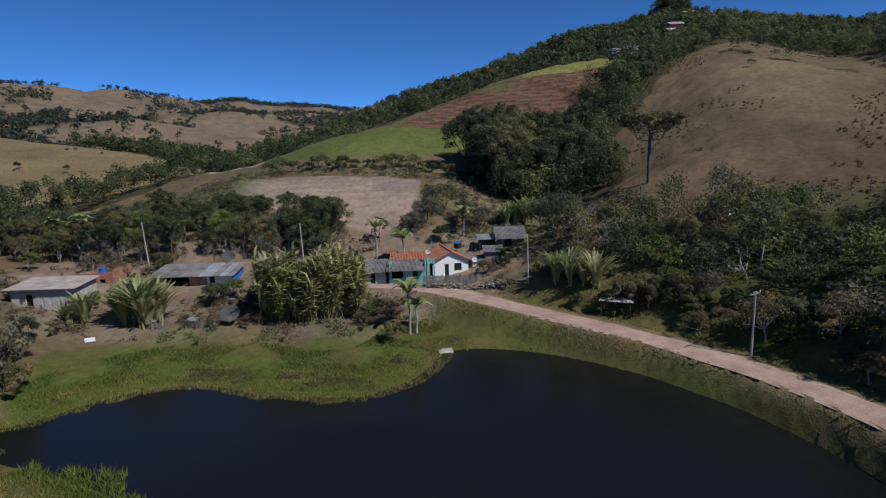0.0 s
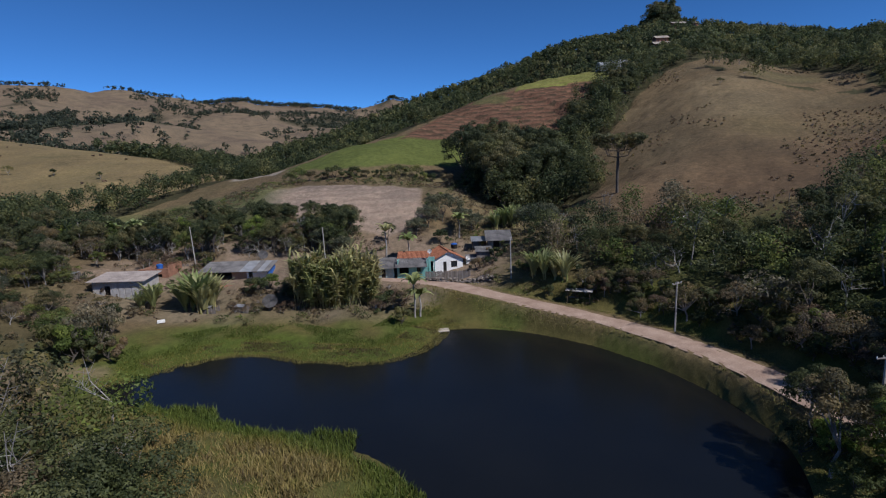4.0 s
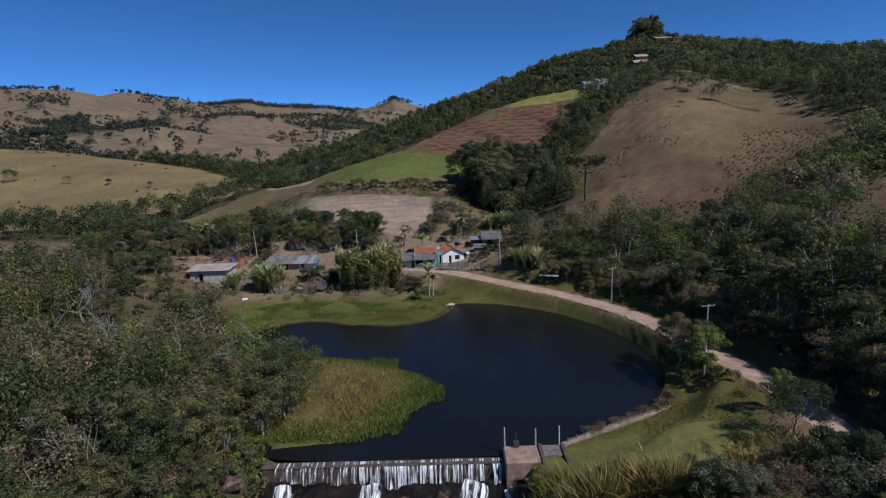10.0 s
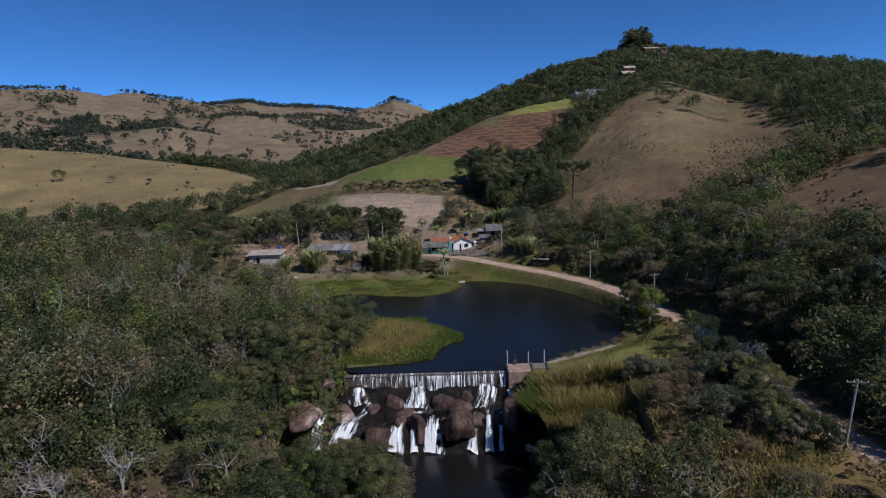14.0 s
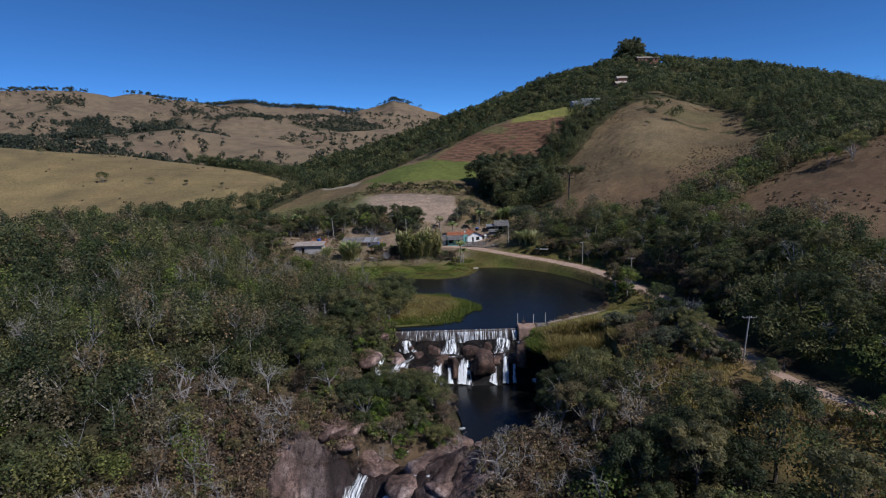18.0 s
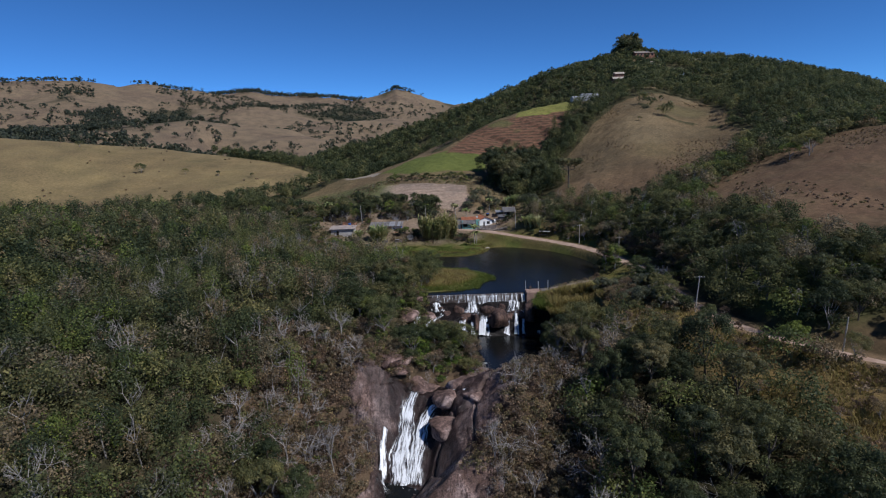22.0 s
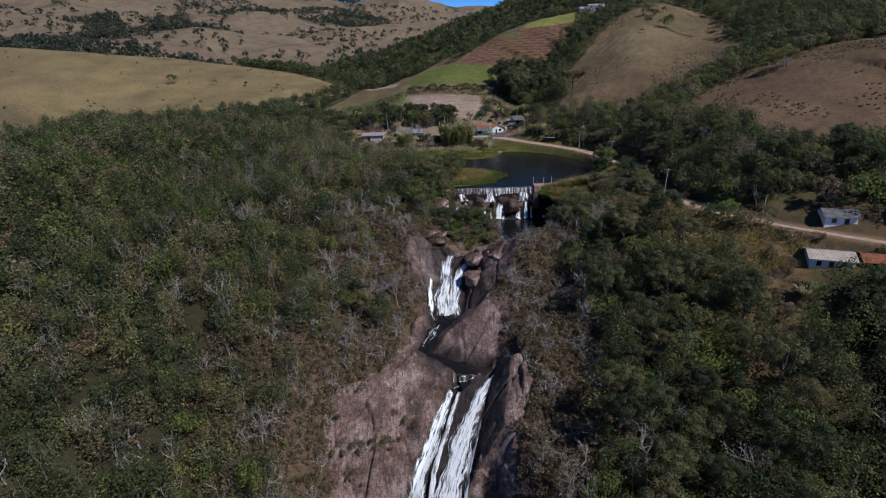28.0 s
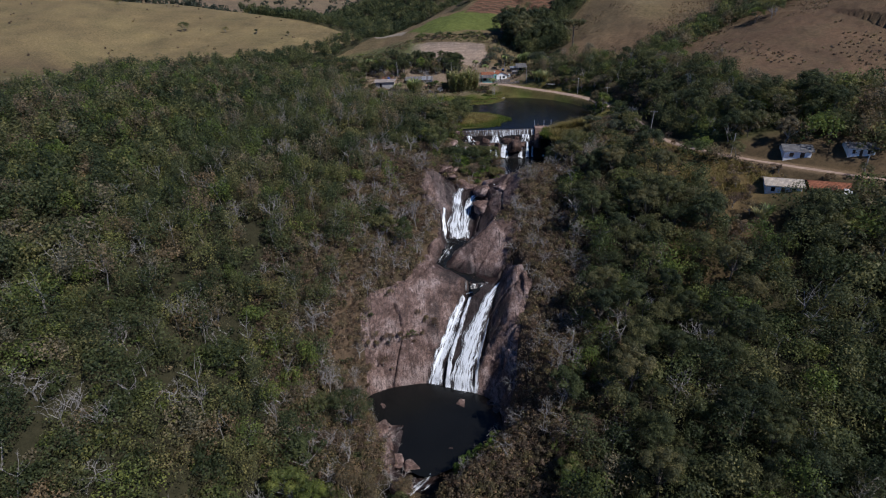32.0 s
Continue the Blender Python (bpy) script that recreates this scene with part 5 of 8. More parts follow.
def fall(name, label, stations, lift=0.25, across=14, free=False, material=None):
    """A sheet of falling water from stations of (x, y, half width[, z]); it clings to the rock unless free."""
    pts = np.array([s[:2] for s in stations], float)
    seg = np.r_[0, np.cumsum(np.hypot(*np.diff(pts, axis=0).T))]
    n = max(6, int(seg[-1] / 0.35))
    t = np.linspace(0, seg[-1], n)
    cx, cy, hw = (np.interp(t, seg, [s[k] for s in stations]) for k in (0, 1, 2))
    tx, ty = np.gradient(cx), np.gradient(cy)
    l = np.hypot(tx, ty) + 1e-9
    u = np.linspace(-1, 1, across)
    wob = 1 + 0.14 * np.sin(t * 0.8 + stations[0][0])[:, None] * np.sign(u) + 0.07 * np.sin(t * 2.9)[:, None]
    gx_ = cx[:, None] - (ty / l)[:, None] * u * hw[:, None] * wob
    gy_ = cy[:, None] + (tx / l)[:, None] * u * hw[:, None] * wob
    if free:
        gz_ = np.interp(t, seg, [s[3] for s in stations])[:, None] + 0 * gx_
    else:
        gz_ = land(gx_, gy_) + 0.5
        gz_ = np.maximum(gz_, gz_.mean(1, keepdims=True) - 0.4)
    gz_ = gz_ + lift + 0.10 * waves(gx_, gy_, 0.9, 71) - 0.25 * (np.abs(u) ** 3)
    ids = np.arange(n * across).reshape(n, across)
    qs = np.stack([ids[:-1, :-1], ids[:-1, 1:], ids[1:, 1:], ids[1:, :-1]], -1).reshape(-1, 4)
    me = grid_mesh(name, np.stack([gx_, gy_, gz_], -1).reshape(-1, 3), qs, material or FOAM)
    drop = np.r_[0, np.cumsum(np.hypot(np.diff(t), np.diff(gz_.mean(1))))]
    steep = np.abs(np.gradient(gz_.mean(1))) / (np.gradient(t) + 1e-9)
    body = np.clip(0.55 + 0.55 * steep, 0.4, 1.05)[:, None] * (1 - 0.72 * np.abs(u) ** 2.4)[None, :]
    flow = np.stack([u[None, :] * hw[:, None] + stations[0][0], np.repeat(drop[:, None], across, 1), body], -1)
    a = me.attributes.new("flow", "FLOAT_VECTOR", "POINT")
    a.data.foreach_set("vector", flow.astype(np.float32).ravel())
    return tagged(new(name, me), label, "waterfall", "falls of the stream")


# over the weir: a thin curtain along its whole length
def curtain(x0, x1, z1, label, body0):
    n, m = int((x1 - x0) / 0.25), 8
    u, v = np.meshgrid(np.linspace(x0, x1, n), np.linspace(0, 1, m))
    yy = 6.55 - 0.9 * np.sqrt(v) - 0.22 * waves(u, v * 3, 1.6, 72) * v
    zz = 0.02 + (z1 + 0.5 * waves(u, u * 0, 3.2, 73)) * v ** 1.4
    yy = np.where(v == 0, 7.3, yy)
    ids = np.arange(n * m).reshape(m, n)
    qs = np.stack([ids[:-1, :-1], ids[:-1, 1:], ids[1:, 1:], ids[1:, :-1]], -1).reshape(-1, 4)
    me = grid_mesh("weir_fall", np.stack([u, yy, zz], -1).reshape(-1, 3), qs, FOAM)
    a = me.attributes.new("flow", "FLOAT_VECTOR", "POINT")
    body = np.where(v == 0, 0.55, body0 + 0.15 * waves(u, u * 0, 5, 74))
    a.data.foreach_set("vector", np.stack([u * 1.6, v * 2.0, body], -1).astype(np.float32).ravel())
    return tagged(new("weir_fall", me), label, "waterfall", "falls of the stream")


curtain(-13.6, 2.7, -2.0, "thin white curtain of water over the weir", 0.66)
curtain(-21.6, -13.6, -1.3, "broken threads of water over the weir's end", 0.52)
WF = "white water tumbling down the dark rock shelf"
for st in (((-20.2, 5.6, 1.5), (-20.0, 3.8, 1.9), (-19.6, 2.6, 1.4)), ((-11.0, 5.5, 1.9), (-10.9, 3.0, 2.1), (-11.0, 1.8, 2.1)), ((-0.2, 5.5, 2.2), (-0.9, 3.0, 2.4), (-1.4, 0.6, 1.8)),
           ((3.0, 4.6, 1.0), (3.3, 1.6, 1.1), (3.4, -0.6, 1.3)), ((-24.3, 0.2, 0.6), (-24.5, -1.2, 0.7), (-24.9, -3.9, 0.9)), ((-18.0, 3.0, 0.7), (-19.3, 0.6, 1.0), (-20.4, -1.4, 1.4), (-22.2, -4.2, 1.9)),
           ((-13.4, -0.8, 0.8), (-13.7, -2.2, 1.0), (-14.0, -3.9, 1.2)), ((-11.4, -1.2, 0.4), (-11.3, -2.4, 0.4), (-11.2, -3.9, 0.5)), ((-8.3, -0.6, 1.0), (-8.4, -2.0, 1.1), (-8.6, -4.0, 1.4)),
           ((-2.2, -1.4, 0.5), (-2.6, -2.6, 0.6), (-3.2, -4.0, 0.8)), ((-0.6, -1.4, 0.5), (-0.7, -2.6, 0.5), (-0.8, -4.0, 0.6)), ((0.8, -1.4, 0.3), (0.9, -4.0, 0.4)), ((4.7, -1.8, 0.5), (4.6, -4.2, 0.7)),
           ((-6.5, 0.8, 0.5), (-9.0, 1.0, 0.5), (-11.5, 0.9, 0.4))):
    fall("cascade", WF, tuple((x, y, w * (0.72 + 0.5 * k / (len(st) - 1))) for k, (x, y, w) in enumerate(st)), lift=0.3)
for lab, st in (("broad white waterfall down a dark rock step", ((-23.4, -30.6, 0.9), (-24.6, -33.6, 1.5), (-25.1, -37.6, 1.8), (-25.6, -41.2, 2.2), (-25.9, -46.6, 2.6))),
                ("slanting white strand of the waterfall beside a boulder", ((-18.0, -33.6, 0.5), (-20.5, -35.0, 1.1), (-22.2, -38.0, 1.5), (-23.0, -42.1, 1.9), (-23.6, -46.6, 2.1))),
                ("narrow white strand of water at the rock's edge", ((-28.7, -38.6, 0.4), (-28.9, -42.0, 0.7), (-28.7, -46.4, 0.9)))):
    fall("upper_fall", lab, st, 0.35, 22)
fall("rapid", "white foam at the foot of the upper waterfall", ((-29.4, -46.6, 0.8), (-26.5, -47.8, 1.3), (-23.0, -47.2, 0.9)), 0.1)
fall("stream", "dark winding stream between the two waterfalls", ((-25.4, -46.4, 3.2), (-26.8, -50.0, 2.2), (-28.2, -54.0, 1.5), (-29.4, -58.5, 1.3), (-29.2, -62.0, 1.3), (-26.0, -64.8, 1.5), (-22.4, -67.0, 2.4), (-19.6, -69.6, 3.0)), 0.2, 14, material=WATER)
fall("rapid", "white rapid between the pool and the rock dome", ((-27.0, -50.8, 1.3), (-28.0, -53.0, 1.7), (-29.2, -56.5, 1.3), (-30.0, -59.5, 0.7)), 0.5)
for lab, st in (("tall white strand of the waterfall down a steep slab", ((-15.8, -70.6, 0.5), (-18.4, -72.9, 1.4), (-20.3, -75.9, 2.0), (-22.5, -79.5, 2.5), (-24.3, -83.4, 2.9), (-25.5, -88.6, 3.3))),
                ("white strand at the side of the tall waterfall", ((-24.2, -70.8, 0.6), (-26.2, -74.6, 1.1), (-28.0, -77.8, 1.35), (-30.0, -81.4, 1.6), (-31.4, -84.6, 1.8), (-31.8, -86.8, 1.9))),
                ("thin white thread of water between two broader ones", ((-22.6, -71.2, 0.5), (-24.2, -74.6, 0.6), (-26.0, -78.3, 0.6), (-27.8, -82.0, 0.7), (-28.6, -86.6, 0.8))),
                ("thin white thread of water along the fall's edge", ((-18.6, -77.0, 0.25), (-19.9, -80.4, 0.4), (-21.4, -84.0, 0.5), (-22.2, -88.4, 0.5)))):
    fall("lower_fall", lab, st, 0.45, 24)
fall("rapid", "thin sheet of water sliding to the fall's brink", ((-18.2, -69.0, 0.3), (-21.2, -69.8, 0.35), (-23.6, -70.4, 0.3)), 0.2)
fall("rapid", "white foam where the tall waterfall meets the pool", ((-22.6, -89.4, 0.8), (-25.8, -89.6, 1.5), (-28.0, -88.4, 0.6)), 0.0)
fall("rapid", "thin white stream between two boulders", ((-7.5, -29.6, 0.5), (-11.5, -30.6, 0.6), (-15.5, -31.2, 0.6)), 0.15)
fall("rapid", "small white stream beside a brown boulder", ((-12.4, -36.4, 0.25), (-15.4, -35.2, 0.3), (-18.2, -33.8, 0.4)), 0.5)
fall("rapid", "white rapid slipping round the large boulder", ((-9.0, -20.2, 0.4, -7.0), (-12.6, -21.6, 0.7, -7.0), (-15.4, -24.0, 0.9, -7.05), (-18.2, -26.4, 1.2, -7.1)), 0.12, 14, True)
fall("rapid", "small white rapid at the pool's outlet", ((-31.5, -110.5, 0.9), (-33.0, -112.5, 1.2), (-35.5, -114.5, 0.9)), 0.6)

# ---- buildings ----
WHITE_WALL = surface("white_limewash", (0.78, 0.775, 0.75), (0.88, 0.875, 0.86), 0.9, 0.8, relief=0.1)
GREY_WALL = surface("grey_render", (0.34, 0.31, 0.29), (0.55, 0.52, 0.49), 0.8, 0.9, relief=0.2)
TURQUOISE = surface("turquoise_paint", (0.14, 0.36, 0.33), (0.28, 0.50, 0.46), 1.2, 0.75, relief=0.1)
BLUE_PAINT = surface("blue_paint", (0.02, 0.09, 0.36), (0.05, 0.16, 0.52), 1.2, 0.6, relief=0.1)
EARTH_WALL = surface("raw_brick", (0.22, 0.11, 0.07), (0.38, 0.20, 0.13), 1.0, 0.95, relief=0.4)
CLAY = surface("clay_tiles", (0.20, 0.075, 0.04), (0.42, 0.17, 0.09), 1.6, 0.85, relief=0.3, fine=7)
FIBRE = surface("fibre_cement", (0.10, 0.095, 0.095), (0.23, 0.22, 0.215), 0.7, 0.85, relief=0.2)
PALE_SHEET = surface("pale_sheet", (0.40, 0.34, 0.27), (0.60, 0.52, 0.43), 0.7, 0.8, relief=0.2)
ZINC = surface("zinc_sheet", (0.30, 0.31, 0.33), (0.55, 0.56, 0.58), 0.8, 0.45, 0.5, relief=0.1)
# near-black: shade inside rooms and doorways as colour; also tank, tyres
SHADE_AND_BLACK = surface("shade_and_black", (0.012, 0.011, 0.010), (0.03, 0.026, 0.022), 1.0, 0.9, relief=0)
WOOD_DARK = surface("dark_wood", (0.05, 0.035, 0.025), (0.12, 0.085, 0.06), 2.0, 0.8, relief=0.3)
STONE = rock_material("field_stone", (0.16, 0.13, 0.11), (0.30, 0.26, 0.22), (0.46, 0.42, 0.37), (0.20, 0.17, 0.15))
GLASS, _nt, _b = shade("window_glass", 0.08, 0, 0.5)
_b.inputs["Base Color"].default_value = (0.02, 0.025, 0.03, 1)


def wall_run(bm, a, b, z0, z1, thick, holes=(), top=None):
    """An upright wall from a to b with openings (from, to, low, high) along it; top(u) gives a gable's height."""
    d = Vector((b[0] - a[0], b[1] - a[1], 0))
    L = d.length
    d.normalize()
    n = Vector((-d.y, d.x, 0)) * thick
    cuts = sorted({0.0, L, *(h[0] for h in holes), *(h[1] for h in holes), *([L / 2] if top else [])})
    o = Vector((a[0], a[1], 0))

    def slab(u0, u1, l0, l1, h0, h1):
        ps = [o + d * u0 + Vector((0, 0, l0)), o + d * u1 + Vector((0, 0, l1)), o + d * u1 + Vector((0, 0, h1)), o + d * u0 + Vector((0, 0, h0))]
        f = [bm.verts.new(p) for p in ps]
        k = [bm.verts.new(p + n) for p in ps]
        bm.faces.new(f)
        bm.faces.new(k[::-1])
        for i in range(4):
            j = (i + 1) % 4
            bm.faces.new((f[j], f[i], k[i], k[j]))

    for u0, u1 in zip(cuts[:-1], cuts[1:]):
        h0, h1 = (top(u0), top(u1)) if top else (z1, z1)
        hole = next((h for h in holes if h[0] <= u0 + 1e-6 and h[1] >= u1 - 1e-6), None)
        if hole:
            if hole[2] > z0 + 0.01:
                slab(u0, u1, z0, z0, hole[2], hole[2])
            slab(u0, u1, hole[3], hole[3], h0, h1)
        else:
            slab(u0, u1, z0, z0, h0, h1)


def wall_piece(*args):
    bm = bmesh.new()
    wall_run(bm, *args)
    bmesh.ops.remove_doubles(bm, verts=bm.verts[:], dist=0.001)
    return bm


def roof_sheet(eave_a, eave_b, top_a, top_b, wave=0.18, depth=0.05, thick=0.05, sag=0.0):
    """A ribbed roof slope between an eave line and a top line."""
    ea, eb, ta, tb = (np.array(p, float) for p in (eave_a, eave_b, top_a, top_b))
    n = max(8, int(np.linalg.norm(eb - ea) / wave) * 4)
    m = 7
    u, v = np.meshgrid(np.linspace(0, 1, n), np.linspace(0, 1, m))
    p = (ea[None, None] * (1 - u[..., None]) + eb * u[..., None]) * (1 - v[..., None]) + (ta * (1 - u[..., None]) + tb * u[..., None]) * v[..., None]
    p[..., 2] += depth * np.sin(u * 2 * np.pi * np.linalg.norm(eb - ea) / wave) - sag * np.sin(np.pi * u) * (1 - np.abs(2 * v - 1)) - 0.02 * (np.floor(v * 6) % 2)
    low = p - np.array([0, 0, thick])
    verts = np.concatenate([p.reshape(-1, 3), low.reshape(-1, 3)])
    ids = np.arange(n * m).reshape(m, n)
    off = n * m
    faces = []
    for r in range(m - 1):
        for c in range(n - 1):
            q = (ids[r, c], ids[r, c + 1], ids[r + 1, c + 1], ids[r + 1, c])
            faces.append(q)
            faces.append(tuple(x + off for x in q[::-1]))
    rim = list(ids[0, :]) + list(ids[1:, -1]) + list(ids[-1, -2::-1]) + list(ids[-2:0:-1, 0])
    for i, j in zip(rim, rim[1:] + rim[:1]):
        faces.append((j, i, i + off, j + off))
    bm = bmesh.new()
    vs = [bm.verts.new(v) for v in verts]
    for f in faces:
        bm.faces.new([vs[k] for k in f])
    return bm


def window(house, x, y, z, w, h, axis="x", frame_mat=None, glass=None):
    fr = part("window", boxed(-w / 2 - 0.06, w / 2 + 0.06, -0.05, 0.03, -0.07, 0.0), frame_mat or WOOD_DARK, house)
    part("pane", boxed(-w / 2, w / 2, 0.02, 0.05, 0.0, h), glass or GLASS, fr)
    part("bar", boxed(-0.025, 0.025, -0.01, 0.02, 0.0, h), frame_mat or WOOD_DARK, fr)
    part("lintel", boxed(-w / 2 - 0.06, w / 2 + 0.06, -0.05, 0.03, h, h + 0.07), frame_mat or WOOD_DARK, fr)
    fr.matrix_basis = pose(x, y, z, 0, 0, 0 if axis == "x" else 90)
    return fr


def door(house, x, y, z, w, h, mat=None):
    d = part("door", boxed(-w / 2, w / 2, 0.02, 0.07, 0, h, bevel=0.01), mat or WOOD_DARK, house)
    d.matrix_basis = pose(x, y, z)
    part("handle", boxed(w / 2 - 0.14, w / 2 - 0.08, -0.03, 0.02, h * 0.48, h * 0.5), ZINC, d)
    return d


# the white house by the road
house = empty("white_house", "small whitewashed gabled house with a clay-tile roof", "house", (-4.6, 84.6, 4.6), 15)
gable = lambda u: 2.5 + 1.35 * (1 - abs(u / 5.7 * 2 - 1))
part("wall", wall_piece((0, 0), (5.7, 0), -0.8, 2.5, 0.2, ((1.9, 2.55, -0.8, 2.0), (3.4, 4.6, 0.95, 1.95)), gable), WHITE_WALL, house)
part("wall", wall_piece((5.7, 0.2), (5.7, 6.0), -0.8, 2.5, 0.2), WHITE_WALL, house)
part("wall", wall_piece((5.7, 6.2), (0, 6.2), -0.8, 2.5, 0.2, (), gable), WHITE_WALL, house)
part("wall", wall_piece((0, 6.0), (0, 0.2), -0.8, 2.5, 0.2), WHITE_WALL, house)
part("roof", roof_sheet((-0.45, -0.5, 2.35), (-0.45, 6.7, 2.35), (2.85, -0.5, 4.0), (2.85, 6.7, 4.0), 0.24, 0.045), CLAY, house, "weathered orange clay tiles")
part("roof", roof_sheet((6.15, 6.7, 2.35), (6.15, -0.5, 2.35), (2.85, 6.7, 4.0), (2.85, -0.5, 4.0), 0.24, 0.045), CLAY, house, "weathered orange clay tiles")
part("ridge", rod((2.85, -0.5, 4.0), (2.85, 6.7, 4.0), 0.12), CLAY, house)
door(house, 2.22, 0.02, -0.1, 0.6, 2.05, SHADE_AND_BLACK)
window(house, 4.0, 0.02, 0.95, 1.2, 1.0)
tank = empty("water_tank", "dark round water tank standing on the house roof", "tank", (-0.6, 91.2, 8.0))
part("drum", rod((0, 0, 0), (0, 0, 0.85), 0.6, 0.66, 14), SHADE_AND_BLACK, tank)
part("lid", rod((0, 0, 0.85), (0, 0, 1.05), 0.68, 0.3, 14), BLUE_PAINT, tank)
annex = empty("white_annex", "low whitewashed lean-to beside the house", "annex", (1.5, 86.6, 4.6))
part("wall", boxed(0, 1.9, 0, 2.6, -0.8, 2.0, bevel=0.03), WHITE_WALL, annex)
part("roof", roof_sheet((-0.1, -0.25, 2.05), (2.1, -0.25, 2.05), (-0.1, 2.8, 2.45), (2.1, 2.8, 2.45), 0.2, 0.03), FIBRE, annex)


def dish(at, r, tilt, turn, mat, label):
    ob = empty("satellite_dish", label, "satellite dish", at, turn)
    bm = bmesh.new()
    rings, n = 4, 18
    rows = [[bm.verts.new((r * k / rings * math.cos(6.2832 * i / n), r * k / rings * math.sin(6.2832 * i / n), 0.28 * r * (k / rings) ** 2)) for i in range(n)] for k in range(1, rings + 1)]
    c = bm.verts.new((0, 0, 0))
    for i in range(n):
        j = (i + 1) % n
        bm.faces.new((c, rows[0][i], rows[0][j]))
        for a, b in zip(rows[:-1], rows[1:]):
            bm.faces.new((a[i], b[i], b[j], a[j]))
    bmesh.ops.solidify(bm, geom=bm.faces[:], thickness=0.03)
    bowl = part("bowl", bm, mat, ob)
    bowl.matrix_basis = pose(0, 0, r * 0.95 + 0.3, tilt, 0, 0)
    part("mast", rod((0, 0.1, -0.5), (0, 0.1, r * 0.95 + 0.3), 0.05), ZINC, ob)
    arm = part("feed_arm", rod((0, 0, 0), (0, 0, r * 0.85), 0.02), ZINC, ob)
    arm.matrix_basis = pose(0, 0, r * 0.95 + 0.3, tilt, 0, 0)
    return ob


dish((1.9, 86.2, 6.2), 0.45, 60, 10, WHITE_WALL, "small white satellite dish beside the house")
dish((-5.2, 84.6, 8.0), 0.42, 55, -15, WHITE_WALL, "small white satellite dish above a turquoise wall")
dish((-31.0, 71.5, ground_at(-31, 71.5) - 0.3), 1.25, 48, 5, FIBRE, "large grey mesh satellite dish standing on the bank")
dish((-37.5, 88.5, 7.0), 0.95, 50, 20, FIBRE, "grey satellite dish behind the long house")

# the turquoise house
tq = empty("turquoise_house", "low turquoise house with grey sheet and clay roofs", "house", (-11.2, 83.2, 4.4))
part("wall", wall_piece((0, 0), (5.6, 0), -0.8, 2.1, 0.2, ((0.4, 2.1, 0.6, 1.8), (3.6, 4.3, 0.9, 1.6))), TURQUOISE, tq)
part("wall", wall_piece((5.6, 0.2), (5.6, 5.6), -0.8, 2.9, 0.2), TURQUOISE, tq)
part("wall", wall_piece((5.6, 5.8), (0, 5.8), -0.8, 3.0, 0.2), TURQUOISE, tq)
part("wall", wall_piece((0, 5.6), (0, 0.2), -0.8, 2.9, 0.2), TURQUOISE, tq)
# dark sheet in place of the porch's inner shade
part("porch_back", boxed(0.1, 5.4, 1.2, 1.3, -0.8, 2.4), SHADE_AND_BLACK, tq)
part("roof", roof_sheet((-0.4, -1.0, 1.95), (5.5, -1.0, 1.95), (-0.4, 2.6, 3.0), (5.5, 2.6, 3.0), 0.2, 0.035), FIBRE, tq, "grey fibre-cement sheets")
part("roof", roof_sheet((-0.2, 2.4, 2.95), (5.9, 2.4, 2.95), (-0.2, 4.6, 3.9), (5.9, 4.6, 3.9), 0.24, 0.045), CLAY, tq, "old clay tiles")
part("roof", roof_sheet((5.9, 6.6, 2.9), (-0.2, 6.6, 2.9), (5.9, 4.6, 3.9), (-0.2, 4.6, 3.9), 0.24, 0.045), CLAY, tq, "old clay tiles")
window(tq, 3.95, 0.02, 0.9, 0.7, 0.7)
stair = empty("turquoise_gatehouse", "narrow turquoise wall with a dark doorway", "wall", (-5.3, 84.0, 4.4))
part("wall", wall_piece((0, 0), (1.0, 0), -0.8, 3.4, 0.2, ((0.25, 0.8, 0.6, 2.6),)), TURQUOISE, stair)
# near-black sheet behind the doorway, painting its shade
part("recess", boxed(0.1, 0.9, 0.9, 1.0, -0.8, 3.0), SHADE_AND_BLACK, stair)
part("side_wall", boxed(-0.2, 0.0, -0.2, 4.0, -0.8, 3.1, bevel=0.02), TURQUOISE, stair)
hut = empty("blue_hut", "low hut with pale blue patches and a dark sheet roof", "hut", (-15.4, 83.4, 4.2))
part("wall", boxed(0, 3.6, 0, 3.2, -0.8, 2.0, bevel=0.03), surface("patched_blue", (0.18, 0.34, 0.38), (0.50, 0.56, 0.55), 1.6, 0.85), hut)
part("roof", roof_sheet((-0.4, -0.8, 1.95), (4.1, -0.8, 1.95), (-0.4, 3.4, 3.2), (4.1, 3.4, 3.2), 0.2, 0.035), FIBRE, hut)
# black slab on the wall, shade of an open door as colour
part("doorway", boxed(1.3, 2.0, -0.02, 0.05, -0.3, 1.6), SHADE_AND_BLACK, hut)

# sheds behind the white house
shed = empty("grey_shed", "weathered plank shed with a dark grey roof", "shed", (6.0, 90.2, ground_at(8, 90)))
part("wall", boxed(0, 4.2, 0, 3.4, -1.0, 2.0), GREY_WOOD, shed)
part("roof", roof_sheet((-0.5, -0.8, 1.9), (4.7, -0.8, 1.9), (-0.5, 3.8, 3.3), (4.7, 3.8, 3.3), 0.2, 0.03), FIBRE, shed)
# the shed's inner shade, painted as a black slab
part("doorway", boxed(1.0, 2.2, -0.03, 0.05, -0.3, 1.7), SHADE_AND_BLACK, shed)
shed2 = empty("open_shed", "small open shed with patched zinc roof", "shed", (3.0, 91.5, ground_at(4, 91)))
for x, y in ((0, 0), (2.6, 0), (0, 2.2), (2.6, 2.2)):
    part("post", rod((x, y, -0.8), (x, y, 2.3), 0.07), WOOD_DARK, shed2)
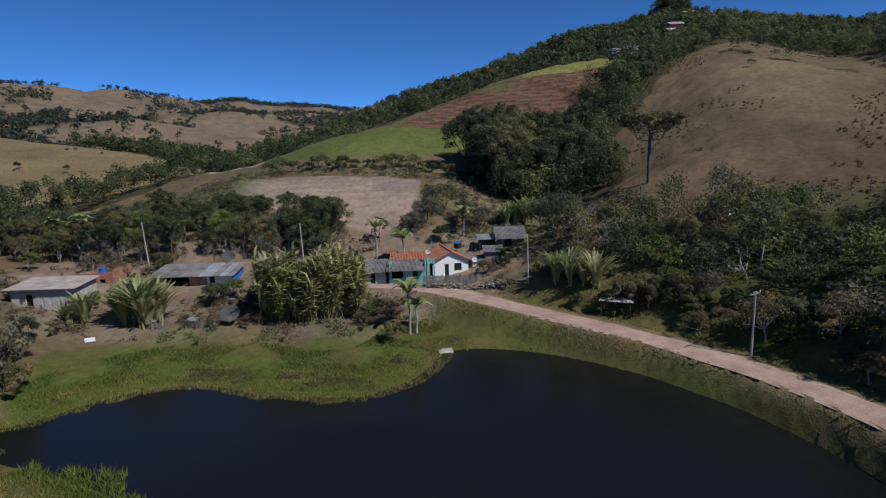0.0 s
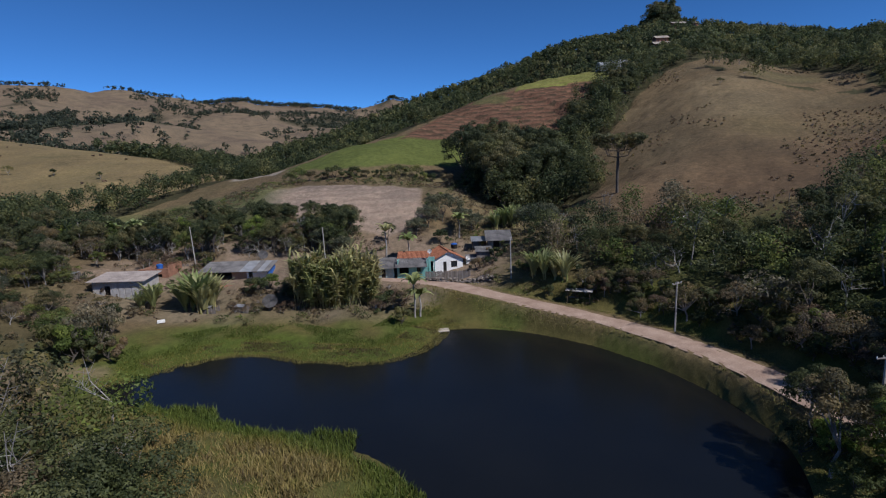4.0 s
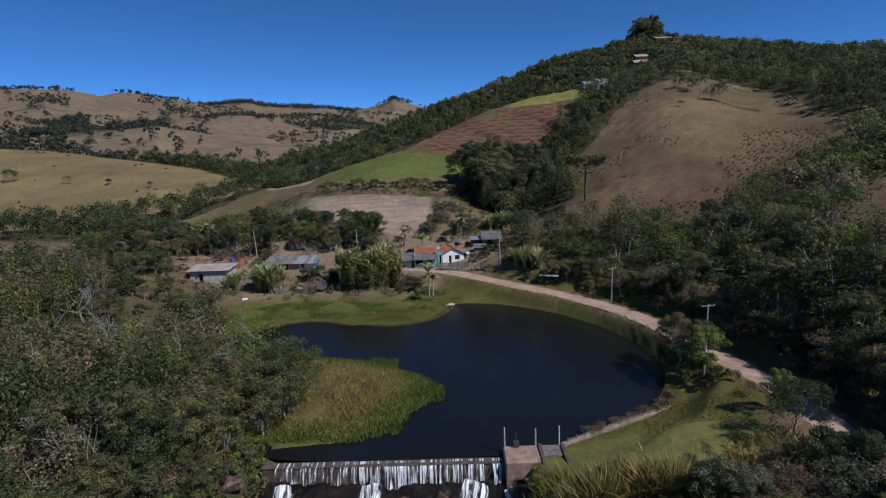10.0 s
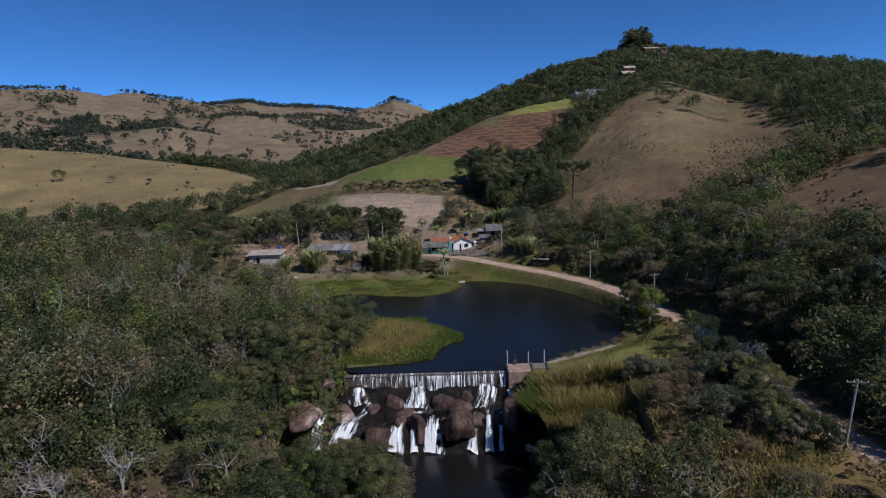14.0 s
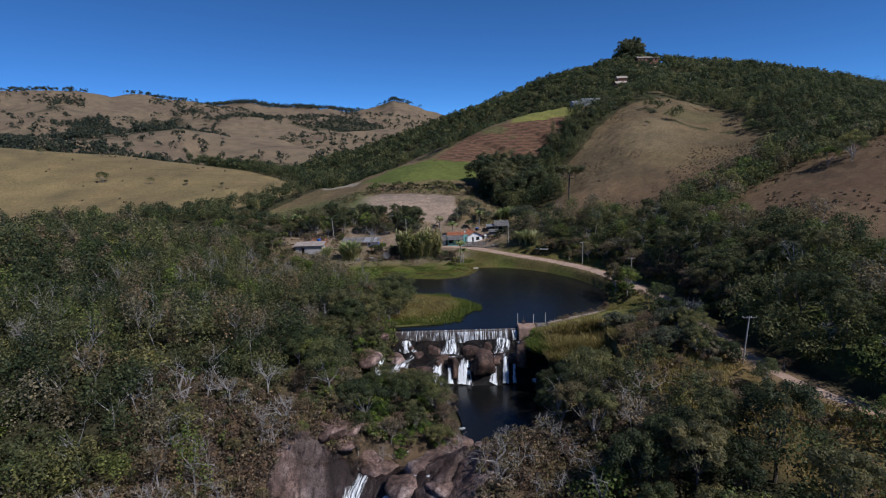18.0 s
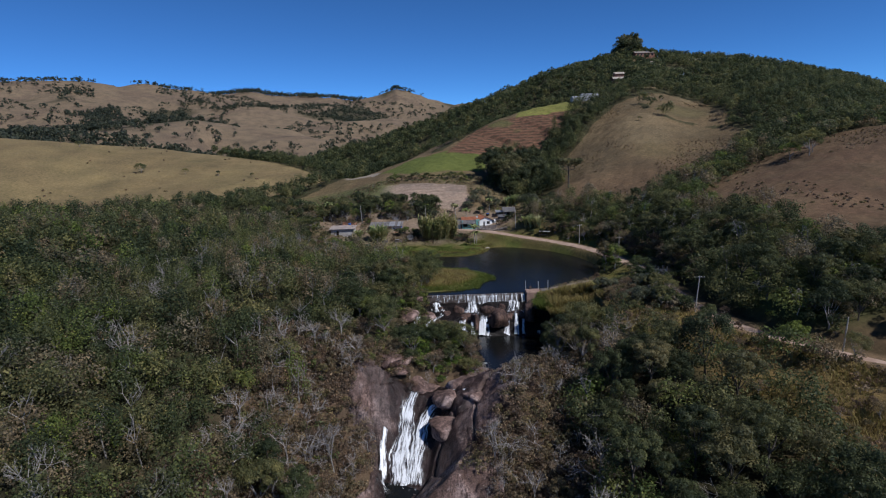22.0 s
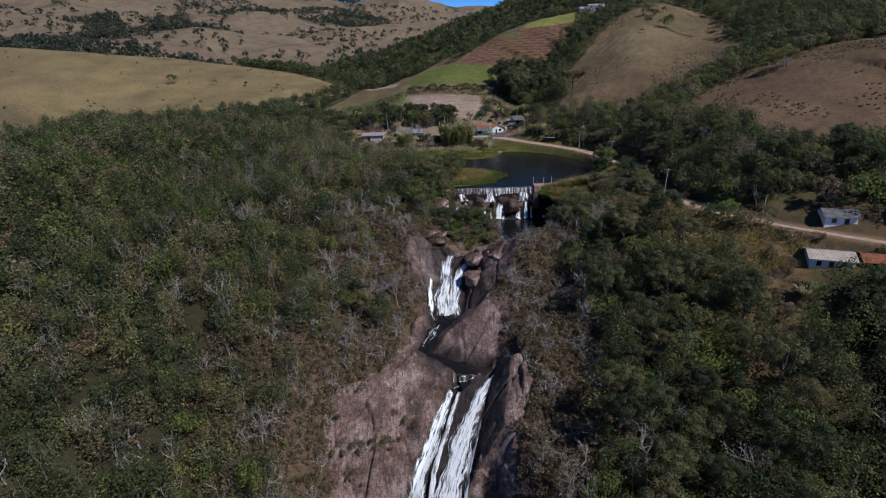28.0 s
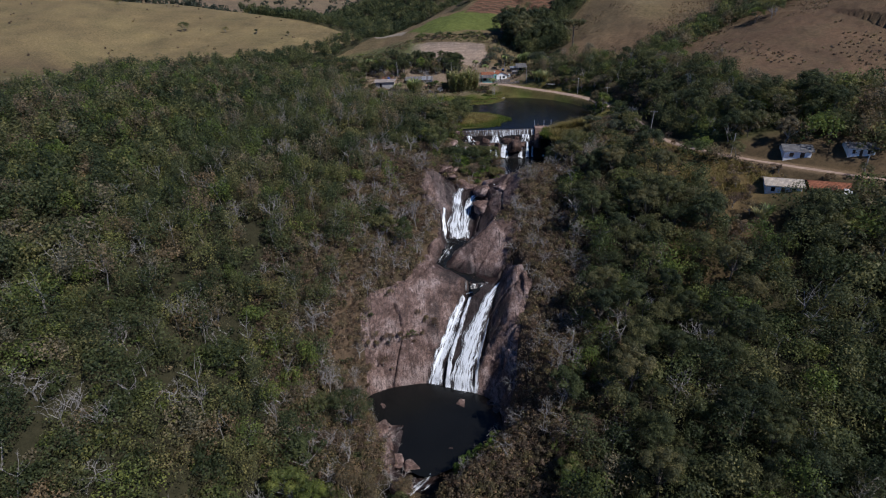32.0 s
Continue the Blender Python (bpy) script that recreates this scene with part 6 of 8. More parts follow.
part("roof", roof_sheet((-0.3, -0.4, 2.2), (2.9, -0.4, 2.2), (-0.3, 2.6, 2.7), (2.9, 2.6, 2.7), 0.2, 0.03), ZINC, shed2)
part("back_wall", boxed(-0.1, 2.7, 2.1, 2.2, -0.8, 2.3), GREY_WOOD, shed2)
shed3 = empty("tin_shed", "low lean-to roofed with old sheets", "shed", (3.6, 87.4, ground_at(5, 87)))
part("wall", boxed(0, 2.6, 0, 2.0, -0.8, 1.5), GREY_WOOD, shed3)
part("roof", roof_sheet((-0.3, -0.4, 1.5), (3.0, -0.4, 1.5), (-0.3, 2.3, 2.1), (3.0, 2.3, 2.1), 0.2, 0.03), FIBRE, shed3)

# the long house and the brick house further west
lh = empty("long_house", "long low house under a striped grey sheet roof", "house", (-47.1, 83.0, 4.5))
_wall_mat = surface("ochre_wall", (0.30, 0.19, 0.13), (0.46, 0.32, 0.24), 0.8, 0.9)
part("wall", wall_piece((0, 0), (12.0, 0), -1.0, 2.0, 0.2, ((2.0, 5.4, 0.3, 1.75), (8.6, 9.3, 0.8, 1.6))), _wall_mat, lh, "bare ochre wall")
part("wall", wall_piece((12.0, 4.6), (0, 4.6), -1.0, 2.65, 0.2), _wall_mat, lh, "bare ochre wall")
part("wall", wall_piece((0, 4.4), (0, 0.2), -1.0, 2.1, 0.2), _wall_mat, lh, "bare ochre wall")
# black sheet standing for shade under the long porch
part("porch_back", boxed(1.8, 5.6, 1.6, 1.7, -1.0, 2.2), SHADE_AND_BLACK, lh)
part("white_wall", boxed(8.2, 12.0, -0.06, -0.01, -0.2, 1.95), WHITE_WALL, lh, "whitewashed stretch of wall")
part("end_wall", wall_piece((12.05, -0.05), (12.05, 4.6), -1.0, 2.0, 0.15, (), None), BLUE_PAINT, lh, "bright blue end wall")
window(lh, 8.95, -0.08, 0.8, 0.7, 0.8)
for k in range(12):
    part("roof_sheet", roof_sheet((-0.6 + k * 1.1, -0.9, 1.95), (0.5 + k * 1.1, -0.9, 1.95), (-0.6 + k * 1.1, 4.9, 2.85), (0.5 + k * 1.1, 4.9, 2.85), 0.18, 0.03),
         ZINC if k in (7, 8, 10) else FIBRE, lh, "newer zinc sheet" if k in (7, 8, 10) else "")
terrace = empty("earth_terrace", "bank of orange earth in front of the long house", "terrace", (-47.4, 80.5, 3.0))
part("bank", boxed(0, 11, 0, 2.4, -1.5, 1.3, bevel=0.3), EARTH_WALL, terrace)

bh = empty("brick_house", "unfinished whitish house with a grey lean-to roof", "house", (-60.6, 72.4, 4.9))
bh.scale = (1.22, 1.0, 1.08)
part("wall", wall_piece((0, 0), (7.0, 0), -1.5, 2.5, 0.2, ((1.6, 2.4, -0.4, 1.7),)), GREY_WALL, bh)
part("wall", wall_piece((7.0, 0.2), (7.0, 4.6), -1.5, 2.45, 0.2), GREY_WALL, bh)
part("wall", wall_piece((7.0, 4.8), (0, 4.8), -1.5, 2.8, 0.2), GREY_WALL, bh)
part("wall", wall_piece((0, 4.6), (0, 0.2), -1.5, 2.45, 0.2), GREY_WALL, bh)
part("roof", roof_sheet((-0.5, -0.7, 2.5), (7.5, -0.7, 2.5), (-0.5, 5.2, 2.95), (7.5, 5.2, 2.95), 0.2, 0.03), surface('weathered_sheet', (0.24, 0.20, 0.18), (0.40, 0.35, 0.31), 0.7, 0.85), bh)
# black sheet behind the door hole, its shade painted
part("doorway", boxed(1.5, 2.5, 0.5, 0.6, -0.4, 1.7), SHADE_AND_BLACK, bh)
for k, x in enumerate((2.7, 3.6, 4.5, 5.4)):
    part("panel", boxed(x, x + 0.75, -0.08, -0.02, -0.4, 2.2, bevel=0.02), surface("pale_panel", (0.36, 0.34, 0.33), (0.52, 0.50, 0.48), 1.5), bh)
yard = empty("brick_annex", "roofless raw brick room with a blue tank", "annex", (-59.0, 83.2, 4.6))
part("wall", wall_piece((0, 0), (5.5, 0), -1.5, 2.6, 0.2, ((3.4, 4.3, -0.4, 1.6),)), EARTH_WALL, yard)
part("wall", wall_piece((5.5, 0.2), (5.5, 5.0), -1.5, 3.0, 0.2), EARTH_WALL, yard)
part("wall", wall_piece((5.5, 5.2), (0, 5.2), -1.5, 3.0, 0.2), EARTH_WALL, yard)
part("floor_slab", boxed(0.1, 5.3, 0.2, 5.0, 2.2, 2.4), EARTH_WALL, yard)
# shade inside the brick walls, painted as a black sheet
part("recess", boxed(3.3, 4.4, 0.6, 0.7, -0.5, 1.7), SHADE_AND_BLACK, yard)
tank2 = empty("blue_tank", "round blue plastic water tank on the brick annex", "tank", (-55.6, 84.4, 7.05))
part("drum", rod((0, 0, 0), (0, 0, 0.7), 0.55, 0.62, 14), BLUE_PAINT, tank2)
part("lid", rod((0, 0, 0.7), (0, 0, 0.85), 0.64, 0.3, 14), BLUE_PAINT, tank2)
for x, y, sx, label in ((-67.5, 76, 2.6, "low heap of timber and rubble beside the brick house"), (-41.5, 69.8, 2.2, "low pen of old boards on the bank"), (-36.5, 70.2, 2.4, "low pen of old boards on the bank")):
    g = ground_at(x, y)
    pen = empty("board_pen", label, "pen", (x, y, g))
    for k in range(7):
        part("board", boxed(k * sx / 7, k * sx / 7 + 0.26, 0, 0.05, -0.4, 0.9 + 0.2 * math.sin(k * 2.3)), GREY_WOOD, pen)
        part("board", boxed(k * sx / 7, k * sx / 7 + 0.26, 1.5, 1.55, -0.4, 0.8 + 0.2 * math.cos(k * 1.9)), GREY_WOOD, pen)
    part("cover", boxed(-0.1, sx * 0.6, -0.1, 1.6, 0.95, 1.02), ZINC, pen, "grey sheet cover")
crate = empty("white_crate", "white discarded cabinet lying on the green bank", "cabinet", (-46.1, 65.7, ground_at(-46.1, 65.7) + 0.2), 28)
crate.scale = (0.62, 0.62, 0.62)
part("body", boxed(-0.9, 0.9, -0.35, 0.35, -0.3, 0.35, bevel=0.05), WHITE_WALL, crate)
part("door", boxed(-0.85, 0.85, -0.33, 0.33, 0.36, 0.42, bevel=0.02), WHITE_WALL, crate)

# the roadside shelter
sh = empty("roadside_shelter", "open shelter with a white sheet roof on thin posts", "shelter", (16.4, 67.9, ground_at(18, 68.5)), -22)
for x, y in ((0.2, 0.1), (3.6, 0.1), (0.2, 1.4), (3.6, 1.4)):
    part("post", rod((x, y, -0.6), (x, y, 1.75), 0.06), WOOD_DARK, sh)
part("roof", roof_sheet((-0.1, 0.0, 1.72), (4.0, 0.0, 1.72), (-0.1, 1.5, 1.84), (4.0, 1.5, 1.84), 0.2, 0.03), GREY_WALL, sh)
part("bench", boxed(0.3, 3.5, 1.0, 1.35, 0.4, 0.48), GREY_WOOD, sh)

# raft at the lake's edge
raft = empty("raft", "small pale plank raft moored at the lake's edge", "raft", (-2.7, 65.0, 0.12), 8)
for k in range(6):
    part("plank", boxed(-0.85, 0.85, -0.8 + k * 0.27, -0.58 + k * 0.27, 0.0, 0.06, bevel=0.01), PALE_SHEET, raft)
for x in (-0.6, 0.6):
    part("float", rod((x, -0.85, -0.06), (x, 0.85, -0.06), 0.12), GREY_WOOD, raft)


# houses up the hill and by the lower road
def plain_house(name, label, x, y, w, d, h, rise, rz, wall, roof, openings=3, base=None):
    g = ground_at(x, y) if base is None else base
    ob = empty(name, label, "house", (x, y, g), rz)
    gap = w / (openings * 2 + 1)
    holes = [(gap * (2 * k + 1), gap * (2 * k + 1.8), -0.2 if k == openings // 2 else h * 0.38, h * 0.78) for k in range(openings)]
    part("wall", wall_piece((-w / 2, -d / 2), (w / 2, -d / 2), -2.0, h, 0.2, holes), wall, ob)
    part("wall", wall_piece((w / 2, -d / 2 + 0.2), (w / 2, d / 2 - 0.2), -2.0, h, 0.2), wall, ob)
    part("wall", wall_piece((w / 2, d / 2), (-w / 2, d / 2), -2.0, h, 0.2), wall, ob)
    part("wall", wall_piece((-w / 2, d / 2 - 0.2), (-w / 2, -d / 2 + 0.2), -2.0, h, 0.2), wall, ob)
    # near-black sheet behind the openings: indoor shade as colour
    part("room", boxed(-w / 2 + 0.3, w / 2 - 0.3, -d / 2 + 0.7, -d / 2 + 0.8, -1, h - 0.1), SHADE_AND_BLACK, ob)
    part("roof", roof_sheet((-w / 2 - 0.5, -d / 2 - 0.6, h - 0.1), (w / 2 + 0.5, -d / 2 - 0.6, h - 0.1), (-w / 2 - 0.5, 0, h + rise), (w / 2 + 0.5, 0, h + rise), 0.24, 0.04), roof, ob)
    part("roof", roof_sheet((w / 2 + 0.5, d / 2 + 0.6, h - 0.1), (-w / 2 - 0.5, d / 2 + 0.6, h - 0.1), (w / 2 + 0.5, 0, h + rise), (-w / 2 - 0.5, 0, h + rise), 0.24, 0.04), roof, ob)
    for k in range(openings):
        hx = -w / 2 + gap * (2 * k + 1.4)
        if k == openings // 2:
            door(ob, hx, -d / 2 + 0.06, -0.2, gap * 0.8, h * 0.78 + 0.2)
        else:
            window(ob, hx, -d / 2 + 0.06, h * 0.38, gap * 0.8, h * 0.4)
    for s in (-1, 1):
        bm = bmesh.new()
        vs = [bm.verts.new((s * w / 2, yy, zz)) for yy, zz in ((-d / 2, h - 0.05), (d / 2, h - 0.05), (0, h + rise - 0.1))]
        bm.faces.new(vs)
        bmesh.ops.solidify(bm, geom=bm.faces[:], thickness=0.15)
        part("gable", bm, wall, ob)
    return ob


plain_house("roadside_house", "white house with a dark sheet roof above the road", 59.2, -50.4, 6.0, 4.6, 2.5, 1.0, -14, WHITE_WALL, FIBRE, 2, base=4.7)
plain_house("lower_house", "white house with a pale sheet roof below the road", 49.9, -63.4, 7.2, 5.4, 2.6, 0.8, -20, WHITE_WALL, PALE_SHEET, base=0.6)
plain_house("tiled_annex", "low annex with a faded red clay roof", 58.5, -66.2, 7.5, 5.0, 2.0, 0.7, -20, EARTH_WALL, CLAY, base=1.2)
plain_house("far_white_house", "small white house half hidden by trees", 71.5, -54.6, 5.5, 4.5, 2.5, 0.7, -14, WHITE_WALL, FIBRE, base=6.2)
plain_house("hilltop_house", "wide red-brick house with a pale roof on the hilltop", 155, 366, 17, 8, 3.6, 1.6, 5, EARTH_WALL, PALE_SHEET, 5)
plain_house("hill_cottage", "small white cottage on the wooded hilltop", 163, 312, 9, 5, 2.8, 1.4, 0, WHITE_WALL, PALE_SHEET, 3)
plain_house("hill_cottage", "small white cottage on the wooded hilltop", 152, 331, 7, 5, 2.6, 1.2, 12, WHITE_WALL, PALE_SHEET, 3)
plain_house("hill_cottage", "brown cottage with a pale roof on the hilltop", 190, 345, 8, 5, 3.0, 1.6, -10, EARTH_WALL, PALE_SHEET, 3)
plain_house("chalet", "red-brick chalet with two pale stepped roofs", 105, 268, 9, 6, 2.8, 1.6, 0, EARTH_WALL, PALE_SHEET, 3)
plain_house("chalet", "upper part of a brick chalet with a pale roof", 106, 273, 6, 5, 5.4, 1.4, 0, EARTH_WALL, PALE_SHEET, 3)
plain_house("hidden_house", "white gable among the trees below the pasture", 39.0, 84.0, 2.2, 3, 1.9, 0.7, 30, WHITE_WALL, FIBRE, 1)
for x, y, w in ((70, 230, 13), (76, 236, 11)):
    g = ground_at(x, y)
    gh = empty("greenhouse", "long pale plastic-covered greenhouse on the slope", "greenhouse", (x, y, g), 6)
    bm = bmesh.new()
    prof = [(-2.6, -0.8), (-2.6, 1.6), (-1.6, 2.6), (0, 3.1), (1.6, 2.6), (2.6, 1.6), (2.6, -0.8)]
    a = [bm.verts.new((-w / 2, p, q)) for p, q in prof]
    b = [bm.verts.new((w / 2, p, q)) for p, q in prof]
    for i in range(len(prof) - 1):
        bm.faces.new((a[i], a[i + 1], b[i + 1], b[i]))
    bm.faces.new(a[::-1]), bm.faces.new(b)
    part("cover", bm, surface("plastic_cover", (0.20, 0.21, 0.22), (0.36, 0.37, 0.39), 0.5, 0.6), gh)
    for k in range(6):
        part("hoop", boxed(-w / 2 + k * w / 5 - 0.05, -w / 2 + k * w / 5 + 0.05, -2.66, -2.6, -0.8, 1.7), ZINC, gh)

# ---- planted and single plants ----
def palm(x, y, h, label, fronds=15, L=2.6):
    r = np.random.RandomState(int(h * 10) + 200 + int(x))
    g = ground_at(x, y)
    verts, faces = [], []
    p = Vector((0, 0, -0.4))
    for k in range(5):
        q = Vector((0.12 * math.sin(k), 0.1 * k * 0.4, h * (k + 1) / 5))
        tube(verts, faces, p, q, 0.2 - 0.02 * k, 0.18 - 0.02 * k, 7)
        p = q
    me = bpy.data.meshes.new("trunk")
    me.from_pydata(verts, [], faces)
    me.materials.append(PALE_BARK)
    fr = blades(r, fronds, L, 0.55, 0.62, BANANA, "crown", 0.9, 6, h - 0.1)
    return thing("palm_tree", label, "palm", [("trunk", me), ("crown", fr)], (x, y, g))


palm(-7.2, 68.5, 5.6, "palm with arching green fronds on the lake's bank", 20, 3.0)
palm(-6.4, 69.2, 3.6, "shorter palm leaning beside a taller one", 16, 2.4)
palm(-13.8, 89.0, 6.2, "tall palm behind the blue hut")
palm(-9.4, 88.6, 4.6, "slender palm with yellowing fronds by the turquoise house")
palm(-66, 96, 6.0, "tall palm among the trees behind the houses", 16, 3.0)
palm(-73, 99, 5.0, "palm with drooping fronds among dark trees", 16, 3.0)
palm(0.5, 97.5, 4.0, "short palm behind the white house")


def banana_kind(seed, n, L):
    r = np.random.RandomState(seed)
    verts, faces = [], []
    for k in range(4):
        a = r.uniform(0, 6.28)
        tube(verts, faces, (0.4 * math.cos(a), 0.4 * math.sin(a), -0.3), (0.55 * math.cos(a), 0.55 * math.sin(a), 1.9), 0.16, 0.1, 6)
    me = bpy.data.meshes.new("stem")
    me.from_pydata(verts, [], faces)
    me.materials.append(CANE)
    return thing("banana_plant", "banana clump with broad arching torn leaves", "banana plant",
                 [("stem", me), ("foliage", blades(r, n, L, 0.32, 0.26, BANANA, "foliage", 0.27, 6, 0.8, 0.35))], (0, 0, -500), "banana plants by the houses")


banana = [banana_kind(1, 64, 5.6), banana_kind(2, 56, 5.0)]
SEEDS += banana
rb = np.random.RandomState(5)
for x, y in ((-44.6, 70.6), (-43.2, 71.2), (-42.0, 70.2), (-40.6, 71.4), (-42.5, 72.4), (-41.2, 69.8), (-44.0, 72.2)):
    place(banana, x, y, rb, 0.95, 1.2)
for x, y in ((-49.6, 70.2), (-51.0, 69.4), (-50.2, 71.2),
             (12.5, 75.5), (14.2, 74.6), (15.8, 73.6), (17.2, 72.4), (13.2, 77), (16.0, 75.2), (8.5, 102), (10.5, 103), (12.4, 102.2), (9.6, 104.6), (11.8, 105), (13.5, 104.3)):
    place(banana, x, y, rb, 0.6, 0.85)


def cane_kind(seed, h):
    r = np.random.RandomState(seed)
    stalks, tops = [], []
    for k in range(5):
        verts, faces = [], []
        a, lean = r.uniform(0, 6.28), r.uniform(0.05, 0.22)
        b = Vector((r.normal() * 0.35, r.normal() * 0.35, -0.3))
        t = b + Vector((math.cos(a) * lean * h, math.sin(a) * lean * h, h * r.uniform(0.6, 1.0)))
        tube(verts, faces, b, t, 0.045, 0.025, 4)
        tops.append(t)
        me = bpy.data.meshes.new("stalk")
        me.from_pydata(verts, [], faces)
        me.materials.append(CANE)
        stalks.append(("stalk", me))
    v2, f2 = [], []
    for t in tops:
        for k in range(30):
            a = r.uniform(0, 6.28)
            o = Vector((math.cos(a), math.sin(a), 0))
            s = Vector((-math.sin(a), math.cos(a), 0)) * 0.17
            p = t * r.uniform(0.25, 1.0)
            up = r.uniform(0.5, 1.5)
            L = r.uniform(1.6, 2.9)
            m = p + (o * 0.5 + Vector((0, 0, up))) * L * 0.55
            e = m + (o * 0.8 + Vector((0, 0, up * 0.4 - 0.3))) * L * 0.6
            i = len(v2)
            v2.extend((p - s * 0.5, p + s * 0.5, m + s, m - s, e))
            f2.extend(((i, i + 1, i + 2, i + 3), (i + 3, i + 2, i + 4)))
    me2 = bpy.data.meshes.new("foliage")
    me2.from_pydata(v2, [], f2)
    me2.materials.append(CANE)
    return thing("cane_clump", "tall clump of giant cane with upright yellow-green leaves", "cane", stalks + [("foliage", me2)], (0, 0, -500), "cane thicket on the bank")


cane = [cane_kind(k, h) for k, h in ((1, 7.2), (2, 8.4), (3, 6.4))]
SEEDS += cane
for k in range(80):
    a, q = rb.uniform(0, 6.28), math.sqrt(rb.rand())
    x, y = -20.4 + 6.4 * q * math.cos(a), 73.2 + 3.2 * q * math.sin(a)
    place(cane, x, y, rb, 0.7, 1.15)

# single trees and bushes round the houses
for x, y in ((-8.5, 98), (-6.0, 101), (-22, 90.5), (-24.5, 91.5), (-3.0, 103.5), (1.5, 101.5), (3.5, 99), (14, 96), (16.5, 93.5), (18, 88), (-27, 93), (22, 86)):
    place(pale_tree, x, y, rb, 0.9, 1.3)
for x, y in ((5.8, 83.0), (7.2, 85.2), (3.2, 82.4), (-34.5, 76.5), (-36.0, 77.5), (-29.0, 75.5), (-27.6, 74.0), (-28.4, 77.5), (-9.2, 65.5), (-11.5, 74.5), (-13.0, 72.0), (-33, 79), (-52.2, 75.5),
             (-30, 79), (-26.5, 78), (-3.2, 95.5), (20.5, 68.5), (23, 66.5), (25.5, 63.5), (14.5, 71), (-66, 73), (-70, 74), (-52.5, 64), (-50.5, 60), (-49.6, 56.5), (-52, 54), (-51, 67)):
    place(green_bush, x, y, rb, 0.9, 1.5)
for k in range(90):
    x, y = rb.uniform(-86, -22), rb.uniform(91.0, 103)
    place(dark_tree if rb.rand() < 0.5 else broadleaf, x, y, rb, 0.55, 0.8)
for k in range(26):
    x, y = rb.uniform(-88, -66), rb.uniform(70, 92)
    place(broadleaf, x, y, rb, 0.5, 0.85)
for k in range(70):
    x, y = rb.uniform(-84, -6), rb.uniform(92, 110)
    if inside(np.array(x), np.array(y), FIELD) > 1.5 and (x < -14 or y > 96):
        place((dark_tree, broadleaf, pale_tree, dark_tree)[k % 4], x, y, rb, 0.45, 0.7)
for k in range(9):
    place(bare_tree, rb.uniform(-80, -24), rb.uniform(89, 96), rb, 0.6, 0.9)
for k in range(17):
    tagged(place(green_bush, -44 + k * 3.0 + rb.normal() * 0.4, 130.5 + rb.normal() * 0.6 + 0.05 * k, rb, 1.1, 1.6), "rounded dark shrub in a row above the ploughed field", group="shrubs in a row")
# trees on the lake's east shore
for x, y, s in ((28.5, 25.5, 0.95), (30.0, 21.5, 0.85), (29.5, 29.5, 0.8), (31, 24, 0.7)):
    ob = place([broadleaf[1]], x, y, rb, s, s)
for x, y in ((29, 19), (31.5, 16.5), (24, 17.5), (31.8, 28), (31.0, 12.5)):
    place(dry_bush, x, y, rb, 0.5, 0.8)
for k in range(24):
    u = k / 23
    place(dry_bush, 12.5 + 12 * u + rb.normal() * 0.3, 11.3 + 6 * u + rb.normal() * 0.3, rb, 0.28, 0.42)
# bright grass and bushes beside the weir, island thicket in the stream
for k in range(30):
    u = rb.rand()
    place(bright_bush, 5.4 + 2.4 * u + rb.normal() * 0.4, 2.4 - 5.6 * u + rb.normal() * 0.5, rb, 0.35, 0.6)
for k in range(10):
    place(dry_bush, rb.uniform(14, 21), rb.uniform(-12, -4), rb, 0.5, 0.8)
for k in range(24):
    a, q = rb.uniform(0, 6.28), math.sqrt(rb.rand())
    place(broadleaf if k < 12 else green_bush, -17.0 + 5.6 * q * math.cos(a), -13.2 + 3.8 * q * math.sin(a), rb, 0.5, 0.7)


# trees and bushes at the weir's western end, and dry heaps of brush on the bank by the houses
for x, y in ((-26.5, 7.5), (-28.5, 5.0), (-30.5, 8.5), (-25.5, 10.5)):
    place(broadleaf, x, y, rb, 0.75, 1.0)
for x, y in ((-36, 1), (-33.5, 3.5), (-34.5, -2.5), (-31.5, 1.5), (-38, 4), (-30, 3.2), (-37, -5)):
    place(broadleaf, x, y, rb, 0.7, 0.95)
for x, y in ((-29.8, -0.5), (-28.0, 1.8), (-25.0, 4.6), (-26.0, 2.4), (-24.6, 7.0), (-23.6, 9.3)):
    place(green_bush, x, y, rb, 0.9, 1.4)
for k in range(26):
    place(dry_bush, rb.uniform(-14, -8.5), rb.uniform(69, 78), rb, 0.35, 0.6)
for k in range(30):
    place(dry_bush, rb.uniform(-38, -26), rb.uniform(69.5, 77), rb, 0.3, 0.6)
for k in range(22):
    place(dry_bush, rb.uniform(26, 42), rb.uniform(-88, -66), rb, 0.6, 1.0)

# shrubs rooted in the ledges of the great slab, and on the dry verge between road and gorge
for x, y in ((-48.5, -83.5), (-46, -82.5), (-44.3, -81.8), (-41.5, -81.0), (-39, -80.0), (-36.5, -79.4), (-34, -78.6), (-31.5, -77.0), (-45.5, -79.0), (-50, -86), (-47.5, -86.5), (-43.0, -83.4), (-33.2, -76.6)):
    place(dry_bush if rb.rand() < 0.7 else green_bush, x, y, rb, 0.5, 0.85)
    place(dry_bush, x + rb.normal(), y + rb.normal() * 0.6, rb, 0.3, 0.55)
for k in range(46):
    y = rb.uniform(-62, 2)
    x = float(np.interp(y, [-70, -46, -26, 0], [46, 33, 25, 23])) + rb.normal() * 4
    place(dry_bush if rb.rand() < 0.55 else green_bush, x, y, rb, 0.4, 0.8)
